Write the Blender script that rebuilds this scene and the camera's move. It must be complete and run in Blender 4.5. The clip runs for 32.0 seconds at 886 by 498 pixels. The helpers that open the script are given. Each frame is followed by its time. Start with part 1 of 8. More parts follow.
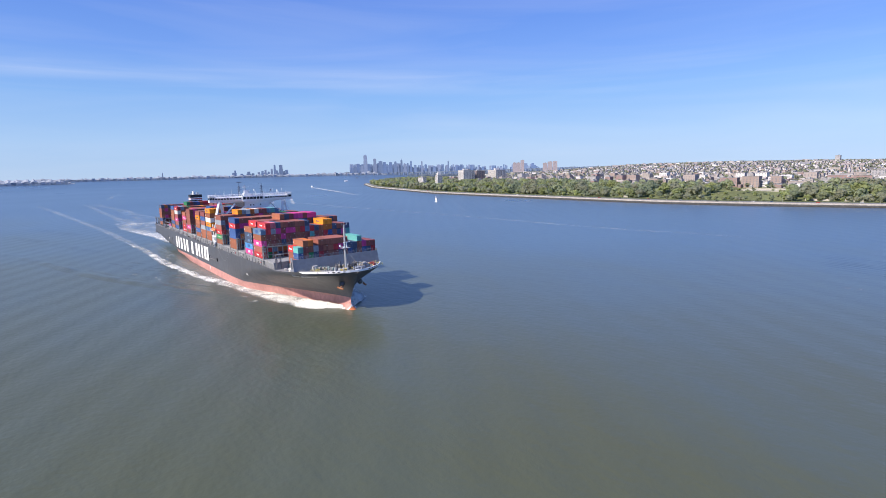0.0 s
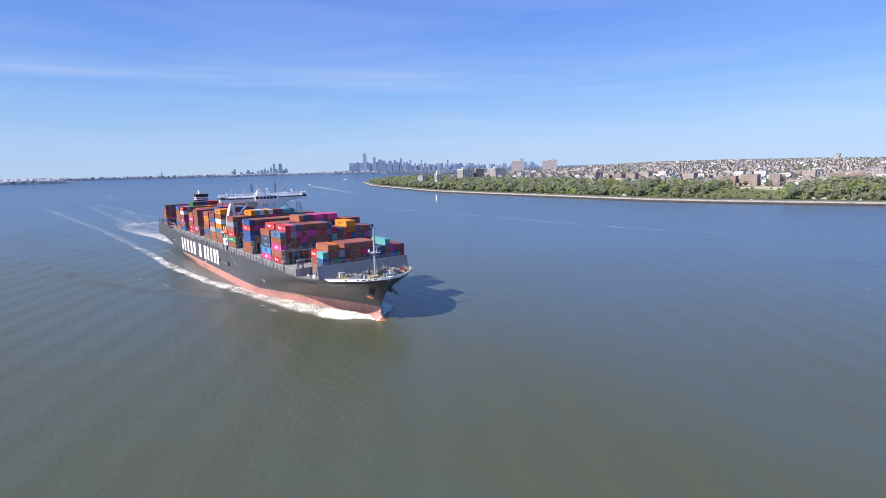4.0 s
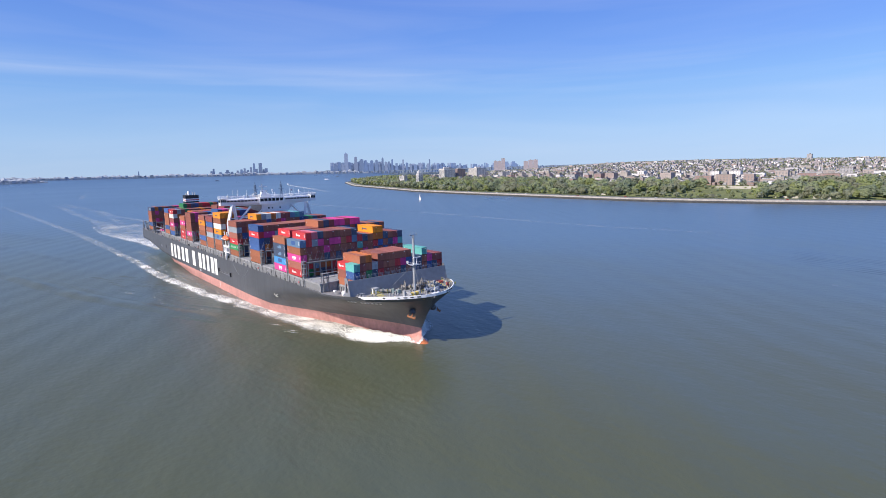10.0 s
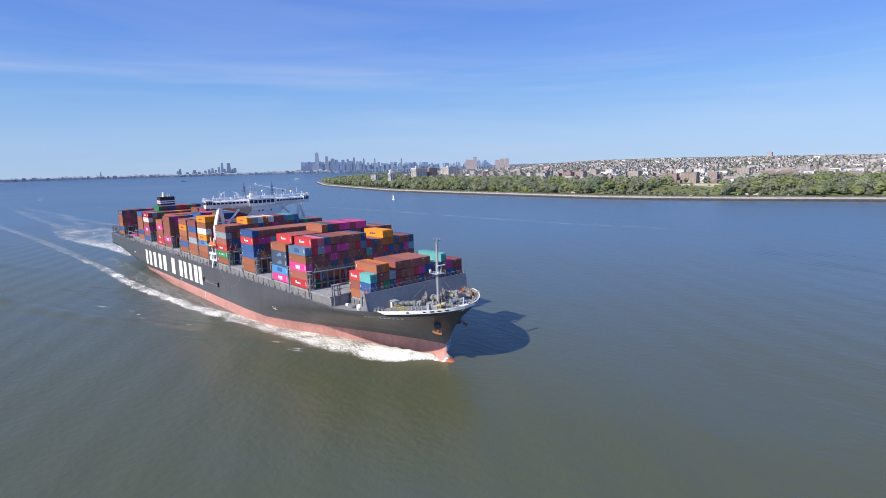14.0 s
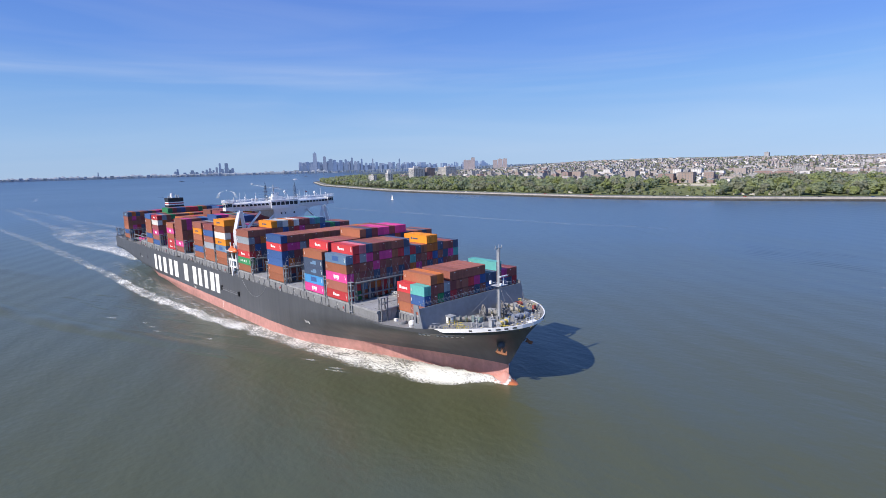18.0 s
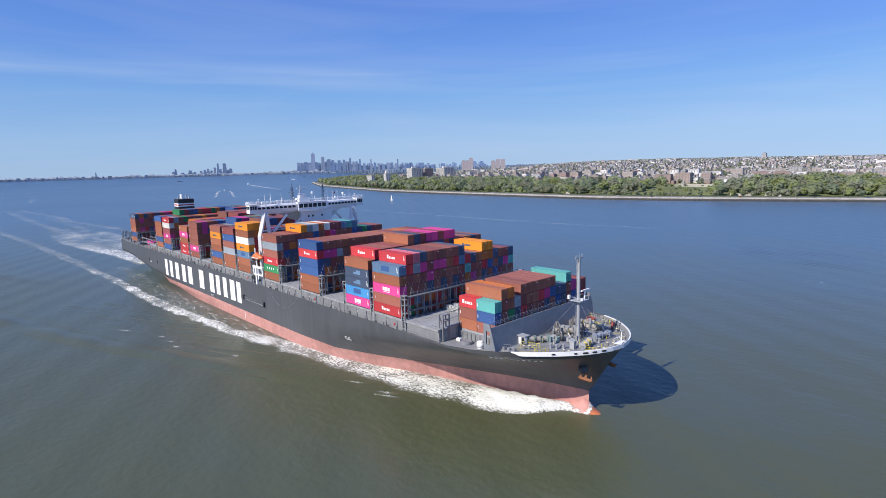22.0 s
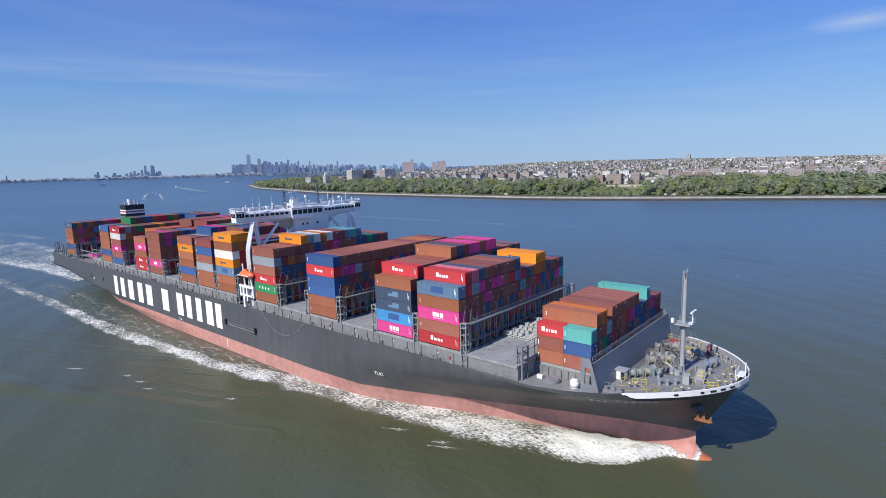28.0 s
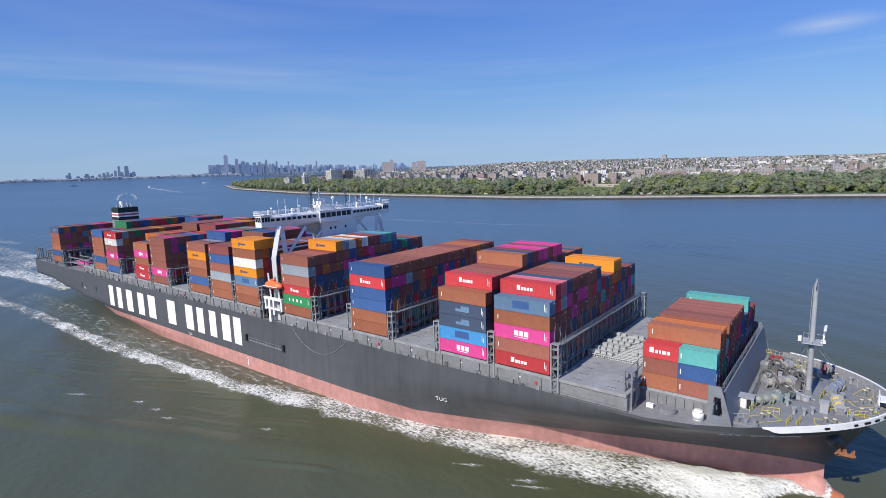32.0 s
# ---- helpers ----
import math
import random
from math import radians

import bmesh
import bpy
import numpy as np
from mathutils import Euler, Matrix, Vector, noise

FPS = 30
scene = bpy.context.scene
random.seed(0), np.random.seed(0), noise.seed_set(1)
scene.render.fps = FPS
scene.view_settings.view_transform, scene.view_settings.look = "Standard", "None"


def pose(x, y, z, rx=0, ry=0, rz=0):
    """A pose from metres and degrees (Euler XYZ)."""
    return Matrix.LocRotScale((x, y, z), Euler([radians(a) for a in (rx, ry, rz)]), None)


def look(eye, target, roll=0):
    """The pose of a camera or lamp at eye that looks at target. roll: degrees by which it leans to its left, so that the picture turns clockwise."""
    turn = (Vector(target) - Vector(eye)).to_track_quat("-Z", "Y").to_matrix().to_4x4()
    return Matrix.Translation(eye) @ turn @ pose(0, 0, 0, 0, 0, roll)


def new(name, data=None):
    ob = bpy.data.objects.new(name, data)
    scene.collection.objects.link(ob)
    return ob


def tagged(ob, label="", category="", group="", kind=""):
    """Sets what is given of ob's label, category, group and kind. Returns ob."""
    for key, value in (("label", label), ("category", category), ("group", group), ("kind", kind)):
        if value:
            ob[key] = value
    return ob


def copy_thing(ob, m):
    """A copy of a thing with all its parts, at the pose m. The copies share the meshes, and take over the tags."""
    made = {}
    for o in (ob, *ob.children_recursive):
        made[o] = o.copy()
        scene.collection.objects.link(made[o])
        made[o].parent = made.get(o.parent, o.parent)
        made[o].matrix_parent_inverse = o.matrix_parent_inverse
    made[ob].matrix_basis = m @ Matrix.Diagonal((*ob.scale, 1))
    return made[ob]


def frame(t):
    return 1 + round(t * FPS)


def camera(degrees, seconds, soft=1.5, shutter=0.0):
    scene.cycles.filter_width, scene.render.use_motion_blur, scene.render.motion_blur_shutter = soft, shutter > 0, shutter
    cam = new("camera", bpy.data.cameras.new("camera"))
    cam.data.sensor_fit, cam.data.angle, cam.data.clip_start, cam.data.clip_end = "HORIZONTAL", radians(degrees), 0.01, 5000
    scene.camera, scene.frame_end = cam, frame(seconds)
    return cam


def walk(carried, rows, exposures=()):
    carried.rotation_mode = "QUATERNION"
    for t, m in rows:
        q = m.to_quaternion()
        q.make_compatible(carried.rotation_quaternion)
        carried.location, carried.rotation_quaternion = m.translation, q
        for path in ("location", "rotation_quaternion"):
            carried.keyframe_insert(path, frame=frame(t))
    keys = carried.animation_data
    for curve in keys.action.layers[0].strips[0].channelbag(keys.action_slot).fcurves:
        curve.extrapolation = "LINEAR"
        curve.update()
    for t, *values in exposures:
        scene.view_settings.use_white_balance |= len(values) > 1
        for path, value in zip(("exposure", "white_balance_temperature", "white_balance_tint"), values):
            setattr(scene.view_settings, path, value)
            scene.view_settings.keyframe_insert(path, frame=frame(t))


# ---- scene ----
# ---- camera ----
cam = camera(79.43, 32.0, soft=0.4)
# seconds, eye, way ahead, roll
PATH = [
    (0, (257.23, -107.52, 61.43), (-0.7928, 0.5917, -0.1461), -1.28),
    (0.5, (257.49, -107.56, 61.41), (-0.7927, 0.5918, -0.1464), -1.26),
    (1, (257.75, -107.61, 61.40), (-0.7925, 0.5920, -0.1469), -1.33),
    (1.5, (258.02, -107.65, 61.38), (-0.7925, 0.5919, -0.1470), -1.32),
    (2, (258.28, -107.69, 61.37), (-0.7927, 0.5916, -0.1470), -1.32),
    (2.5, (258.54, -107.73, 61.35), (-0.7925, 0.5918, -0.1476), -1.36),
    (3, (258.80, -107.77, 61.34), (-0.7925, 0.5917, -0.1480), -1.36),
    (3.5, (259.06, -107.81, 61.33), (-0.7923, 0.5917, -0.1485), -1.32),
    (5.5, (260.11, -107.98, 61.27), (-0.7916, 0.5925, -0.1492), -1.36),
    (6, (260.37, -108.02, 61.25), (-0.7916, 0.5925, -0.1493), -1.35),
    (6.5, (260.64, -108.06, 61.24), (-0.7752, 0.6138, -0.1492), -1.35),
    (7, (260.90, -108.10, 61.22), (-0.7739, 0.6154, -0.1493), -1.34),
    (7.5, (261.16, -108.14, 61.21), (-0.7734, 0.6159, -0.1498), -1.29),
    (8, (261.42, -108.18, 61.20), (-0.7732, 0.6162, -0.1498), -1.28),
    (8.5, (261.68, -108.22, 61.18), (-0.7726, 0.6170, -0.1499), -1.28),
    (9, (261.94, -108.27, 61.17), (-0.7724, 0.6172, -0.1502), -1.26),
    (9.5, (262.21, -108.31, 61.15), (-0.7722, 0.6175, -0.1499), -1.28),
    (10, (262.47, -108.35, 61.14), (-0.7718, 0.6180, -0.1499), -1.29),
    (10.5, (262.73, -108.39, 61.12), (-0.7608, 0.6313, -0.1507), -1.30),
    (11, (262.99, -108.43, 61.11), (-0.7452, 0.6495, -0.1513), -1.32),
    (11.5, (263.25, -108.47, 61.10), (-0.7429, 0.6521, -0.1513), -1.34),
    (12, (263.52, -108.51, 61.08), (-0.7420, 0.6531, -0.1516), -1.44),
    (12.5, (263.78, -108.55, 61.07), (-0.7412, 0.6539, -0.1520), -1.42),
    (13, (264.04, -108.59, 61.05), (-0.7401, 0.6550, -0.1523), -1.52),
    (13.5, (264.30, -108.64, 61.04), (-0.7398, 0.6554, -0.1524), -1.53),
    (14, (264.56, -108.68, 61.02), (-0.7390, 0.6562, -0.1527), -1.52),
    (14.5, (264.83, -108.72, 61.01), (-0.7385, 0.6567, -0.1528), -1.53),
    (16.5, (265.87, -108.88, 60.95), (-0.7367, 0.6586, -0.1533), -1.49),
    (17, (266.14, -108.92, 60.94), (-0.7367, 0.6586, -0.1533), -1.48),
    (17.5, (266.40, -108.97, 60.92), (-0.7365, 0.6589, -0.1532), -1.48),
    (18, (266.66, -109.01, 60.91), (-0.7367, 0.6588, -0.1525), -1.54),
    (18.5, (266.92, -109.05, 60.89), (-0.7364, 0.6591, -0.1525), -1.54),
    (19, (267.18, -109.09, 60.88), (-0.7358, 0.6595, -0.1539), -1.56),
    (19.5, (267.44, -109.13, 60.87), (-0.7357, 0.6598, -0.1533), -1.49),
    (20, (267.71, -109.17, 60.85), (-0.7353, 0.6603, -0.1529), -1.54),
    (20.5, (267.97, -109.21, 60.84), (-0.7352, 0.6605, -0.1525), -1.54),
    (21, (268.23, -109.25, 60.82), (-0.7350, 0.6609, -0.1518), -1.48),
    (21.5, (268.49, -109.30, 60.81), (-0.7347, 0.6612, -0.1517), -1.48),
    (22, (268.75, -109.34, 60.79), (-0.7347, 0.6612, -0.1518), -1.48),
    (22.5, (269.02, -109.38, 60.78), (-0.7347, 0.6613, -0.1513), -1.55),
    (23, (269.28, -109.42, 60.76), (-0.7347, 0.6614, -0.1509), -1.54),
    (23.5, (269.54, -109.46, 60.75), (-0.7348, 0.6615, -0.1502), -1.48),
    (24, (269.80, -109.50, 60.74), (-0.7344, 0.6619, -0.1502), -1.49),
    (24.5, (270.06, -109.54, 60.72), (-0.7341, 0.6622, -0.1503), -1.49),
    (25, (270.33, -109.58, 60.71), (-0.7340, 0.6623, -0.1503), -1.47),
    (25.5, (270.59, -109.63, 60.69), (-0.7341, 0.6622, -0.1503), -1.48),
    (27.5, (271.64, -109.79, 60.64), (-0.6894, 0.7085, -0.1505), -1.55),
    (28, (271.90, -109.83, 60.62), (-0.6586, 0.7371, -0.1514), -1.59),
    (28.5, (272.16, -109.87, 60.61), (-0.6452, 0.7487, -0.1521), -1.58),
    (29, (272.42, -109.91, 60.59), (-0.6415, 0.7519, -0.1523), -1.60),
    (29.5, (272.68, -109.95, 60.58), (-0.6401, 0.7531, -0.1522), -1.58),
    (30, (272.95, -110.00, 60.56), (-0.6383, 0.7546, -0.1523), -1.60),
    (30.5, (273.21, -110.04, 60.55), (-0.6368, 0.7558, -0.1524), -1.63),
    (31, (273.47, -110.08, 60.53), (-0.6364, 0.7565, -0.1510), -1.65),
    (31.5, (273.73, -110.12, 60.52), (-0.6361, 0.7566, -0.1514), -1.74),
    (32, (273.99, -110.16, 60.51), (-0.6312, 0.7605, -0.1524), -1.70),
]
EXPOSURES = [(0, 0.58, 7200, 15), (9, 0.51, 7130, 14), (19, 0.34, 6900, 12), (24, 0.26, 6780, 11), (28, 0.14, 6750, 10), (30, 0.19, 6750, 10), (32, 0.15, 6750, 10)]
walk(cam, [(t, look(e, (e[0] + 100 * a[0], e[1] + 100 * a[1], e[2] + 100 * a[2]), r)) for t, e, a, r in PATH], EXPOSURES)
# the ship's track: seconds, x, y, heading in degrees
SAIL = [(0, 0.00, 0.00, 0.000), (4, 28.88, -0.34, 0.187), (8, 57.61, -0.55, 0.371), (12, 86.20, -0.62, 0.555), (16, 114.65, -0.56, 0.736), (20, 142.95, -0.37, 0.915), (24, 171.11, -0.04, 1.093), (28, 199.12, 0.42, 1.269), (32, 226.99, 1.01, 1.444)]

# ---- light ----
SUN_EL, SUN_AZ = radians(39.5), radians(-94)
world = bpy.data.worlds.new("sky")
scene.world = world
world.use_nodes = True
wn, wl = world.node_tree.nodes, world.node_tree.links
wn.clear()
w_out = wn.new("ShaderNodeOutputWorld")
w_bg = wn.new("ShaderNodeBackground")
w_sky = wn.new("ShaderNodeTexSky")
w_sky.sky_type, w_sky.sun_disc = "NISHITA", False
w_sky.sun_elevation, w_sky.sun_rotation = SUN_EL, math.pi + radians(4)
w_sky.air_density, w_sky.dust_density, w_sky.ozone_density = 1.0, 0.2, 3.0
w_tc = wn.new("ShaderNodeTexCoord")
w_map = wn.new("ShaderNodeMapping")
w_map.inputs["Rotation"].default_value = (0, 0.08, radians(-42))
w_map.inputs["Scale"].default_value = (1.0, 0.9, 9.0)
w_noise = wn.new("ShaderNodeTexNoise")
w_noise.inputs["Scale"].default_value, w_noise.inputs["Detail"].default_value = 1.7, 7.0
w_noise.inputs["Distortion"].default_value = 0.7
w_ramp = wn.new("ShaderNodeValToRGB")
w_ramp.color_ramp.elements[0].position, w_ramp.color_ramp.elements[1].position = 0.47, 0.80
w_ramp.color_ramp.elements[1].color = (0.11, 0.11, 0.11, 1)
w_mix = wn.new("ShaderNodeMixRGB")
w_mix.inputs[2].default_value = (7.0, 7.6, 8.6, 1)
wl.new(w_tc.outputs["Generated"], w_map.inputs["Vector"])
wl.new(w_map.outputs["Vector"], w_noise.inputs["Vector"])
wl.new(w_noise.outputs[0], w_ramp.inputs[0])
wl.new(w_ramp.outputs[0], w_mix.inputs[0])
# clear spring air: the sky pales evenly towards a hazy horizon
w_sep = wn.new("ShaderNodeSeparateXYZ")
wl.new(w_tc.outputs["Generated"], w_sep.inputs[0])
w_grad = wn.new("ShaderNodeValToRGB")
g = w_grad.color_ramp
g.elements[0].position, g.elements[0].color = 0.0, (0.36, 0.54, 0.80, 1)
g.elements[1].position, g.elements[1].color = 1.0, (0.05, 0.14, 0.46, 1)
for at_, c_ in ((0.06, (0.295, 0.51, 0.84, 1)), (0.13, (0.195, 0.42, 0.84, 1)), (0.20, (0.14, 0.325, 0.82, 1)), (0.29, (0.09, 0.24, 0.74, 1))):
    e_ = g.elements.new(at_)
    e_.color = c_
wl.new(w_sep.outputs[2], w_grad.inputs[0])
w_up = wn.new("ShaderNodeMixRGB")
w_up.blend_type = "MULTIPLY"
w_up.inputs[0].default_value = 1.0
w_up.inputs[2].default_value = (10, 10, 10, 1)
wl.new(w_grad.outputs[0], w_up.inputs[1])
w_two = wn.new("ShaderNodeMixRGB")
w_two.inputs[0].default_value = 0.97
wl.new(w_sky.outputs[0], w_two.inputs[1])
wl.new(w_up.outputs[0], w_two.inputs[2])
# the air is brighter towards the open town side than over the bay
w_tilt = wn.new("ShaderNodeMapRange")
w_tilt.inputs["From Min"].default_value, w_tilt.inputs["From Max"].default_value = -1.0, 0.0
w_tilt.inputs["To Min"].default_value, w_tilt.inputs["To Max"].default_value = 0.90, 1.07
wl.new(w_sep.outputs[0], w_tilt.inputs["Value"])
w_even = wn.new("ShaderNodeMixRGB")
w_even.blend_type = "MULTIPLY"
w_even.inputs[0].default_value = 1.0
wl.new(w_two.outputs[0], w_even.inputs[1])
wl.new(w_tilt.outputs["Result"], w_even.inputs[2])
wl.new(w_even.outputs[0], w_mix.inputs[1])
# long thin cirrus streaks low over the bay, and one small cloud over the town


def w_math(op, a, b=None, clamp=False):
    n = wn.new("ShaderNodeMath")
    n.operation, n.use_clamp = op, clamp
    for k_, v_ in enumerate((a, b)):
        if v_ is None:
            continue
        if isinstance(v_, (int, float)):
            n.inputs[k_].default_value = v_
        else:
            wl.new(v_, n.inputs[k_])
    return n.outputs[0]


w_map2 = wn.new("ShaderNodeMapping")
w_map2.inputs["Rotation"].default_value = (0.05, -0.02, 0)
w_map2.inputs["Scale"].default_value = (1.1, 1.6, 26.0)
wl.new(w_tc.outputs["Generated"], w_map2.inputs["Vector"])
w_n2 = wn.new("ShaderNodeTexNoise")
w_n2.inputs["Scale"].default_value, w_n2.inputs["Detail"].default_value, w_n2.inputs["Distortion"].default_value = 1.5, 8.0, 0.5
wl.new(w_map2.outputs["Vector"], w_n2.inputs["Vector"])
w_band = w_math("SUBTRACT", 1.0, w_math("DIVIDE", w_math("ABSOLUTE", w_math("SUBTRACT", w_sep.outputs[2], 0.158)), 0.034), True)
w_wisp = w_math("MULTIPLY", w_math("MULTIPLY", w_math("SUBTRACT", w_n2.outputs[0], 0.42), 2.4, True), w_band)
w_blob = wn.new("ShaderNodeMapping")
w_blob.inputs["Location"].default_value = (0.08 * 14, -0.98, -0.188 * 62)
w_blob.inputs["Scale"].default_value = (14, 1, 62)
wl.new(w_tc.outputs["Generated"], w_blob.inputs["Vector"])
w_len = wn.new("ShaderNodeVectorMath")
w_len.operation = "LENGTH"
wl.new(w_blob.outputs["Vector"], w_len.inputs[0])
w_puff = w_math("MULTIPLY", w_math("SUBTRACT", 1.0, w_len.outputs["Value"], True), w_math("MULTIPLY", w_n2.outputs[0], 1.0))
w_mix3 = wn.new("ShaderNodeMixRGB")
w_mix3.inputs[2].default_value = (6.6, 7.4, 8.8, 1)
wl.new(w_math("MULTIPLY", w_math("ADD", w_math("MULTIPLY", w_wisp, 0.38), w_puff, True), 0.8), w_mix3.inputs[0])
wl.new(w_mix.outputs[0], w_mix3.inputs[1])
wl.new(w_mix3.outputs[0], w_bg.inputs[0])
w_bg.inputs[1].default_value = 0.088
wl.new(w_bg.outputs[0], w_out.inputs[0])
sun = new("sun", bpy.data.lights.new("sun", "SUN"))
sun.data.energy, sun.data.angle, sun.data.color = 4.5, radians(0.53), (1.0, 0.95, 0.89)
sun.matrix_world = look((math.cos(SUN_EL) * math.cos(SUN_AZ), math.cos(SUN_EL) * math.sin(SUN_AZ), math.sin(SUN_EL)), (0, 0, 0))

# ---- materials ----


def mat(name, rgb, rough=0.6, metal=0.0, scale=1.0, vary=0.25, bump=0.0, spec=0.5, rand=0.0):
    """A painted or natural surface: two scales of mottling, slight relief, optional change from object to object."""
    m = bpy.data.materials.new(name)
    m.use_nodes = True
    nt = m.node_tree
    b = nt.nodes["Principled BSDF"]
    b.inputs["Metallic"].default_value = metal
    b.inputs["Specular IOR Level"].default_value = spec
    tc = nt.nodes.new("ShaderNodeTexCoord")
    n1, n2 = nt.nodes.new("ShaderNodeTexNoise"), nt.nodes.new("ShaderNodeTexNoise")
    n1.inputs["Scale"].default_value, n1.inputs["Detail"].default_value = scale * 0.25, 5
    n2.inputs["Scale"].default_value, n2.inputs["Detail"].default_value = scale * 2.3, 6
    add = nt.nodes.new("ShaderNodeMath")
    add.operation = "ADD"
    for n in (n1, n2):
        nt.links.new(tc.outputs["Object"], n.inputs["Vector"])
    nt.links.new(n1.outputs[0], add.inputs[0])
    nt.links.new(n2.outputs[0], add.inputs[1])
    ramp = nt.nodes.new("ShaderNodeMapRange")
    ramp.inputs["From Min"].default_value, ramp.inputs["From Max"].default_value = 0.7, 1.3
    ramp.inputs["To Min"].default_value, ramp.inputs["To Max"].default_value = 1 - vary, 1 + vary
    nt.links.new(add.outputs[0], ramp.inputs["Value"])
    value = ramp.outputs["Result"]
    hsv = nt.nodes.new("ShaderNodeHueSaturation")
    hsv.inputs["Color"].default_value = (*rgb, 1)
    if rand:
        info = nt.nodes.new("ShaderNodeObjectInfo")
        r2 = nt.nodes.new("ShaderNodeMapRange")
        r2.inputs["To Min"].default_value, r2.inputs["To Max"].default_value = 1 - rand, 1 + rand
        nt.links.new(info.outputs["Random"], r2.inputs["Value"])
        mul = nt.nodes.new("ShaderNodeMath")
        mul.operation = "MULTIPLY"
        nt.links.new(value, mul.inputs[0])
        nt.links.new(r2.outputs["Result"], mul.inputs[1])
        value = mul.outputs[0]
    nt.links.new(value, hsv.inputs["Value"])
    nt.links.new(hsv.outputs[0], b.inputs["Base Color"])
    rr = nt.nodes.new("ShaderNodeMapRange")
    rr.inputs["To Min"].default_value, rr.inputs["To Max"].default_value = max(rough - 0.1, 0.02), min(rough + 0.12, 1)
    nt.links.new(n2.outputs[0], rr.inputs["Value"])
    nt.links.new(rr.outputs["Result"], b.inputs["Roughness"])
    if bump:
        bp = nt.nodes.new("ShaderNodeBump")
        bp.inputs["Strength"].default_value = bump
        bp.inputs["Distance"].default_value = 0.1
        nt.links.new(n2.outputs[0], bp.inputs["Height"])
        nt.links.new(bp.outputs[0], b.inputs["Normal"])
    return m


def ribbed(m, per_metre=3.6, depth=0.025):
    """Adds the pressed ribs of a steel container wall along its length and width."""
    nt = m.node_tree
    b = nt.nodes["Principled BSDF"]
    tc = nt.nodes.new("ShaderNodeTexCoord")
    sep = nt.nodes.new("ShaderNodeSeparateXYZ")
    nt.links.new(tc.outputs["Object"], sep.inputs[0])
    add = nt.nodes.new("ShaderNodeMath")
    add.operation = "ADD"
    nt.links.new(sep.outputs[0], add.inputs[0])
    nt.links.new(sep.outputs[1], add.inputs[1])
    mul = nt.nodes.new("ShaderNodeMath")
    mul.operation = "MULTIPLY"
    mul.inputs[1].default_value = per_metre * math.tau
    nt.links.new(add.outputs[0], mul.inputs[0])
    sine = nt.nodes.new("ShaderNodeMath")
    sine.operation = "SINE"
    nt.links.new(mul.outputs[0], sine.inputs[0])
    bp = nt.nodes.new("ShaderNodeBump")
    bp.inputs["Strength"].default_value, bp.inputs["Distance"].default_value = 0.35, depth
    nt.links.new(sine.outputs[0], bp.inputs["Height"])
    nt.links.new(bp.outputs[0], b.inputs["Normal"])
    return m


def leafy(m, share=0.4):
    """Lets sunlight pass through the leaves of a foliage material."""
    nt = m.node_tree
    b = nt.nodes["Principled BSDF"]
    tr, mx = nt.nodes.new("ShaderNodeBsdfTranslucent"), nt.nodes.new("ShaderNodeMixShader")
    nt.links.new(b.inputs["Base Color"].links[0].from_socket, tr.inputs["Color"])
    mx.inputs[0].default_value = share
    nt.links.new(b.outputs[0], mx.inputs[1])
    nt.links.new(tr.outputs[0], mx.inputs[2])
    nt.links.new(mx.outputs[0], nt.nodes["Material Output"].inputs["Surface"])
    return m


M_BLACK = mat("black_hull_paint", (0.080, 0.086, 0.096), 0.42, scale=0.12, vary=0.12)


def streaked(m, amount=0.22):
    """Rain streaks and faint strakes down a painted hull side."""
    nt = m.node_tree
    hsv = [n for n in nt.nodes if n.type == "HUE_SAT"][0]
    old = hsv.inputs["Value"].links[0].from_socket
    tc, mp, n = nt.nodes.new("ShaderNodeTexCoord"), nt.nodes.new("ShaderNodeMapping"), nt.nodes.new("ShaderNodeTexNoise")
    mp.inputs["Scale"].default_value = (0.55, 0.2, 0.035)
    n.inputs["Scale"].default_value, n.inputs["Detail"].default_value, n.inputs["Roughness"].default_value = 1.0, 7.0, 0.65
    nt.links.new(tc.outputs["Object"], mp.inputs["Vector"])
    nt.links.new(mp.outputs[0], n.inputs["Vector"])
    r = nt.nodes.new("ShaderNodeMapRange")
    r.inputs["From Min"].default_value, r.inputs["From Max"].default_value = 0.3, 0.7
    r.inputs["To Min"].default_value, r.inputs["To Max"].default_value = 1 - amount, 1 + amount
    nt.links.new(n.outputs[0], r.inputs["Value"])
    sx = nt.nodes.new("ShaderNodeSeparateXYZ")
    nt.links.new(tc.outputs["Object"], sx.inputs[0])
    fr = nt.nodes.new("ShaderNodeMath")
    fr.operation = "PINGPONG"
    fr.inputs[1].default_value = 1.35
    nt.links.new(sx.outputs[2], fr.inputs[0])
    seam = nt.nodes.new("ShaderNodeMapRange")
    seam.inputs["From Max"].default_value, seam.inputs["To Min"].default_value, seam.inputs["To Max"].default_value = 0.09, 1 - amount * 0.5, 1.0
    nt.links.new(fr.outputs[0], seam.inputs["Value"])
    a, b = nt.nodes.new("ShaderNodeMath"), nt.nodes.new("ShaderNodeMath")
    a.operation = b.operation = "MULTIPLY"
    nt.links.new(old, a.inputs[0])
    nt.links.new(r.outputs["Result"], a.inputs[1])
    nt.links.new(a.outputs[0], b.inputs[0])
    nt.links.new(seam.outputs["Result"], b.inputs[1])
    nt.links.new(b.outputs[0], hsv.inputs["Value"])
    return m


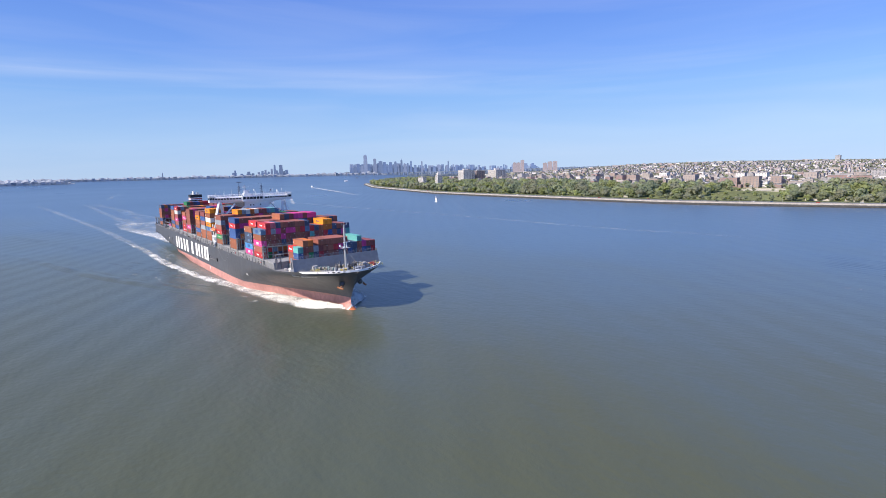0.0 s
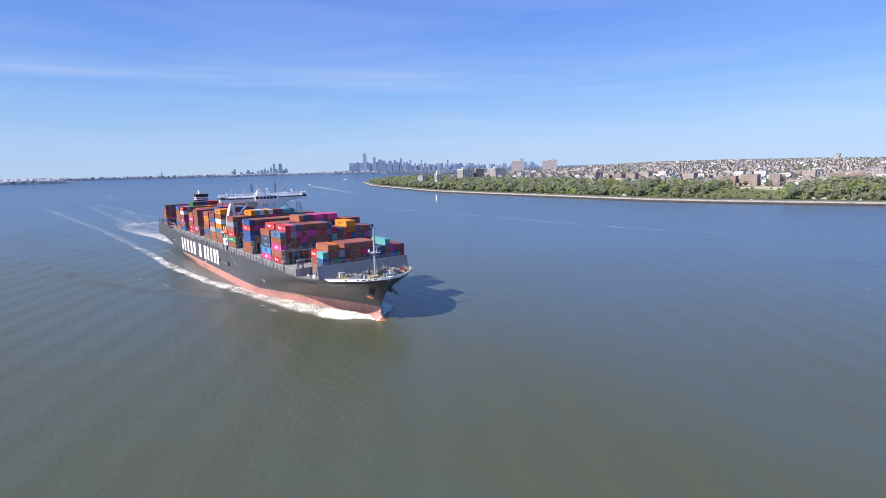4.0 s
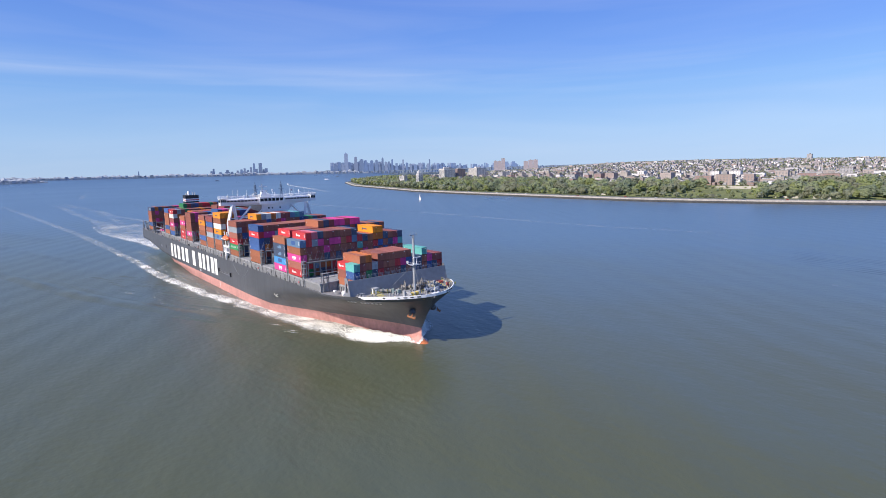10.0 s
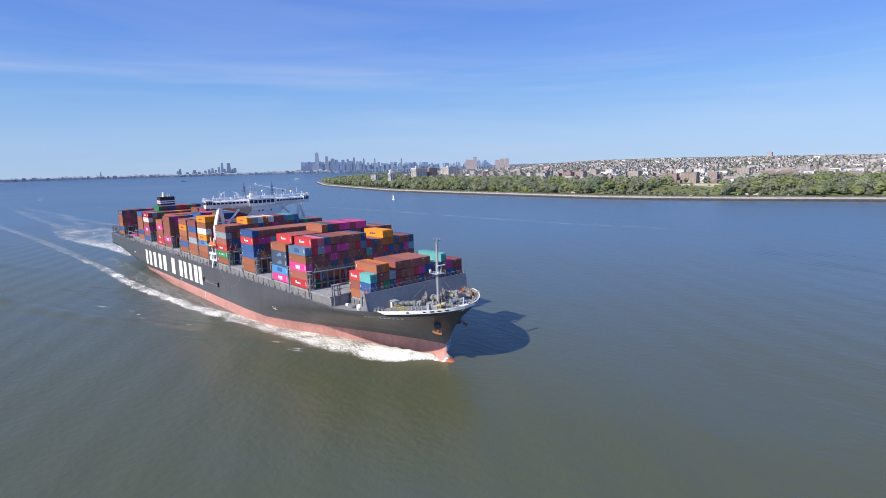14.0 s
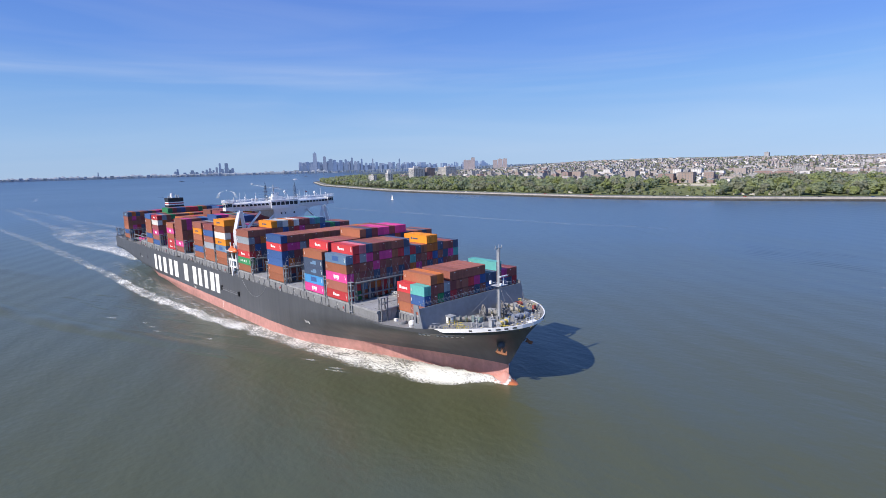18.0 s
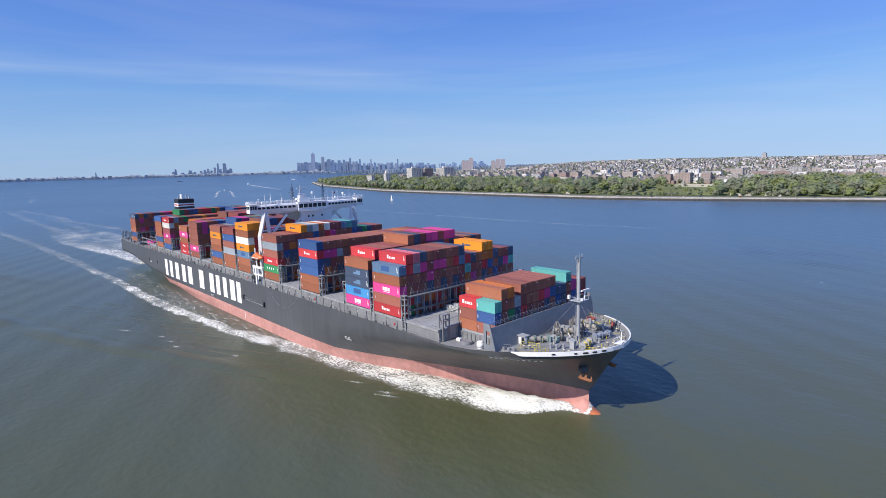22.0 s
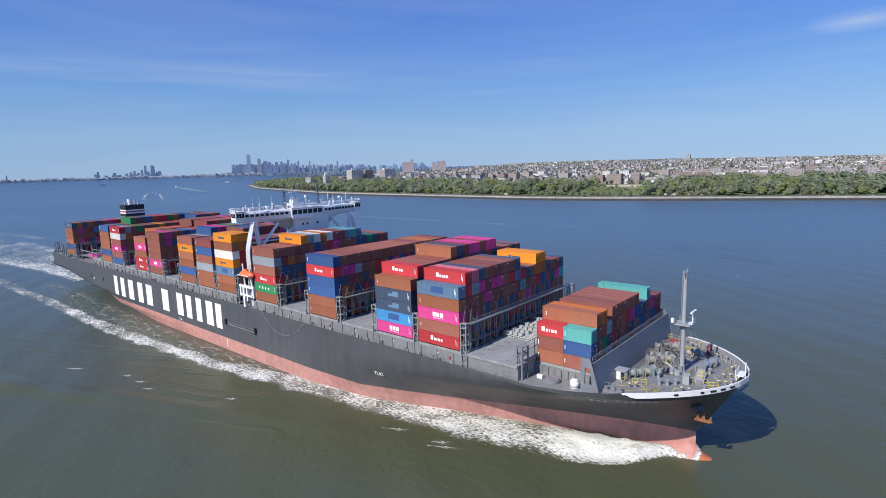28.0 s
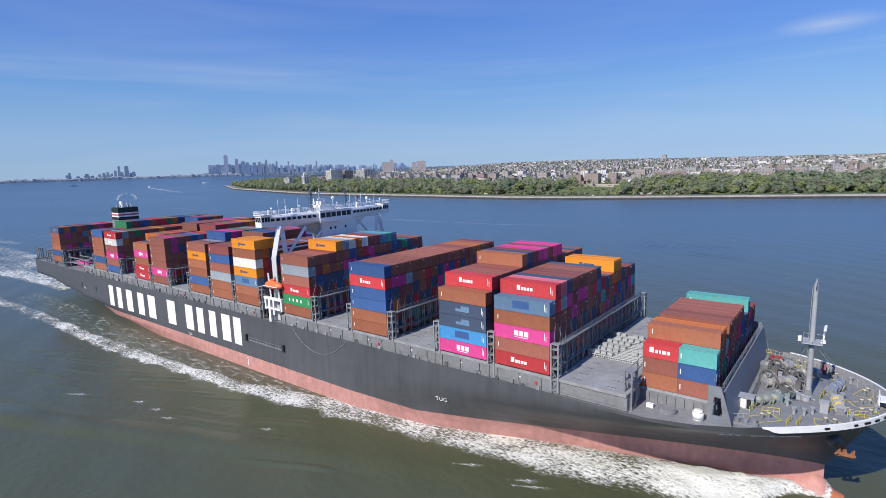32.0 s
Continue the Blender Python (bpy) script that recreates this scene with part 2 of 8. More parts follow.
streaked(M_BLACK, 0.16)
M_BOOT = mat("faded_red_antifouling", (0.49, 0.245, 0.215), 0.65, scale=0.3, vary=0.2)
streaked(M_BOOT, 0.14)
M_BULB = mat("bulb_red_antifouling", (0.47, 0.15, 0.065), 0.5, scale=0.5, vary=0.25)
M_DECK = mat("grey_deck_paint", (0.205, 0.213, 0.222), 0.6, scale=0.5, vary=0.2)
M_HATCH = mat("pale_grey_hatch_paint", (0.285, 0.295, 0.305), 0.6, scale=0.4, vary=0.2)
M_LASH = mat("dark_grey_steelwork", (0.205, 0.215, 0.23), 0.6, scale=0.8, vary=0.3)
M_WHITE = mat("white_ship_paint", (0.78, 0.79, 0.79), 0.45, scale=0.4, vary=0.06)
M_MARK = mat("white_lettering_paint", (0.82, 0.82, 0.80), 0.55, scale=0.5, vary=0.08)
M_GLASS = mat("dark_window_glass", (0.02, 0.025, 0.03), 0.08, scale=0.5, vary=0.1)
M_YELLOW = mat("yellow_safety_paint", (0.62, 0.50, 0.06), 0.5, scale=2, vary=0.15)
M_ORANGE = mat("orange_lifeboat_plastic", (0.72, 0.17, 0.05), 0.4, scale=1, vary=0.1)
M_GREEN = mat("green_winch_paint", (0.24, 0.31, 0.30), 0.5, scale=1, vary=0.2)
M_ROPE = mat("pale_mooring_rope", (0.45, 0.42, 0.35), 0.9, scale=4, vary=0.2)
M_RUST = mat("rusty_anchor_iron", (0.27, 0.115, 0.055), 0.8, scale=1, vary=0.35)
M_REDST = mat("red_funnel_band", (0.45, 0.05, 0.05), 0.5, vary=0.1)
M_FUNNEL = mat("black_funnel_paint", (0.02, 0.02, 0.022), 0.5, vary=0.2)

PALETTE = {
    "brown": (0.295, 0.108, 0.080), "rust": (0.325, 0.120, 0.068), "maroon": (0.255, 0.076, 0.072), "darkbrown": (0.23, 0.100, 0.078),
    "red": (0.50, 0.05, 0.058), "pink": (0.60, 0.065, 0.25), "blue": (0.045, 0.105, 0.27), "navy": (0.07, 0.10, 0.165),
    "skyblue": (0.06, 0.27, 0.56), "orange": (0.72, 0.26, 0.03), "amber": (0.50, 0.15, 0.04), "grey": (0.27, 0.31, 0.35),
    "white": (0.66, 0.66, 0.62), "green": (0.03, 0.22, 0.09), "teal": (0.10, 0.36, 0.34), "steel": (0.12, 0.21, 0.33), "pinkish": (0.55, 0.16, 0.20),
}
BOX_MATS = {k: ribbed(mat(k + "_container_steel", c, 0.62, scale=0.5, vary=0.11, spec=0.28, rand=0.17)) for k, c in PALETTE.items()}

# ---- small builders ----


class Shape:
    """Collects vertices and faces for one mesh."""

    def __init__(self):
        self.v, self.f, self.m = [], [], []

    def face(self, pts, mi=0):
        n = len(self.v)
        self.v += [tuple(p) for p in pts]
        self.f.append(tuple(range(n, n + len(pts))))
        self.m.append(mi)

    def box(self, x0, x1, y0, y1, z0, z1, mi=0):
        n = len(self.v)
        self.v += [(x, y, z) for z in (z0, z1) for y in (y0, y1) for x in (x0, x1)]
        for q in ((0, 2, 3, 1), (4, 5, 7, 6), (0, 1, 5, 4), (2, 6, 7, 3), (0, 4, 6, 2), (1, 3, 7, 5)):
            self.f.append(tuple(n + i for i in q))
            self.m.append(mi)
        return self

    def tube(self, p, q, r, n=8, r2=None, mi=0, caps=True):
        p, q = Vector(p), Vector(q)
        d = (q - p).normalized()
        a = d.orthogonal().normalized()
        b = d.cross(a)
        k = len(self.v)
        r2 = r if r2 is None else r2
        for c, rr in ((p, r), (q, r2)):
            for i in range(n):
                w = math.tau * (i + 0.5) / n
                self.v.append(tuple(c + rr * (math.cos(w) * a + math.sin(w) * b)))
        for i in range(n):
            j = (i + 1) % n
            self.f.append((k + i, k + j, k + n + j, k + n + i))
            self.m.append(mi)
        if caps:
            self.f += [tuple(k + n - 1 - i for i in range(n)), tuple(k + n + i for i in range(n))]
            self.m += [mi, mi]
        return self

    def beam(self, p, q, w, mi=0):
        return self.tube(p, q, w * 0.707, 4, mi=mi)

    def path(self, pts, r, n=6, mi=0):
        for a, b in zip(pts, pts[1:]):
            self.tube(a, b, r, n, mi=mi)
        return self

    def grid(self, rows, mi=0, flip=False, close=False):
        k, w = len(self.v), len(rows[0])
        for row in rows:
            self.v += [tuple(p) for p in row]
        for i in range(len(rows) - 1):
            for j in range(w if close else w - 1):
                jj = (j + 1) % w
                q = (k + i * w + j, k + i * w + jj, k + (i + 1) * w + jj, k + (i + 1) * w + j)
                self.f.append(q[::-1] if flip else q)
                self.m.append(mi)
        return self

    def ball(self, c, rx, ry, rz, n=10, mi=0):
        rows = []
        for i in range(n // 2 + 1):
            a = math.pi * i / (n // 2) - math.pi / 2
            rr = max(math.cos(a), 0.02)
            rows.append([(c[0] + rx * rr * math.cos(math.tau * j / n), c[1] + ry * rr * math.sin(math.tau * j / n), c[2] + rz * math.sin(a)) for j in range(n)])
        return self.grid(rows, mi, close=True)

    def mesh(self, name, mats, smooth=False):
        me = bpy.data.meshes.new(name)
        me.from_pydata(self.v, [], self.f)
        for m in mats if isinstance(mats, (list, tuple)) else [mats]:
            me.materials.append(m)
        me.polygons.foreach_set("material_index", self.m)
        if smooth:
            me.polygons.foreach_set("use_smooth", [True] * len(self.f))
        me.update()
        return me


def part(name, shape, material, parent, label="", at=None, smooth=False):
    """Links a shape, or a mesh that is shared, as one part under its thing."""
    ob = new(name, shape if isinstance(shape, bpy.types.Mesh) else shape.mesh(name, material, smooth))
    ob.parent = parent
    if at:
        ob.location = at
    return tagged(ob, label) if label else ob


def thing(name, label, category, group="", kind="", data=None, at=None):
    ob = tagged(new(name, data), label, category, group, kind)
    if at is not None:
        ob.matrix_basis = at
    return ob


def smooth01(u):
    u = min(max(u, 0.0), 1.0)
    return u * u * (3 - 2 * u)


def lerp(u, pts):
    for (a, p), (b, q) in zip(pts, pts[1:]):
        if u <= b:
            return p + (q - p) * min(max((u - a) / (b - a), 0), 1)
    return pts[-1][1]


MOVERS = []  # things that sail with the ship, and their poses on it
# ---- water, land and distance ----
EYE = (257.0, -107.5)


def polar(az, r):
    return EYE[0] + r * math.cos(radians(az)), EYE[1] + r * math.sin(radians(az))


def water_material():
    m = bpy.data.materials.new("murky_harbour_water")
    m.use_nodes = True
    nt = m.node_tree
    b = nt.nodes["Principled BSDF"]
    b.inputs["IOR"].default_value = 1.38
    b.inputs["Roughness"].default_value = 0.12
    geo = nt.nodes.new("ShaderNodeNewGeometry")

    def noise_at(sx, sy, scale, detail, turn=0.0):
        mp = nt.nodes.new("ShaderNodeMapping")
        mp.inputs["Scale"].default_value = (sx, sy, 1)
        mp.inputs["Rotation"].default_value = (0, 0, radians(turn))
        n = nt.nodes.new("ShaderNodeTexNoise")
        n.inputs["Scale"].default_value, n.inputs["Detail"].default_value = scale, detail
        nt.links.new(geo.outputs["Position"], mp.inputs["Vector"])
        nt.links.new(mp.outputs[0], n.inputs["Vector"])
        return n.outputs[0]

    big = noise_at(1, 2.2, 0.006, 4, 20)
    patch = noise_at(1, 1, 0.0022, 3, 0)
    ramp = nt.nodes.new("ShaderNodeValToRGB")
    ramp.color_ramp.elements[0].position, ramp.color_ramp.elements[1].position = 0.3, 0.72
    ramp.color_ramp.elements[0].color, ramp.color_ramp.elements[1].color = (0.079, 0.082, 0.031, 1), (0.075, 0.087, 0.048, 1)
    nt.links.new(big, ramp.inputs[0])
    # silty olive base, blended outward to a blue that stands in for reflected sky
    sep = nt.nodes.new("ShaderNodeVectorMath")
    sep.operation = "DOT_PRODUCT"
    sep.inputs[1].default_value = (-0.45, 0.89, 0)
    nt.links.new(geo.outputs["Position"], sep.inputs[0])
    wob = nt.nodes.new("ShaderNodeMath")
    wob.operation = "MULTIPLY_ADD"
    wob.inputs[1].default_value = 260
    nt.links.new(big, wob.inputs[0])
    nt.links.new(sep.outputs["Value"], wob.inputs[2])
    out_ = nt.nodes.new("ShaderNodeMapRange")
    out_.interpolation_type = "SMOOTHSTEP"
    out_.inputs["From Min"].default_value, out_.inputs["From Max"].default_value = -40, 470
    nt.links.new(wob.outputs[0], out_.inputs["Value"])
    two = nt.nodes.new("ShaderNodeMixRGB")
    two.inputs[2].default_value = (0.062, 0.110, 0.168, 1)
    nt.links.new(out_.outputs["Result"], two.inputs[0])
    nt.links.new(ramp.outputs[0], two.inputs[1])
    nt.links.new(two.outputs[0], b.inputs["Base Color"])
    swell = noise_at(1, 2.6, 0.07, 2, 35)
    chop = noise_at(1, 1.25, 0.36, 3, 75)
    fine = noise_at(1, 1.15, 1.5, 3, 65)
    # long-crested ripples left by other ships
    wv = nt.nodes.new("ShaderNodeTexWave")
    wm = nt.nodes.new("ShaderNodeMapping")
    wm.inputs["Rotation"].default_value = (0, 0, radians(34))
    nt.links.new(geo.outputs["Position"], wm.inputs["Vector"])
    nt.links.new(wm.outputs[0], wv.inputs["Vector"])
    wv.wave_profile, wv.bands_direction = "SIN", "Y"
    wv.inputs["Scale"].default_value, wv.inputs["Distortion"].default_value, wv.inputs["Detail"].default_value, wv.inputs["Detail Scale"].default_value = 0.018, 2.5, 1.0, 0.3
    train = wv.outputs["Fac"]
    last = None
    for tex, dist in ((swell, 0.22), (train, 0.15), (chop, 0.14), (fine, 0.02)):
        bp = nt.nodes.new("ShaderNodeBump")
        bp.inputs["Strength"].default_value, bp.inputs["Distance"].default_value = 1.0, dist
        nt.links.new(tex, bp.inputs["Height"])
        if last:
            nt.links.new(last, bp.inputs["Normal"])
        last = bp.outputs[0]
    nt.links.new(last, b.inputs["Normal"])
    rr = nt.nodes.new("ShaderNodeMapRange")
    rr.inputs["To Min"].default_value, rr.inputs["To Max"].default_value = 0.24, 0.34
    nt.links.new(patch, rr.inputs["Value"])
    nt.links.new(rr.outputs["Result"], b.inputs["Roughness"])
    return m


def sea_z(x, y):
    """The far bay lifts a little towards the skyline, beyond which the distance closes in."""
    r = math.hypot(x - EYE[0], y - EYE[1])
    az = math.degrees(math.atan2(y - EYE[1], x - EYE[0])) % 360
    side = smooth01((az - 144) / 5) * (1 - smooth01((az - 215) / 20))
    return 50 * side * smooth01((r - 3000) / 1950) ** 1.2


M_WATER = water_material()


def build_water():
    s = Shape()
    radii = [0, 40, 90, 150, 230, 330, 450, 600, 800, 1100, 1500, 2000, 2600, 3000, 3300, 3600, 3900, 4200, 4500, 4700, 4850, 4960]
    rows = []
    for r in radii:
        row = []
        for k in range(120):
            x, y = polar(k * 3, max(r, 0.5))
            row.append((x, y, sea_z(x, y)))
        rows.append(row)
    s.grid(rows, close=True, flip=True)
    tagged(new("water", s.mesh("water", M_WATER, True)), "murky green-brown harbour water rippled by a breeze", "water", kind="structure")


build_water()

SHORE = [(-3150, 4700), (-2900, 3000), (-2560, 1900), (-2260, 1330), (-2100, 1172), (-1900, 1075), (-1560, 915), (-1240, 822), (-900, 727), (-700, 708), (-500, 698), (-357, 692), (-231, 688),
         (-136, 706), (-10, 744), (100, 784), (200, 820), (276, 843), (500, 905), (900, 1010), (2000, 1300), (4700, 2000)]


def shore_y(x):
    return lerp(x, SHORE)


def land_z(x, d):
    az = math.degrees(math.atan2(shore_y(x) + d - EYE[1], x - EYE[0]))
    r = math.hypot(x - EYE[0], shore_y(x) + d - EYE[1])
    low = lerp(d, [(0, -1.5), (3, 1.2), (5, 3.6), (30, 4.2), (60, 5.5), (120, 10), (200, 15), (420, 19), (900, 26), (1600, 34), (2600, 40), (4000, 40)])
    ridge = lerp(az, [(85, 51), (92, 54), (100, 58), (106, 64), (116, 72), (126, 70), (131, 61), (136, 44), (150, 30)])
    return low + (ridge - 40) * smooth01((d - 700) / 2000) if d > 700 else low


M_LAND = mat("park_grass_and_soil", (0.15, 0.17, 0.075), 0.9, scale=0.06, vary=0.35, spec=0.1)
M_TOWN = mat("town_ground", (0.21, 0.20, 0.18), 0.9, scale=0.05, vary=0.35, spec=0.1)
M_STONE = mat("dark_riprap_stone", (0.055, 0.055, 0.052), 0.9, scale=1.2, vary=0.5, bump=0.5)
M_REVET = mat("pale_stone_revetment", (0.30, 0.285, 0.255), 0.9, scale=0.5, vary=0.3, bump=0.3)
M_PATH = mat("pale_promenade_concrete", (0.40, 0.38, 0.33), 0.85, scale=0.3, vary=0.15)
M_ROAD = mat("worn_asphalt", (0.16, 0.16, 0.155), 0.85, scale=0.3, vary=0.2)
M_BARK = mat("grey_brown_bark", (0.10, 0.075, 0.05), 0.9, scale=3, vary=0.3)
M_HEDGE = mat("dark_hedge_leaves", (0.075, 0.095, 0.05), 0.9, scale=0.8, vary=0.5, spec=0.1)
LEAVES = [leafy(mat("leaves_" + n, c, 0.75, scale=0.6, vary=0.22, spec=0.2, rand=0.22), 0.6) for n, c in (("mid", (0.33, 0.375, 0.23)), ("bright", (0.37, 0.425, 0.20)), ("dull", (0.36, 0.385, 0.275)), ("dark", (0.28, 0.335, 0.225)))]


def strip(d0, d1, h, x0=-2200, x1=2200, step=40, lift=0.0):
    s = Shape()
    rows = []
    x = x0
    while x <= x1:
        y = shore_y(x)
        z0, z1 = (land_z(x, d) + lift for d in (d0, d1))
        rows.append([(x, y + d0, z0 - 1), (x, y + d0, z0 + h), (x, y + d1, z1 + h), (x, y + d1, z1 - 1)])
        x += step
    return s.grid(rows)


def build_land():
    s = Shape()
    ds = [0, 4, 12, 30, 60, 90, 120, 160, 200, 300, 420, 600, 800, 1050, 1350, 1700, 2100, 2600, 3200, 3900]
    xs = [-3150, -3000, -2900, -2700, -2560, -2400, -2260, -2180, -2100, -2000] + list(range(-1900, 1000, 60)) + [1050, 1200, 1500, 2000, 2700, 3600, 4700]
    rows = [[(x, shore_y(x) + d, land_z(x, d)) for d in ds] for x in xs]
    s.grid(rows, flip=True)
    ncol = len(ds) - 1
    s.m = [1 if (i % ncol) > 8 else 0 for i in range(len(s.f))]
    tagged(new("ground", s.mesh("ground", [M_LAND, M_TOWN], True)), "green park slope rising to a built-up hill", "ground", kind="structure")
    tagged(new("seawall", strip(-1.0, 1.6, 3.2).mesh("seawall", M_STONE)), "dark weedy stone seawall at the water's edge", "seawall", kind="structure")
    tagged(new("revetment", strip(1.8, 5, 1.6).mesh("revetment", M_REVET)), "pale sloping stone revetment above the seawall", "revetment", kind="structure")
    tagged(new("pavement", strip(5.2, 12, 0.55).mesh("pavement", M_PATH)), "pale waterside promenade of worn concrete", "promenade", kind="structure")
    tagged(new("road", strip(17, 33, 0.5, lift=0.1).mesh("road", M_ROAD)), "grey asphalt parkway beside the shore", "road", kind="structure")
    tagged(new("verge", strip(12.4, 16.6, 0.55).mesh("verge", M_LAND)), "narrow grass verge between path and road", "verge", kind="structure")
    tagged(new("hedge", strip(34.5, 37.0, 1.7).mesh("hedge", M_HEDGE)), "low clipped dark hedge behind the parkway", "hedge", kind="structure")


build_land()


def crown_shape(rng, h, w, n, leaf, lumpy=10, core=6):
    """A crown of many small leaf clumps gathered round several limbs, with gaps."""
    s = Shape()
    lumps = [(rng.uniform(-0.33, 0.33) * w, rng.uniform(-0.33, 0.33) * w, h * rng.uniform(0.34, 0.8), w * rng.uniform(0.18, 0.32) * (1 if lumpy > 5 else 1.3)) for _ in range(lumpy)]
    lumps.append((0, 0, h * 0.75, w * 0.3))
    for cx, cy, cz, r in lumps:
        s.ball((cx, cy, cz), r * 0.88, r * 0.88, r * 0.76, core)
    for k in range(n):
        cx, cy, cz, r = lumps[k % len(lumps)]
        a, u = rng.uniform(0, math.tau), rng.uniform(-0.7, 1)
        q = math.sqrt(max(1 - u * u, 0)) * r * rng.uniform(0.75, 1.08)
        c = Vector((cx + q * math.cos(a), cy + q * math.sin(a), cz + u * r * 0.85))
        out = (c - Vector((cx, cy, cz))).normalized() + Vector((rng.uniform(-0.2, 0.2), rng.uniform(-0.2, 0.2), 0.4 + rng.uniform(-0.2, 0.2)))
        e = out.to_track_quat("Z", "Y").to_matrix() @ Euler((0, 0, rng.uniform(0, 6))).to_matrix()
        d = leaf * rng.uniform(0.6, 1.3)
        p = [c + e @ Vector(v) * d for v in ((-1, -0.7, 0), (0.9, -0.8, 0.25), (1.0, 0.8, 0), (-0.8, 0.9, 0.3))]
        s.face(p)
    return s


def tree_kind(i, rng, h, w):
    t = thing("tree", ("leafy green park tree in full spring leaf", "bright green broad park tree by the shore", "grey-green shrubby tree on the park slope", "dark green dense tree on the park slope")[i % 4], "tree", "trees along the shore")
    tr = Shape()
    tr.tube((0, 0, -0.6), (0.1, 0, h * 0.45), 0.32, 7, 0.2)
    for k in range(5):
        a = k * 1.3
        tr.tube((0.1, 0, h * (0.3 + 0.03 * k)), (w * 0.25 * math.cos(a), w * 0.25 * math.sin(a), h * 0.66), 0.14, 5, 0.05)
    part("trunk", tr, M_BARK, t)
    part("crown", crown_shape(rng, h, w, 900, 0.62), LEAVES[i % 4], t)
    return t


def plant_trees():
    rng = random.Random(11)
    kinds = []
    for i in range(8):
        kinds.append(tree_kind(i, rng, rng.uniform(11, 17), rng.uniform(11, 16)))
    spots = []
    x = -2080.0
    while x < 1150:
        r = math.hypot(x - EYE[0], shore_y(x) - EYE[1])
        x += rng.uniform(5, 9) * (1.0 if r < 1500 else 1.25)
        clearing = -205 < x < -88
        for d0, d1 in ((40, 58), (58, 85), (85, 115), (115, 150), (150, 185), (185, 225)) + (((225, 265), (265, 310)) if x < -600 else ()):
            if rng.random() < (0.80 if d0 < 85 else 0.92) * (0.55 if clearing and 58 <= d0 < 215 else 1):
                spots.append((x + rng.uniform(-4, 4), rng.uniform(d0, d1)))
    near = [p for p in spots if p[1] < 62 and -900 < p[0] < 420]
    rng.shuffle(near)
    used = set()
    for i, (x, d) in enumerate(near[:292]):
        k = kinds[rng.choice((0, 1, 2, 3, 4, 5, 6, 7))]
        sc = rng.choice((rng.uniform(0.4, 0.7), rng.uniform(0.7, 1.15))) * (0.6 if -205 < x < -88 else 1)
        m = pose(x, shore_y(x) + d, land_z(x, d) - 0.2, 0, 0, rng.uniform(0, 360)) @ Matrix.Scale(sc, 4)
        if k not in used:
            used.add(k)
            k.matrix_basis = m
        else:
            c = copy_thing(k, m)
            c.scale = (sc, sc, sc)
    for i, k in enumerate(kinds):
        if k not in used:
            k.matrix_basis = pose(-600 + 30 * i, shore_y(-600 + 30 * i) + 45, 3)
    bins = [Shape() for _ in range(4)]
    stock = [crown_shape(rng, 15, 14, 170, 1.15, 6, 5) for _ in range(8)]
    taken = set(near[:292])
    for x, d in spots:
        if (x, d) in taken:
            continue
        sh = rng.choice(stock)
        sc, a = rng.choice((rng.uniform(0.6, 1.0), rng.uniform(0.95, 1.45))) * (0.36 if -205 < x < -88 and d < 210 else 1.14 if x > -88 else 1), rng.uniform(0, math.tau)
        ca, sa = math.cos(a) * sc, math.sin(a) * sc
        x0, y0, z0 = x, shore_y(x) + d, land_z(x, d) - 1.5
        b = rng.choice(bins)
        n = len(b.v)
        b.v += [(x0 + ca * p[0] - sa * p[1], y0 + sa * p[0] + ca * p[1], z0 + sc * p[2]) for p in sh.v]
        b.f += [tuple(n + j for j in f) for f in sh.f]
        b.m += [0] * len(sh.f)
    # street trees between the houses
    light = [crown_shape(rng, 12, 11, 26, 1.6, 3, 5) for _ in range(6)]
    for _ in range(7500):
        x, d = rng.uniform(-2500, 1900), 225 + 2850 * rng.random() ** 1.3
        sh = rng.choice(light)
        sc = rng.uniform(0.45, 0.95)
        b = bins[rng.choice((0, 2, 2, 2))]
        n = len(b.v)
        y0, z0 = shore_y(x) + d, land_z(x, d) - 1
        b.v += [(x + sc * p[0], y0 + sc * p[1], z0 + sc * p[2]) for p in sh.v]
        b.f += [tuple(n + j for j in f) for f in sh.f]
        b.m += [0] * len(sh.f)
    ridge = Shape()
    for k in range(900):
        x, d = rng.uniform(-1500, 3000), rng.uniform(2780, 3080)
        sh, sc = rng.choice(light), rng.uniform(0.5, 1.0)
        n = len(ridge.v)
        ridge.v += [(x + 2.2 * sc * p[0], shore_y(x) + d + sc * p[1], land_z(x, d) - 3 + sc * p[2]) for p in sh.v]
        ridge.f += [tuple(n + j for j in f) for f in sh.f]
        ridge.m += [0] * len(sh.f)
    # the haze over the ridge is painted into this leaf colour
    thing("ridge_trees", "line of hilltop trees tinted blue-grey for distance haze", "trees", kind="stuff", data=ridge.mesh("ridge_trees", mat("hazed_hilltop_leaves", (0.15, 0.18, 0.20), 0.9, scale=0.1, vary=0.3, spec=0.1)))
    for i, b in enumerate(bins):
        thing("woodland", "massed green tree crowns of the hillside park", "trees", kind="stuff", data=b.mesh("woodland", LEAVES[i]))


plant_trees()


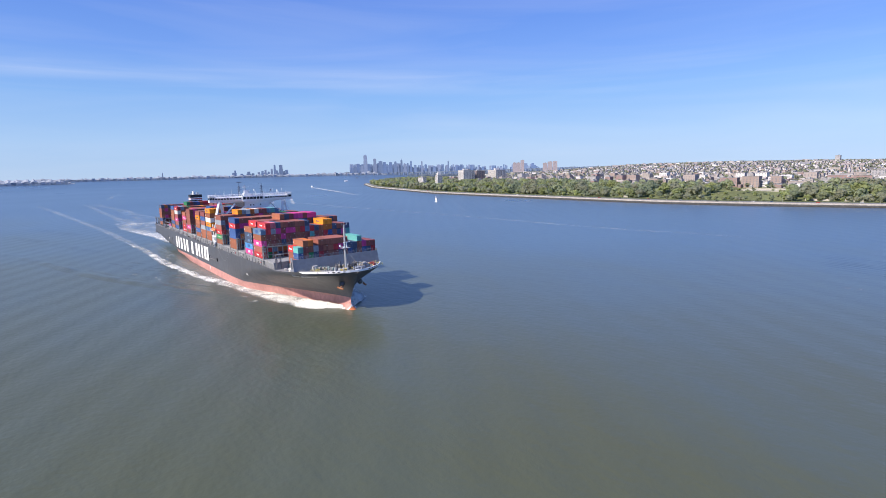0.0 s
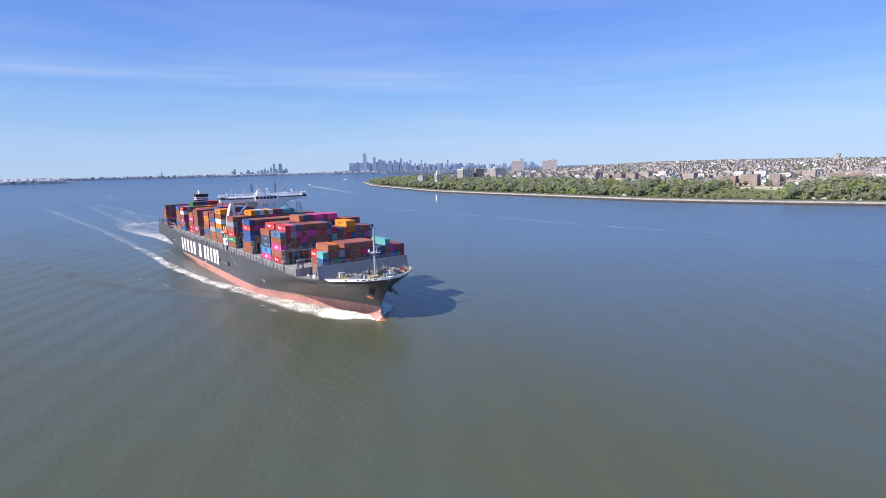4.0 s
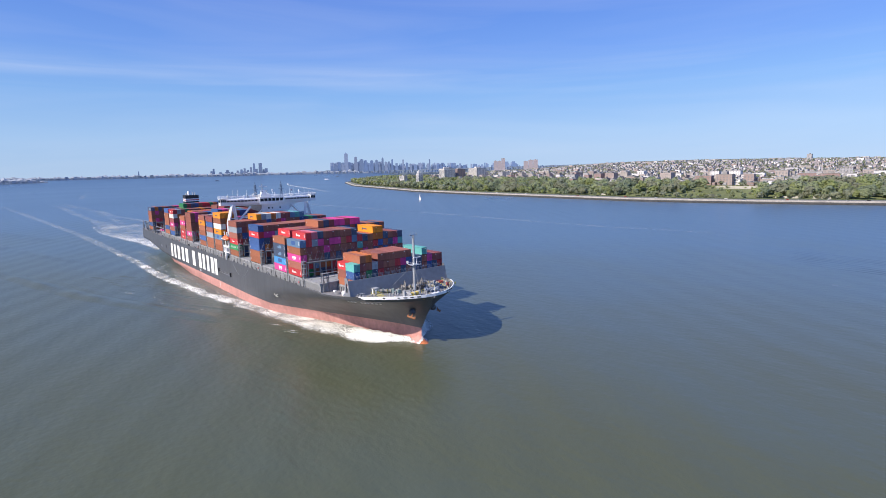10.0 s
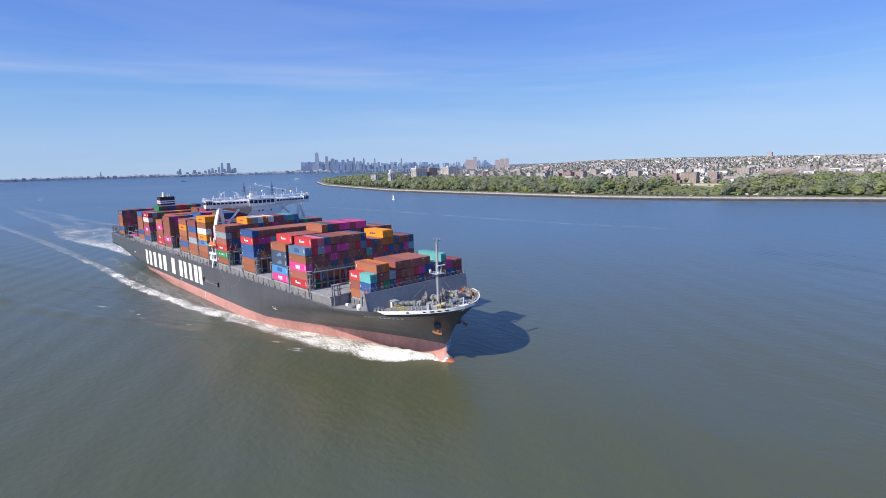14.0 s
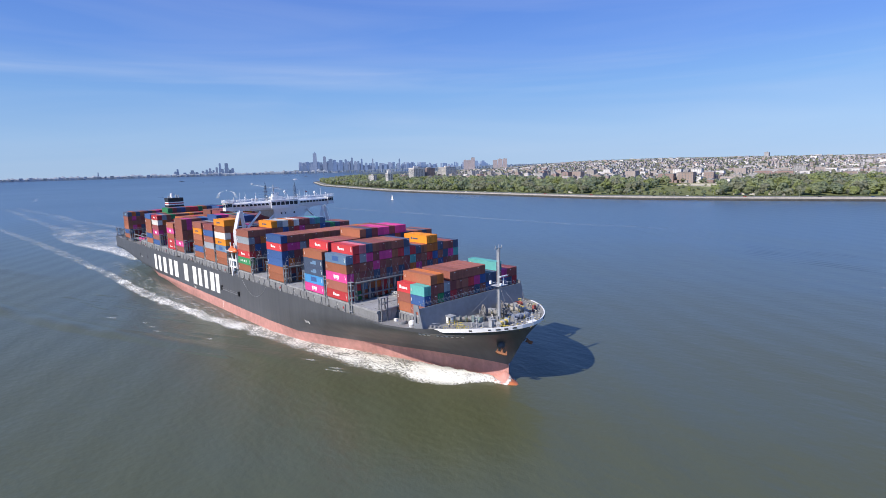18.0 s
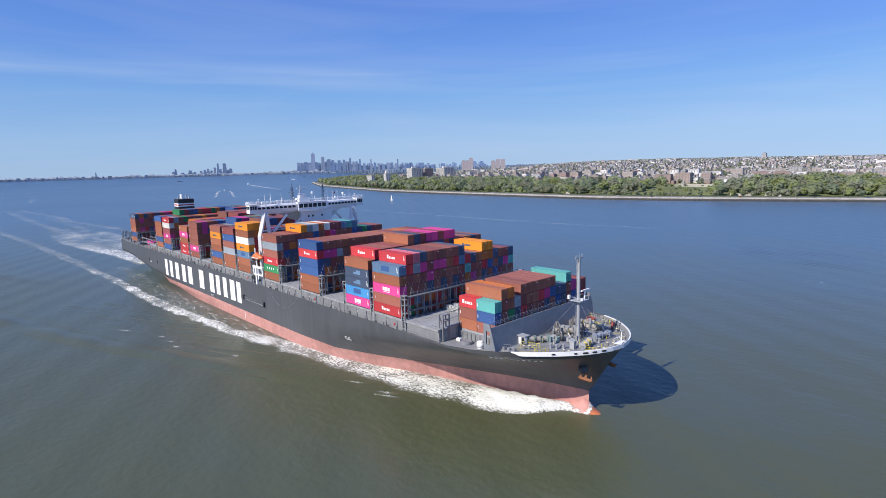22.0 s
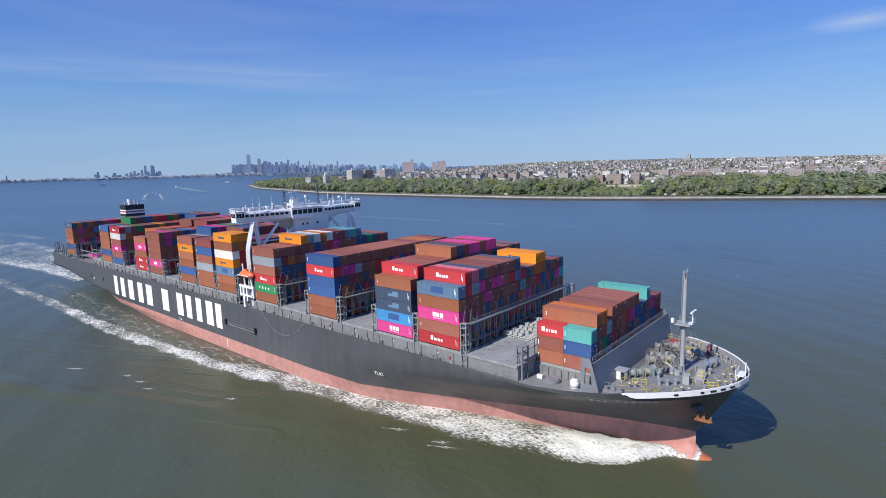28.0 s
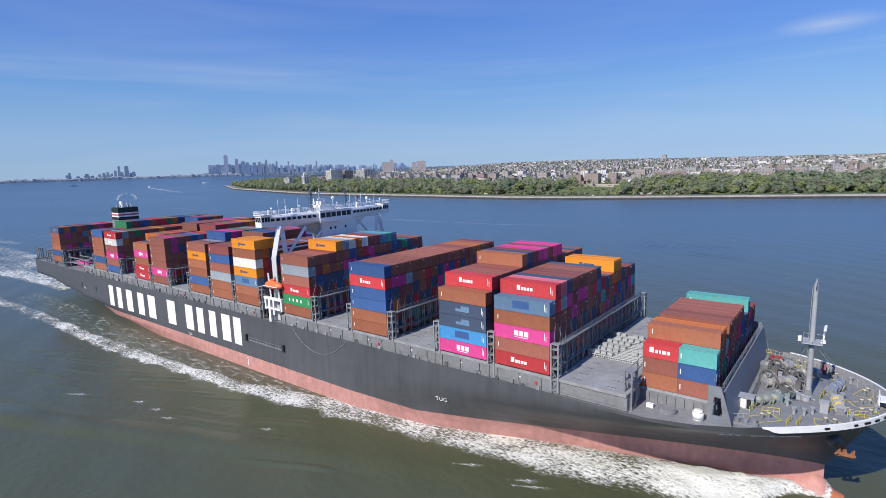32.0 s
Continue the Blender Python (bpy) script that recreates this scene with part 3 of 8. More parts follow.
def build_park_walls():
    t = Shape()
    x0, x1, d = -196.0, -98.0, 196.0
    for k in range(3):
        z = land_z(x0, d + 9 * k)
        t.box(x0 + 8 * k, x1 - 6 * k, shore_y(-148) + d + 9 * k, shore_y(-148) + d + 9 * k + 1.0, z - 1.5, z + 2.0)
    t.box(x0, x1, shore_y(-148) + d - 16, shore_y(-148) + d - 4, land_z(x0, d - 16) - 1.2, land_z(x0, d - 10) + 0.5)
    tagged(new("terrace_wall", t.mesh("terrace_wall", M_PATH)), "pale stone terrace steps in the park slope", "terrace", kind="structure")
    w = Shape()
    for a, b in ((-52, -18), (-10, 22), (-330, -318)):
        w.box(a, b, shore_y((a + b) / 2) + 52, shore_y((a + b) / 2) + 53, 3.5, 8.6)
    tagged(new("park_wall", w.mesh("park_wall", M_PATH)), "low pale concrete wall beside the parkway", "wall", kind="structure")


build_park_walls()


def build_roadside():
    """Cars on the parkway and lamp posts on the promenade."""
    rng = random.Random(31)
    paints = [mat("car_" + n, c, 0.3, scale=1, vary=0.05) for n, c in (("white", (0.7, 0.7, 0.7)), ("silver", (0.4, 0.42, 0.44)), ("black", (0.03, 0.03, 0.035)), ("red", (0.35, 0.04, 0.04)), ("blue", (0.05, 0.1, 0.25)))]
    words = ["white", "silver", "black", "red", "dark blue"]
    tyre = mat("tyre_rubber", (0.02, 0.02, 0.02), 0.9)
    wheel = Shape().tube((0, -0.1, 0), (0, 0.1, 0), 0.33, 12).mesh("wheel", tyre)
    first = []
    for m_, w in zip(paints, words):
        c = thing("car", "small %s car on the shore parkway" % w, "car", "cars on the parkway")
        b = Shape()
        b.grid([[(x, y, z) for x, z in ((-2.2, 0.3), (-2.2, 0.85), (-1.9, 0.95), (1.1, 0.95), (2.15, 0.8), (2.2, 0.3))] for y in (-0.88, 0.88)], close=True)
        b.face([(x, -0.88, z) for x, z in ((-2.2, 0.3), (2.2, 0.3), (2.15, 0.8), (1.1, 0.95), (-1.9, 0.95), (-2.2, 0.85))])
        b.face([(x, 0.88, z) for x, z in ((-2.2, 0.3), (-2.2, 0.85), (-1.9, 0.95), (1.1, 0.95), (2.15, 0.8), (2.2, 0.3))])
        part("body", b, m_, c)
        part("cabin", Shape().grid([[(x, y, z) for x, z in ((-1.7, 0.95), (-1.2, 1.45), (0.2, 1.45), (1.0, 0.95))] for y in (-0.78, 0.78)]).face_pair([(-1.7, 0.95), (-1.2, 1.45), (0.2, 1.45), (1.0, 0.95)], 0.78), M_PANE0, c)
        for x in (-1.35, 1.35):
            for y in (-0.82, 0.82):
                part("wheel", wheel, None, c, at=(x, y, 0.33))
        first.append(c)
    for i in range(34):
        x = -1150 + i * 47 + rng.uniform(-15, 15)
        d = rng.choice((20.5, 24.0, 27.5, 30.0))
        turn = math.degrees(math.atan2(shore_y(x + 10) - shore_y(x - 10), 20))
        m_ = pose(x, shore_y(x) + d, land_z(x, d) + 0.62, 0, 0, turn + (180 if d > 25 else 0))
        if i < len(first):
            first[i].matrix_basis = m_
        else:
            copy_thing(rng.choice(first), m_)
    lamp = thing("street_lamp", "slim grey lamp post on the waterside path", "street lamp", "lamps along the path")
    part("pole", Shape().tube((0, 0, 0), (0, 0, 8.0), 0.11, 8, 0.07), M_POLE, lamp)
    part("arm", Shape().tube((0, 0, 7.9), (0, 1.4, 8.3), 0.06, 6), M_POLE, lamp)
    part("lamp_head", Shape().box(-0.18, 0.18, 1.2, 2.0, 8.2, 8.35), M_POLE, lamp)
    for i in range(30):
        x = -1000 + i * 52
        m_ = pose(x, shore_y(x) + 14.0, land_z(x, 14.0) + 0.5)
        if i:
            copy_thing(lamp, m_)
        else:
            lamp.matrix_basis = m_


def face_pair(self, prof, y):
    self.face([(a, -y, b) for a, b in prof])
    self.face([(a, y, b) for a, b in reversed(prof)])
    return self


Shape.face_pair = face_pair
M_PANE0 = mat("car_window_glass", (0.03, 0.035, 0.04), 0.1, scale=1, vary=0.1)
M_POLE = mat("galvanised_lamp_post", (0.35, 0.36, 0.36), 0.5, scale=2, vary=0.1)
build_roadside()

WALLS = [mat("wall_" + n, c, 0.85, scale=0.2, vary=0.15, spec=0.2) for n, c in (
    ("brick", (0.32, 0.255, 0.23)), ("buff", (0.36, 0.325, 0.295)), ("white", (0.62, 0.61, 0.60)), ("grey", (0.36, 0.355, 0.36)), ("redbrick", (0.29, 0.205, 0.19)), ("tan", (0.37, 0.32, 0.295)))]
M_ROOFD = mat("dark_tar_roof", (0.24, 0.23, 0.225), 0.9, scale=0.2, vary=0.25)
M_ROOFL = mat("silver_coated_roof", (0.31, 0.31, 0.31), 0.8, scale=0.2, vary=0.15)
M_PANE = mat("distant_window_glass", (0.20, 0.21, 0.225), 0.2, scale=0.3, vary=0.3)


M_DARKPANE = mat("dark_ribbon_windows", (0.13, 0.14, 0.16), 0.2, scale=0.3, vary=0.3)
M_PALEWALL = mat("pale_concrete_wall", (0.54, 0.53, 0.51), 0.85, scale=0.2, vary=0.15, spec=0.2)
# washed-out bluish walls: distance haze put into the base colour
PALE = [mat("hazed_wall_" + n, c, 0.9, scale=0.1, vary=0.1, spec=0.1) for n, c in (("rose", (0.33, 0.29, 0.305)), ("sand", (0.42, 0.41, 0.425)), ("slate", (0.25, 0.265, 0.31)))]
# tan brick with haze mixed into its colour
M_HAZYBRICK = mat("hazy_tan_brick", (0.36, 0.315, 0.335), 0.85, scale=0.1, vary=0.1)


def apartment(w, dp, h, wall, roof, label, m, group="apartment blocks on the hill", category="apartment building", name="apartment_building", pane=None):
    """A block with recessed bays, windows row by row, a parapet and a roof hut."""
    t = thing(name, label, category, group)
    t.matrix_basis = m
    s = Shape()
    s.box(-w / 2, w / 2, -dp / 2, dp / 2, -6, h)
    part("wall", s, wall, t)
    r = Shape()
    r.box(-w / 2 - 0.3, w / 2 + 0.3, -dp / 2 - 0.3, dp / 2 + 0.3, h, h + 0.9)
    r.box(-w * 0.12, w * 0.12, -dp * 0.2, dp * 0.25, h + 0.9, h + 4)
    part("roof", r, roof, t)
    nf, nw, nd = max(int(h / 3.2), 1), max(int(w / 5.5), 2), max(int(dp / 5.5), 2)
    row = Shape()
    gap = 0.36 if pane else 0.2
    for f in range(nf):
        z0, z1 = f * 3.2 + (0.7 if pane else 1.0), f * 3.2 + 2.6
        for k in range(nw):
            x = -w / 2 + (k + 0.5) * w / nw
            row.box(x - gap * w / nw, x + gap * w / nw, -dp / 2 - 0.12, -dp / 2 + 0.1, z0, z1)
        for k in range(nd):
            y = -dp / 2 + (k + 0.5) * dp / nd
            row.box(w / 2 - 0.1, w / 2 + 0.12, y - gap * dp / nd, y + gap * dp / nd, z0, z1)
    tagged(part("window_grid", row, pane or M_PANE, t), kind="stuff")
    return t


def build_town():
    rng = random.Random(21)
    names = ["red brick", "buff brick", "white-painted", "grey rendered", "dark red brick", "tan brick"]
    n = 0
    for _ in range(190):
        x, d = rng.uniform(-1500, 700), 245 + 420 * rng.random() ** 1.3
        if -190 < x < -95 and d < 262:
            continue
        i = rng.choice((0, 0, 1, 2, 3, 4, 4, 5))
        w, dp, h = rng.choice(((16, 14, 14), (22, 15, 17), (13, 12, 11), (27, 16, 18), (11, 11, 9), (14, 12, 10), (9, 10, 8)))
        apartment(w * rng.uniform(0.8, 1.2), dp, h * rng.uniform(0.8, 1.15), WALLS[i], rng.choice((M_ROOFD, M_ROOFL)), "%s apartment block above the park trees" % names[i],
                  pose(x, shore_y(x) + d, land_z(x, d), 0, 0, math.degrees(math.atan2(shore_y(x + 50) - shore_y(x - 50), 100)) + rng.uniform(-4, 4)))
    far = Shape()
    for _ in range(19000):
        x, d = rng.uniform(-2500, 3000), 265 + 2900 * rng.random() ** 1.2
        if x < -1900 and d < 500:
            continue
        w, dp, h = rng.uniform(4.0, 8.0), rng.uniform(7, 11), rng.uniform(4.0, 7.0)
        if rng.random() < 0.035:
            w, h = rng.uniform(12, 34), rng.uniform(7, 12)
        y, z = shore_y(x) + d, land_z(x, d)
        i = rng.choice((0, 1, 2, 2, 3, 3, 4, 1, 5, 0, 5, 10))
        # farther houses mostly take the haze-tinted walls
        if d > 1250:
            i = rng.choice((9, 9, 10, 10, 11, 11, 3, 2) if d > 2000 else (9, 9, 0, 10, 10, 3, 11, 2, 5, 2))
        far.box(x - w / 2, x + w / 2, y - dp / 2, y + dp / 2, z - 8, z + h, i)
        far.box(x - w / 2 - 0.3, x + w / 2 + 0.3, y - dp / 2 - 0.3, y + dp / 2 + 0.3, z + h, z + h + 0.7, 7 if d > 1250 else rng.choice((6, 7, 7, 2)))
        for f in range(int(h / 3.3) if d < 1250 else 0):
            far.box(x - w * 0.36, x + w * 0.36, y - dp / 2 - 0.15, y - dp / 2 + 0.1, z + 1.1 + f * 3.3, z + 2.4 + f * 3.3, 8)
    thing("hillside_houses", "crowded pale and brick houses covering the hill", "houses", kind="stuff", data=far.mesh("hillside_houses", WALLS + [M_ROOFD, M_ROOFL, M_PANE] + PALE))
    # larger blocks told apart
    for az, r, w, dp, z0, z1, i, lab in ((140.6, 1750, 38, 40, 24, 59, 2, "pale block with rows of dark windows"), (139.35, 1790, 36, 30, 24, 57, 4, "long dark brick wing between pale blocks"), (137.4, 1800, 54, 36, 25, 58, 2, "pale flat-roofed block with dark window rows"),
                                         (143.55, 1650, 19, 15, 24, 46, 2, "small white stepped tower above the park trees"), (145.3, 1850, 46, 12, 22, 38, 2, "long low white building among the trees")):
        x, y = polar(az, r)
        t = apartment(w, dp, z1 - z0, M_PALEWALL if i == 2 else WALLS[i], M_ROOFL, lab, pose(x, y, z0, 0, 0, -12), "", "building", "white_building", M_DARKPANE)
        if w == 19:
            part("upper_storey", Shape().box(-4.5, 4.5, -5, 5, z1 - z0, z1 - z0 + 8).box(-2.0, 2.0, -2.5, 2.5, z1 - z0 + 8, z1 - z0 + 11), WALLS[2], t)
        elif i == 2 and w > 30 and dp > 20:
            part("roof_house", Shape().box(w * 0.12, w * 0.3, -dp * 0.4, 0, z1 - z0 + 0.9, z1 - z0 + 5.5), WALLS[2], t)
    for az, r, w, el in ((135.5, 4200, 28, 0.62), (135.1, 4200, 29, 0.6), (134.7, 4200, 28, 0.86), (132.35, 4250, 34, 0.52), (131.85, 4250, 34, 0.64), (131.35, 4250, 34, 0.66)):
        x, y = polar(az, r)
        apartment(w, 26, 61 + r * math.tan(radians(el)) - 40, M_HAZYBRICK, M_ROOFD, "tall haze-paled tan brick housing tower on the skyline", pose(x, y, 40, 0, 0, az + 90 - 180), "housing towers", "tower block", "tower_block")
    x, y = polar(106.9, 3500)
    apartment(22, 18, 18, WALLS[3], M_ROOFD, "lone grey tower block on the hilltop", pose(x, y, 74), "", "tower block", "tower_block")


build_town()


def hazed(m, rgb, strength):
    """Gives a far material a faint blue glow in place of aerial haze."""
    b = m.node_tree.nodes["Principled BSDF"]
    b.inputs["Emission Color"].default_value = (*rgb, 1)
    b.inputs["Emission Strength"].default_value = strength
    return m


# skyline towers: bluish base colours plus a glow that imitates haze
M_FAR = [hazed(mat("hazed_tower_" + n, c, 0.85, scale=0.04, vary=0.14, spec=0.15, rand=0.14), (0.30, 0.43, 0.70), 0.15) for n, c in (("glass", (0.075, 0.125, 0.235)), ("slate", (0.10, 0.15, 0.25)), ("stone", (0.16, 0.20, 0.29)))]
# backdrop shores carry the same painted haze as a weak blue emission
M_FARSHORE = hazed(mat("hazed_bay_shore", (0.19, 0.215, 0.25), 0.9, scale=0.012, vary=0.3, spec=0.1), (0.33, 0.43, 0.64), 0.2)
M_FARLAND = hazed(mat("hazed_far_shore", (0.115, 0.15, 0.185), 0.9, scale=0.01, vary=0.25, spec=0.1), (0.33, 0.43, 0.64), 0.15)


CITY = Shape()


def skyscraper(az, el, wpx, rng, spire=False, r=4720, fill=False):
    x, y = polar(az, r)
    z0 = sea_z(x, y) - 6
    h = 61.4 + r * math.tan(radians(el)) - z0
    w = wpx * 1.25 * r / 960
    if fill:
        n, q, mi = len(CITY.v), pose(x, y, z0, 0, 0, az), rng.randrange(3)
        k = rng.uniform(0.55, 0.95)
        CITY.box(-w / 2, w / 2, -w / 2, w / 2, 0, h * 0.7, mi).box(-w / 2 * k, w / 2 * k, -w / 2 * k, w / 2 * k, h * 0.7, h, mi)
        CITY.v[n:] = [tuple(q @ Vector(p)) for p in CITY.v[n:]]
        return
    s = Shape()
    s.box(-w / 2, w / 2, -w / 2, w / 2, 0, h * 0.62)
    k = rng.uniform(0.6, 0.95)
    s.box(-w / 2 * k, w / 2 * k, -w / 2 * k, w / 2 * k, h * 0.62, h * (0.9 if spire else 0.97))
    s.box(-w * 0.2, w * 0.2, -w * 0.2, w * 0.2, h * (0.9 if spire else 0.97), h * (0.93 if spire else 1))
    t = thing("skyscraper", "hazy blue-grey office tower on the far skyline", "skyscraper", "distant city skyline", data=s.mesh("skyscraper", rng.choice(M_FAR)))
    t.matrix_basis = pose(x, y, z0, 0, 0, az)
    if spire:
        p = Shape()
        p.tube((0, 0, h * 0.92), (0, 0, h), 2.2, 6, 0.6)
        part("spire", p, M_FAR[0], t)


def build_skyline():
    rng = random.Random(4)
    main = [(152.7, 0.48, 4), (152.3, 0.59, 5), (152.0, 0.87, 4), (151.6, 0.63, 4), (150.9, 0.73, 5), (150.25, 1.37, 6), (149.9, 0.89, 5), (149.65, 1.12, 6), (149.25, 1.0, 6), (148.9, 0.69, 5),
            (148.6, 0.98, 5), (148.1, 1.03, 5), (147.85, 0.73, 4), (147.45, 1.31, 3), (147.1, 0.66, 5), (146.8, 0.83, 4)]
    rest = [(146.45, 1.06, 3), (146.0, 0.63, 5), (145.3, 1.03, 3), (144.9, 0.67, 4), (144.5, 0.54, 4), (144.0, 0.47, 5), (143.5, 0.64, 3), (142.5, 0.97, 3)]
    west = [(164.34, 0.21, 4), (164.16, 0.43, 3), (163.56, 0.09, 5), (162.9, 0.29, 6), (162.5, 0.12, 4), (161.95, 0.22, 4), (161.6, 0.32, 4), (161.3, 0.43, 4), (161.0, 0.25, 4), (160.7, 0.53, 3),
            (160.4, 0.92, 3), (160.2, 0.35, 5), (159.8, 0.91, 5), (159.5, 0.28, 3), (159.25, 0.39, 4)]
    for a, e, w in main + rest + west:
        skyscraper(a, e, w, rng, e > 1.3 and w < 4)
    skyscraper(151.23, 1.91, 5.5, rng, True)
    skyscraper(170.6, 0.34, 1.6, rng, True)
    for _ in range(250):
        a = rng.choice((rng.uniform(131, 153), rng.uniform(141, 152.5), rng.uniform(146.5, 152.8), rng.uniform(146.5, 152.8)))
        skyscraper(a, (rng.uniform(0.15, 0.85) if a > 146.5 else rng.uniform(0.12, 0.62)) if a > 140 else rng.uniform(0.1, 0.36), rng.uniform(2, 5), rng, r=rng.uniform(4750, 4850), fill=True)
    for _ in range(110):
        skyscraper(rng.uniform(133, 148), rng.uniform(0.15, 0.55), rng.uniform(2.5, 5), rng, r=rng.uniform(4740, 4790), fill=True)
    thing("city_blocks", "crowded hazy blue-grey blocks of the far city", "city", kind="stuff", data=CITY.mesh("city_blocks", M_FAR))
    # low far shores
    for a0, a1, r, h, lab in ((149, 187, 4400, 27, "low hazy shore across the bay"), (138, 154, 4800, 32, "hazy mass of city blocks below the skyline"), (177.5, 215, 4100, 38, "low wooded shore with port buildings"), (126, 149.6, 4640, 12, "hazy hills beyond the town")):
        s = Shape()
        a = a0
        rows = []
        while a <= a1:
            x, y = polar(a, r)
            x2, y2 = polar(a, r + 120)
            z = sea_z(x, y)
            if a0 == 126:
                z = lerp(a, [(126, 60), (132, 55), (140, 47), (150, 44)])
            hh = h * (0.5 + 0.7 * abs(noise.noise(Vector((a * 1.7, r, 0)))) + 0.5 * abs(noise.noise(Vector((a * 9, 3, r))))) * min(1, (a - a0) / 1.5 + 0.15, (a1 - a) / 1.5 + 0.15)
            rows.append([(x, y, min(z - 20, -6)), (x, y, z + hh * 0.6), (x2, y2, z + hh), (x2, y2, min(z - 30, -6))])
            a += 0.12
        s.grid(rows)
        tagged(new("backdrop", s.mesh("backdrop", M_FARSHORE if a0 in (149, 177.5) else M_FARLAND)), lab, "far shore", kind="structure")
    lowb = Shape()
    for _ in range(900):
        a = rng.choice((rng.uniform(146, 186), rng.uniform(176, 200), rng.uniform(127, 150)))
        r = 4620 if a < 149.6 else 4395 if a < 178 else 4095
        x, y = polar(a, r)
        z = sea_z(x, y) if a > 149.6 else lerp(a, [(126, 52), (132, 46), (140, 38), (150, 33)])
        w, h = rng.uniform(5, 24), rng.choice((rng.uniform(4, 9), rng.uniform(4, 12), rng.uniform(8, 20)))
        lowb.box(x - 4, x + 4, y - w / 2, y + w / 2, z - 5, z + h, rng.choice((1, 2, 3, 4, 5)) if a > 149.6 else rng.choice((0, 1, 2, 3, 3)))
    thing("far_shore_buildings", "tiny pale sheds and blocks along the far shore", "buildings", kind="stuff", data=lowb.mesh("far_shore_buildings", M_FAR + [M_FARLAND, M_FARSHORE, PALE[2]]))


build_skyline()
BOATS = []
# ---- the ship: x to the bow, y to port, z up from the waterline ----
AFT, BEAM = -308.5, 25.3
ship = thing("container_ship", "large black-hulled container ship under way, deck stacked with boxes", "ship")


def stem(z):
    return 42.3 if z < 4.5 else 42.3 + 9.3 * ((z - 4.5) / 15.5) ** 1.05


def half_breadth(x, z):
    run = lerp(z, [(-3, 94), (4.3, 82), (7, 80), (10, 76), (13, 60), (15.5, 41), (17, 34), (20.5, 32)])
    p = lerp(z, [(-3, 1.25), (4.3, 1.25), (7, 1.38), (10, 1.65), (14, 1.85), (18, 1.75), (20, 1.7)])
    q = lerp(z, [(-3, 1.4), (4.3, 1.35), (7, 1.18), (10, 0.98), (13, 0.80), (15.5, 0.66), (17, 0.58), (20, 0.555)])
    u = min(max((stem(z) - x) / run, 0), 1)
    b = BEAM * (1 - (1 - u) ** p) ** q
    if x < -200:
        keel = lerp(x, [(AFT, 7.0), (-285, 5.0), (-260, 1.0), (-235, -3.5), (-200, -9)])
        b *= min(max((z - keel) / lerp(x, [(AFT, 3.0), (-250, 8.0), (-200, 11.0)]), 0), 1) ** 0.55
        b *= lerp(x, [(AFT, 0.95), (-280, 0.985), (-250, 1)])
    return b


def top_z(x):
    return lerp(x, [(-400, 17.6), (20, 17.6), (30, 18.2), (36, 18.7), (40, 18.95), (44, 19.1), (52, 19.35)])


S_U = [0, 0.008, 0.016, 0.024, 0.032, 0.04, 0.05, 0.06, 0.07, 0.082, 0.095, 0.108, 0.12, 0.135, 0.15, 0.17, 0.2, 0.3, 0.42, 0.55, 0.65, 0.72, 0.78, 0.82, 0.855, 0.885, 0.91, 0.93, 0.948, 0.962, 0.973, 0.982, 0.989, 0.993, 0.996, 0.998, 0.9993, 1.0]


def hull_side(levels, side, sh):
    rows = []
    for z in levels:
        row = []
        for u in S_U:
            x = AFT + u * (stem(z) - AFT)
            zz = z + 0.8 * smooth01((x + 45) / 85) * max(0.0, 1 - abs(z - 4.3) / 2.6)  # the paint line lifts towards the bow
            row.append((x, side * half_breadth(x, zz), zz))
        rows.append(row)
    sh.grid(rows, flip=side > 0)


def bulb_section(x):
    """Ring of the bulb: broad shoulders under the stem, a ridge running up into it, the tip awash."""
    a = min(max((x - 30) / 16.4, 0), 1)
    w = 4.3 * smooth01(a / 0.45 + 0.1) * math.sqrt(max(1 - max(0, (a - 0.5) / 0.5) ** 2.2, 0.0004))
    top = lerp(x, [(30, 0.2), (36, 0.9), (40, 1.25), (42.5, 1.1), (44, 0.55), (45.4, 0.12), (46.4, -0.6)])
    rise = lerp(x, [(38, 0), (41, 2.0), (42.3, 1.5), (43.0, 0.7), (44.2, 0.0), (47, 0)])
    ring = []
    for j in range(24):
        q = math.tau * j / 24
        y = w * math.cos(q)
        z = -3.2 + (top + 3.2) * math.sin(q) if math.sin(q) > 0 else -3.2 + 3.0 * math.sin(q)
        ring.append((x, y, z + (rise * max(0, 1 - abs(y) / 1.9) ** 2 if math.sin(q) > 0 else 0)))
    return ring


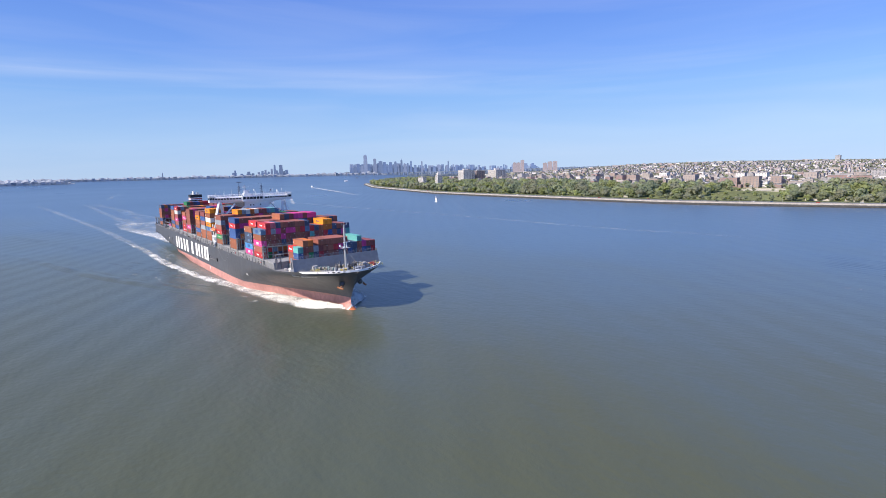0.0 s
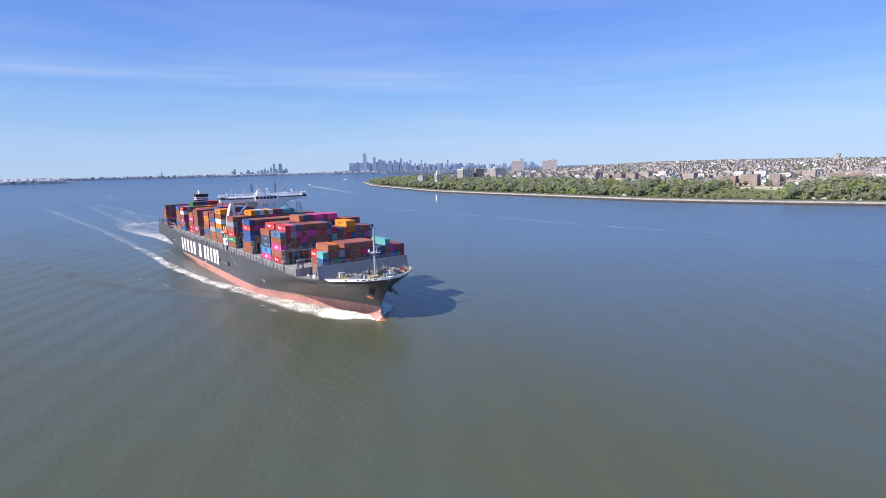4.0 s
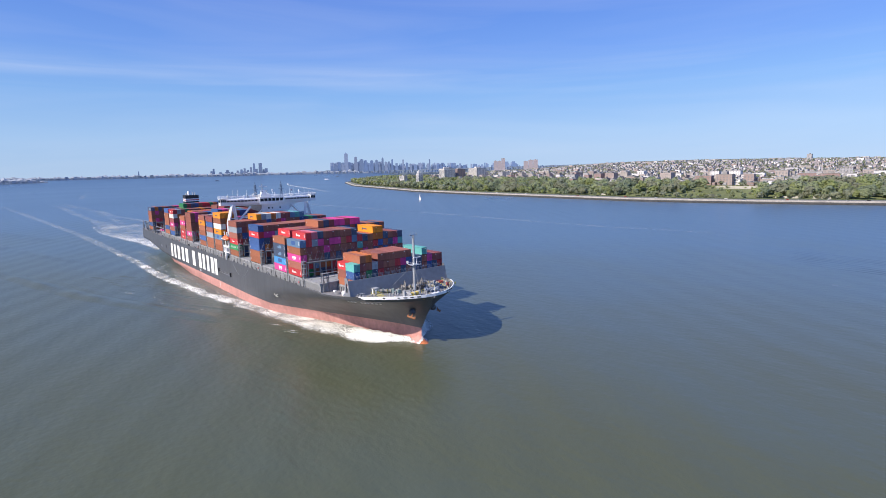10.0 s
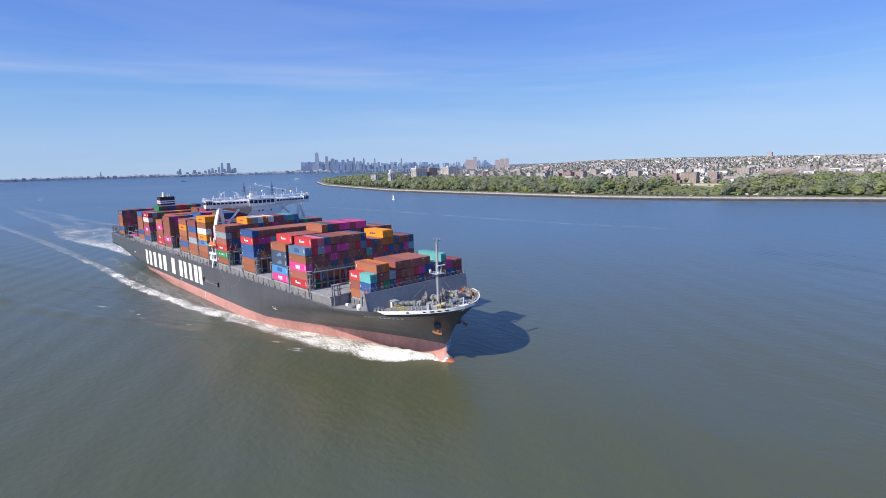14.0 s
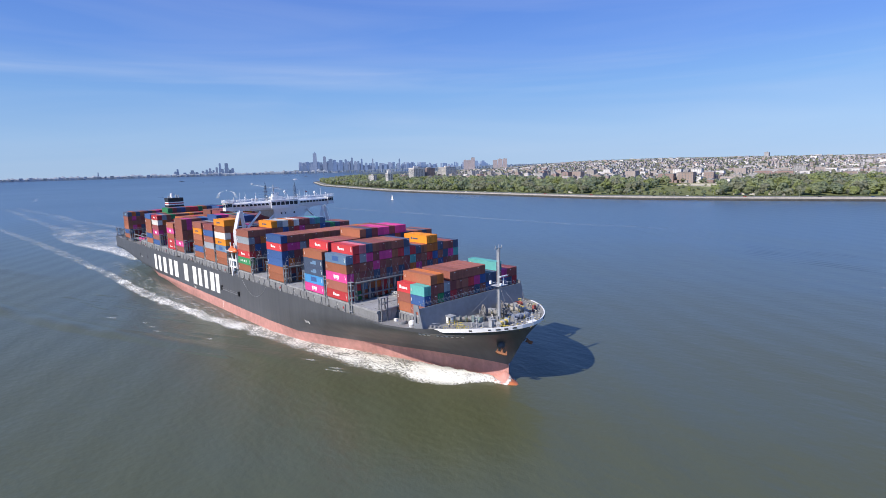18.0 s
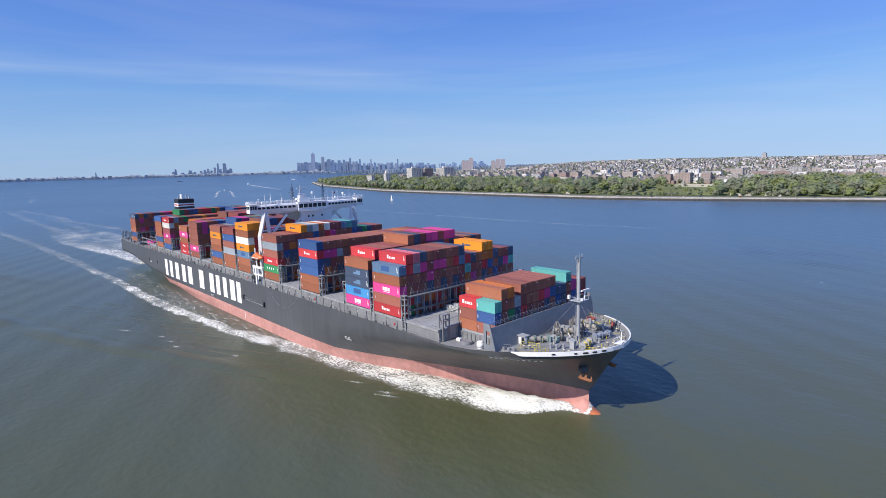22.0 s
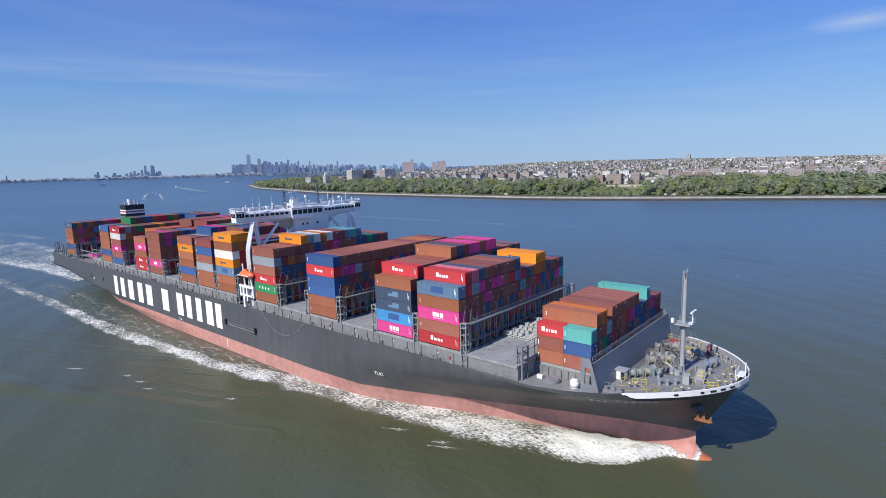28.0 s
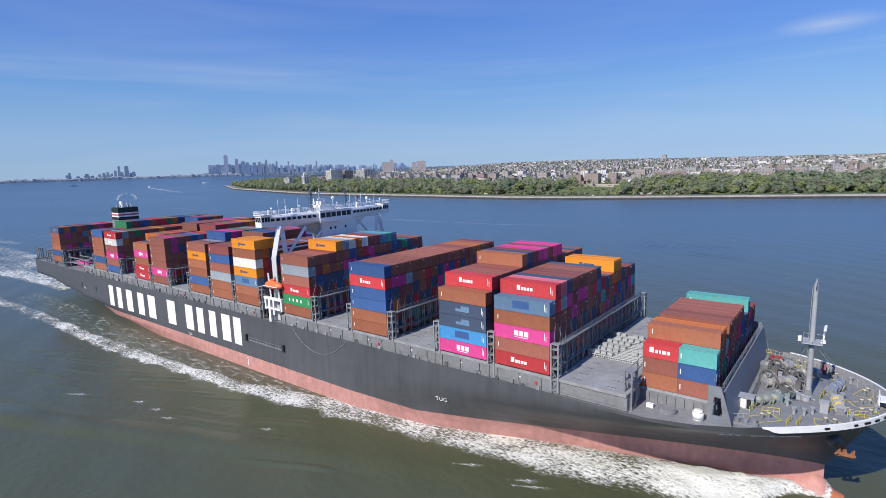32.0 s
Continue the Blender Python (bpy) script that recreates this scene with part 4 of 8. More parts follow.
def build_hull():
    low, up = Shape(), Shape()
    for s in (-1, 1):
        hull_side([-3, -2, -1, -0.5, 0, 0.4, 0.8, 1.2, 1.6, 2.0, 2.4, 2.9, 3.4, 3.8, 4.3], s, low)
        hull_side([4.3, 4.7, 5.1, 5.6, 6.0, 6.5, 7, 7.5, 8, 8.5, 9.2, 10, 11.5, 13, 14.5, 16, 17.0], s, up)
        # strake from 17 m up to the sheer line
        row0, row1 = [], []
        for u in S_U:
            xa = AFT + u * (stem(17.0) - AFT)
            xb = AFT + u * (stem(top_z(xa)) - AFT)
            zb = top_z(xb)
            row0.append((xa, s * half_breadth(xa, 17.0), 17.0))
            row1.append((xb, s * half_breadth(xb, zb), zb))
        up.grid([row0, row1], flip=s > 0)
    # transom
    zs = [7.2, 8.5, 10, 12, 14, 16, 17.6]
    up.grid([[(AFT, y * half_breadth(AFT, z), z) for y in (1, 0.5, 0, -0.5, -1)] for z in zs])
    part("hull", up, M_BLACK, ship, "black-painted steel hull side", smooth=True)
    part("boot_topping", low, M_BOOT, ship, "faded pinkish red antifouling band", smooth=True)
    bulb = part("bulbous_bow", Shape().grid([bulb_section(30 + k * 0.5) for k in range(27)], close=True), M_BOOT, ship, "faded red bulbous bow below the stem", smooth=True)
    part("bulb_tip", Shape().grid([bulb_section(43 + k * 0.2) for k in range(18)], close=True), M_BULB, bulb, "orange-red tip of the bulb awash", smooth=True)
    # white bulwark strip round the bow
    wb = Shape()
    for s in (-1, 1):
        rows = []
        for k in range(25):
            x = 34.4 + (stem(19.33) - 34.4) * k / 24
            z1 = top_z(x)
            b1 = half_breadth(x, z1)
            d = 0.12 + 0.78 * smooth01((x - 34.6) / 1.8)
            x0 = x
            b0 = b1
            rows.append([(x0 + 0.10, s * (b0 + 0.06), z1 - d), (x + 0.10, s * (b1 + 0.06), z1 + 0.05), (x - 0.05, s * max(b1 - 0.3, 0), z1 + 0.05), (x - 0.05, s * max(b1 - 0.34, 0), z1 - 0.12)])
        wb.grid(rows, flip=s > 0)
    part("bulwark", wb, M_WHITE, ship, "white-painted bow bulwark")
    dk = Shape()
    xs = [AFT + 0.3, -280, -250, -200, -150, -100, -50, -10, 5, 15, 22, 28, 33, 38, 42, 45, 47.5, 49.2, 50.0]
    rows = []
    for x in xs:
        z = 17.3 if x < 27 else 17.5
        b = max(half_breadth(min(x, 50.1), z) - 0.12, 0.05)
        rows.append([(x, y * b, z) for y in (-1, -0.5, 0, 0.5, 1)])
    dk.grid(rows)
    part("deck", dk, M_DECK, ship, "grey-painted steel deck plating")


build_hull()

# ---- cargo bays: front x, lowest box z, tiers across from starboard to port ----
TIER, ROW, LONG = 2.83, 2.49, 12.19
BAYS = [
    (27.0, 19.8, [3, 4, 4, 3, 4, 4, 4, 4, 4, 4, 3, 3, 4, 3, 3, 3]),
    (0.0, 20.9, [5, 6, 6, 6, 6, 6, 6, 6, 6, 6, 5, 5, 5, 6, 6, 5, 5, 5, 5, 5]),
    (-14.2, 20.9, [5, 6, 6, 6, 6, 6, 7, 7, 7, 7, 7, 7, 7, 7, 6, 6, 6, 6, 6, 6]),
    (-42.4, 20.9, [6] * 20),
    (-70.7, 20.9, [6, 6, 6, 6, 7, 7, 7, 7, 7, 7, 7, 7, 7, 7, 6, 6, 6, 6, 6, 6]),
    (-95.2, 20.9, [7, 7, 7, 6, 6, 6, 6, 6, 6, 6, 6, 6, 6, 6, 6, 6, 6, 6, 6, 6]),
    (-109.6, 20.9, [6, 6, 6, 6, 6, 7, 7, 7, 7, 7, 7, 7, 6, 6, 6, 6, 6, 6, 6, 6]),
    (-123.9, 20.9, [6, 6, 6, 7, 7, 7, 7, 7, 7, 7, 6, 6, 6, 6, 6, 6, 6, 6, 6, 6]),
    (-152.4, 20.9, [6, 6, 6, 6, 6, 6, 6, 6, 7, 7, 7, 7, 7, 7, 7, 7, 6, 6, 6, 6]),
    (-166.8, 20.9, [5, 5, 6, 6, 6, 6, 6, 6, 7, 7, 7, 7, 7, 7, 7, 7, 7, 7, 7, 7]),
    (-194.6, 20.9, [6] * 14 + [7] * 6),
    (-208.6, 20.9, [6, 6, 6, 6, 7, 7, 7, 7, 7, 7, 7, 7, 7, 7, 7, 7, 7, 7, 7, 7]),
    (-262.5, 19.7, [6] * 20),
]
# starboard column of each bay, from the deck up
SIDES = [
    "rust rust red", "red brown pink rust steel", "pink skyblue navy navy rust", "rust rust blue blue red blue",
    "rust green red brown grey brown", "rust rust steel orange white rust orange", "rust rust grey brown blue maroon",
    "rust blue rust rust orange brown", "brown pink brown brown brown brown", "red red rust pink rust",
    "blue brown pink maroon white red", "rust blue rust rust rust blue", "rust blue rust rust brown navy",
]
COMMON = ["brown"] * 10 + ["rust"] * 4 + ["maroon"] * 8 + ["darkbrown"] * 4 + ["navy"] * 8 + ["blue"] * 4 + ["pink"] * 5 + ["red"] * 6 + ["amber"] * 4 + ["grey"] * 2 + ["teal", "green", "steel", "orange"]
WORDS = {
    "brown": "red-brown", "rust": "rust-orange", "maroon": "dark maroon", "darkbrown": "dark brown", "red": "bright red", "pink": "magenta pink",
    "blue": "deep blue", "navy": "dark navy", "skyblue": "bright blue", "orange": "yellow-orange", "amber": "burnt orange", "grey": "pale grey",
    "white": "dirty white", "green": "dark green", "teal": "turquoise", "steel": "worn steel-blue", "pinkish": "faded pink",
}


# doors that face the bow: bay and tier, rows from the second to port
FRONTS = {
    (0, 1): "brown green navy red maroon brown maroon navy brown blue navy brown blue navy red",
    (0, 2): "maroon brown grey maroon brown brown red pink blue navy navy brown pink maroon maroon",
    (1, 2): "darkbrown maroon darkbrown navy brown navy brown navy maroon amber pink brown navy brown blue maroon brown brown",
    (1, 3): "maroon brown maroon pink maroon darkbrown brown brown maroon teal maroon brown red blue brown navy pink teal",
    (1, 4): "red grey pink maroon pink pink rust red steel red navy rust amber amber navy brown maroon navy",
    (1, 5): "red pinkish navy brown maroon darkbrown brown brown navy . . . orange orange . . . .",
}
# top boxes that stand out: bay, row from starboard
TOPS = {(1, 1): "red", (1, 2): "pinkish", (1, 3): "brown", (1, 4): "darkbrown", (1, 5): "rust", (1, 6): "brown", (1, 7): "maroon", (1, 8): "brown", (1, 9): "maroon", (1, 13): "orange", (1, 14): "orange",
        (2, 1): "red", (2, 2): "brown", (2, 3): "brown", (2, 4): "maroon", (2, 5): "brown", (2, 6): "rust", (2, 7): "navy", (2, 8): "maroon", (2, 9): "pink", (2, 10): "pink", (2, 11): "maroon", (2, 12): "pink", (2, 13): "pink",
        (4, 1): "brown", (4, 2): "brown", (4, 3): "maroon", (4, 4): "orange", (4, 5): "grey", (4, 6): "white", (4, 7): "amber", (4, 8): "white", (4, 9): "maroon", (4, 10): "maroon", (4, 11): "steel", (4, 12): "teal", (4, 13): "steel",
        (5, 1): "orange", (5, 2): "orange", (7, 3): "blue", (7, 4): "pink", (0, 1): "rust", (0, 2): "amber", (0, 3): "grey", (0, 4): "brown", (0, 5): "brown", (0, 6): "brown", (0, 7): "brown", (0, 8): "brown", (0, 9): "brown", (0, 10): "blue", (0, 11): "navy", (0, 12): "teal",
        (3, 1): "brown", (3, 2): "brown", (3, 3): "brown", (3, 4): "rust", (3, 5): "brown", (3, 6): "brown", (3, 7): "rust", (3, 8): "brown", (3, 9): "brown", (11, 4): "green", (11, 5): "maroon",
        (1, 15): "maroon", (1, 16): "navy", (1, 17): "brown", (1, 18): "darkbrown", (2, 14): "brown", (2, 15): "maroon", (2, 16): "rust", (2, 17): "navy", (2, 18): "brown",
        (3, 10): "brown", (3, 11): "rust", (3, 12): "brown", (3, 13): "maroon", (3, 14): "rust", (3, 15): "amber", (3, 16): "rust", (3, 17): "brown", (3, 18): "maroon",
        (4, 14): "navy", (4, 15): "green", (4, 16): "navy", (4, 17): "maroon", (4, 18): "darkbrown", (0, 13): "maroon", (0, 14): "navy", (0, 15): "pink"}


def box_shape(length, wide=2.44, high=2.81):
    """A steel box with recessed walls between corner posts and rails."""
    s = Shape()
    l, w, e = length / 2, wide / 2, 0.05
    s.box(-l + e, l - e, -w + e, w - e, 0.08, high - 0.06)
    for sx in (-1, 1):
        for sy in (-1, 1):
            s.box(min(sx * l, sx * (l - 0.2)), max(sx * l, sx * (l - 0.2)), min(sy * w, sy * (w - 0.18)), max(sy * w, sy * (w - 0.18)), 0, high)
    for sy in (-1, 1):
        y0, y1 = sorted((sy * w, sy * (w - 0.1)))
        s.box(-l + 0.2, l - 0.2, y0, y1, 0.02, 0.17)
        s.box(-l + 0.2, l - 0.2, y0, y1, high - 0.1, high - 0.01)
    return s


def leaf_shape():
    """A door leaf with two upright locking bars pressed out of it."""
    s = Shape()
    prof = [(-0.49, 0.02), (-0.27, 0.02), (-0.26, 0.07), (-0.2, 0.07), (-0.19, 0.02), (0.19, 0.02), (0.2, 0.07), (0.26, 0.07), (0.27, 0.02), (0.49, 0.02), (0.49, -0.04), (-0.49, -0.04)]
    s.grid([[(x, y, z) for y, x in prof] for z in (0.2, 2.64)], close=True)
    s.face([(x, y, 2.64) for y, x in prof])
    return s


MARK_BLOCKS = {
    "wide": [(-2.3, 0.75, 1.0, 1.0), (-1.3, 0.5, 1.0, 0.62), (-0.6, 0.3, 1.0, 0.62), (-0.1, 0.6, 1.0, 0.62), (0.7, 0.5, 1.0, 0.62)],
    "square": [(-1.5, 0.9, 0.95, 1.0), (-0.4, 0.9, 0.95, 1.0), (0.7, 0.9, 0.95, 1.0), (-1.4, 3.0, 0.62, 0.1)],
    "small": [(-5.3, 0.16, 0.9, 0.9)],
    "row": [(-2.4, 0.8, 0.9, 0.9), (-1.3, 2.6, 1.1, 0.5)],
    "spaced": [(-3.4, 0.55, 1.0, 0.8), (-1.7, 0.55, 1.0, 0.8), (0.0, 0.55, 1.0, 0.8), (1.7, 0.55, 1.0, 0.8)],
}


BOX_CACHE = {}
LEAF = {}
MARKS = {k: [Shape().box(a, a + w, -1.232, -1.19, z, z + h).mesh("mark_block", M_MARK) for a, w, z, h in v] for k, v in MARK_BLOCKS.items()}
MARKS["dark"] = [Shape().box(a, a + w, -1.232, -1.19, z, z + h).mesh("mark_block", BOX_MATS["navy"]) for a, w, z, h in MARK_BLOCKS["row"]]
PATCH = {"patch": Shape().box(-1.9, 1.7, -1.205, -1.165, 0.75, 2.25).mesh("faded_patch", BOX_MATS["blue"]),
         "ghost": Shape().box(-1.6, 1.9, -1.205, -1.165, 0.9, 1.5).box(-0.2, 1.9, -1.2045, -1.165, 1.5, 2.1).mesh("faded_patch", BOX_MATS["steel"])}
CODE = Shape().box(-0.03, 0.045, -0.42, 0.02, 2.2, 2.36).mesh("code_mark", M_MARK)
PLATE = Shape().box(5.0, 5.12, -1.23, -1.19, 1.0, 2.3).box(5.3, 5.42, -1.23, -1.19, 0.7, 1.8).mesh("data_panel", M_MARK)


def container(x, y, z, colour, length=LONG, mark=None, doors=False):
    if (colour, length) not in BOX_CACHE:
        BOX_CACHE[colour, length] = box_shape(length).mesh("shipping_container", BOX_MATS[colour])
    size = "forty-foot" if length > 10 else "twenty-foot"
    ob = thing("shipping_container", "%s ribbed steel %s container stacked on deck" % (WORDS[colour], size), "container", "containers on deck", data=BOX_CACHE[colour, length])
    ob.matrix_basis = pose(x, y, z)
    if doors:
        if colour not in LEAF:
            LEAF[colour] = leaf_shape().mesh("door_leaf", BOX_MATS[colour])
        for yy in (-0.52, 0.52):
            part("door_leaf", LEAF[colour], None, ob, at=(length / 2 - 0.03, yy, 0))
    if doors and (x * 7 + y * 13 + z * 5) % 5 < 2:
        part("code_mark", CODE, None, ob, at=(length / 2 + 0.03, 0.75, 0))
    if mark in PATCH:
        part("faded_patch", PATCH[mark], None, ob)
        part("data_panel", PLATE, None, ob)
        mark = None
    if mark:
        for me in MARKS[mark]:
            part("mark_block", me, None, ob, at=None if length > 10 else (2.6 if mark == "small" else 0.4, 0, 0))
        if mark in ("wide", "square", "spaced") and length > 10:
            part("data_panel", PLATE, None, ob)
    MOVERS.append((ob, (x, y, z)))
    return ob


def load_cargo():
    rng = random.Random(5)
    rest = Shape()
    keys = list(PALETTE)
    singles = 0
    for b, (xf, base, tiers) in enumerate(BAYS):
        tiers = tiers[:19]  # nineteen rows abreast, packed to starboard
        n = len(tiers)
        off = -ROW / 2 if n == 19 else ROW
        side = SIDES[b].split()
        for r, k in enumerate(tiers):
            y = (r - (n - 1) / 2) * ROW + off
            for t in range(k):
                colour = rng.choice(COMMON)
                x, z = xf - LONG / 2, base + t * TIER
                mark = None
                if r == 0:
                    colour = side[t]
                    mark = {"red": "wide", "pink": "square", "orange": "dark", "white": "row", "green": "spaced", "steel": "patch", "skyblue": "patch", "navy": "ghost"}.get(colour, "small")
                top = t == k - 1
                if r and (b, t) in FRONTS:
                    colour = FRONTS[b, t].split()[r - 1]
                if top and (b, r) in TOPS and not (r and (b, t) in FRONTS):
                    colour = TOPS[b, r]
                if r and b < 5 and tiers[r - 1] <= t:
                    mark = {"red": "wide", "orange": "dark", "amber": "dark"}.get(colour, "small")
                near = tiers[r - 1] <= t if r else True
                lone = r == 0 or (b == 0) or (near and b < 6) or (top and b in (1, 2)) or (b == 1 and t >= 3) or (b == 3 and t >= 4) or (b == 4 and t >= 4)
                if b == 0 and r == 0:
                    for xx, c2 in ((xf - 9.1, ["rust", "brown", "red"][t]), (xf - 3.0, ["brown", "blue", "teal"][t])):
                        container(xx, y, z, c2, 6.06, "small" if c2 != "red" else "wide", True)
                        singles += 1
                    continue
                if lone and singles < 330:
                    container(x, y, z, colour, LONG, mark, b in (0, 1, 3, 4))
                    singles += 1
                else:
                    rest.box(x - LONG / 2, x + LONG / 2, y - 1.22, y + 1.22, z + 0.02, z + TIER - 0.02, keys.index(colour))
    ob = thing("stacked_containers", "tight stacks of mixed brown, blue and red steel containers", "containers", kind="stuff", data=rest.mesh("stacked_containers", [BOX_MATS[k] for k in keys]))
    MOVERS.append((ob, (0, 0, 0)))


load_cargo()
container(-243.0, -21.4, 18.4, "pink")
def face3(self, a, b, c):
    d = Vector((0.12, 0, 0))
    self.grid([[a, b, c], [tuple(Vector(p) + d) for p in (a, b, c)]], close=True)
    self.face([a, b, c])
    self.face([tuple(Vector(p) + d) for p in (c, b, a)])
    return self


Shape.face3 = face3


def face_box(self, y0, y1):
    self.box(-85.86, -85.7, y0, y1, 46.35, 47.2)
    return self


Shape.face_box = face_box
# ---- hatch covers, coamings and lashing bridges ----
M_FIRE = mat("red_fire_box_paint", (0.50, 0.05, 0.05), 0.5, scale=2, vary=0.1)
SLOTS = [14.1, 0.0, -14.2, -28.3, -42.4, -56.5, -70.7, -95.2, -109.6, -123.9, -138.2, -152.4, -166.8, -180.8, -194.6, -208.6, -222.8, -262.5]


def hatch_panel(w, l):
    """One steel hatch panel with a rim, pad eyes and two long seams."""
    s = Shape()
    s.box(-l / 2, l / 2, -w / 2, w / 2, 0, 0.62)
    for sx in (-1, 1):
        s.box(sx * l / 2 - 0.25, sx * l / 2 + 0.25, -w / 2 + 0.2, w / 2 - 0.2, 0.55, 0.72)
    for k in range(5):
        y = -w / 2 + (k + 0.5) * w / 5
        for sx in (-0.25, 0.25):
            s.box(sx * l - 0.9, sx * l + 0.9, y - 0.07, y + 0.07, 0.62, 0.66, 1)
    return s


M_SLOT = mat("dark_hatch_slot", (0.09, 0.09, 0.095), 0.8, scale=2, vary=0.2)


def build_hatches():
    rng = random.Random(41)
    wide = hatch_panel(16.3, 13.0).mesh("hatch_cover", [M_HATCH, M_SLOT])
    slim = hatch_panel(11.4, 13.0).mesh("hatch_cover", [M_HATCH, M_SLOT])
    for x in SLOTS:
        if x < -230:
            continue
        for y in (-16.5, 0, 16.5):
            part("hatch_cover", wide, None, ship, "grey steel hatch cover panel", at=(x - 6.1, y, 19.95))
    for y in (-11.6, 0, 11.6):
        part("hatch_cover", slim, None, ship, "grey steel hatch cover panel", at=(20.6, y, 19.1))
    # side coaming plates, bay by bay
    for s in (-1, 1):
        for x in SLOTS:
            if x < -230:
                continue
            c = Shape()
            y0 = lerp(x, [(-30, 24.95), (0, 24.75), (14.1, 24.0)])
            c.box(x - 13.6, x + 0.5, min(s * 24.4, s * y0), max(s * 24.4, s * y0), 17.4, 20.0)
            for k in range(3):
                xx = x - 11.6 + k * 4.9
                c.box(xx - 0.06, xx + 0.06, min(s * y0, s * (y0 + 0.22)), max(s * y0, s * (y0 + 0.22)), 17.4, 19.9)
            part("coaming", c, M_DECK, ship)
            if s < 0:
                if SLOTS.index(x) % 3 == 1:
                    part("fire_box", Shape().box(x - 3.1, x - 2.65, -y0 - 0.25, -y0, 18.4, 19.0), M_FIRE, ship, "small red fire hose box")
                for k in range(4):
                    xx = x - rng.uniform(1.0, 12.0)
                    part("deck_fitting", Shape().box(xx - 0.35, xx + 0.35, -y0 - 0.32, -y0, 17.4, 17.4 + rng.uniform(0.4, 1.2)), rng.choice((M_LASH, M_SLOT, M_SLOT, M_HATCH)), ship)
                part("deck_plate", Shape().box(x - 6.9, x - 6.3, -y0 - 0.02, -y0 + 0.02, 19.0, 19.25), M_WHITE, ship)
    w = Shape()
    w.box(13.8, 27.6, -17.6, 17.6, 16.0, 19.2)
    for k in range(9):
        w.box(14.6 + k * 1.5, 14.8 + k * 1.5, -17.85, -17.6, 17.0, 19.0)
    part("coaming", w, M_DECK, ship)
    # end plates that close the hatch coaming towards the bow
    for s in (-1, 1):
        e = Shape().box(14.3, 14.55, min(s * 17.62, s * 23.9), max(s * 17.62, s * 23.9), 17.3, 19.92)
        for k in range(5):
            y = s * (18.3 + k * 1.25)
            e.box(14.55, 14.75, y - 0.06, y + 0.06, 17.3, 19.8)
        part("end_coaming", e, M_HATCH, ship)


build_hatches()


M_STEELP = mat("galvanised_lashing_steel", (0.27, 0.285, 0.30), 0.55, scale=0.8, vary=0.25)


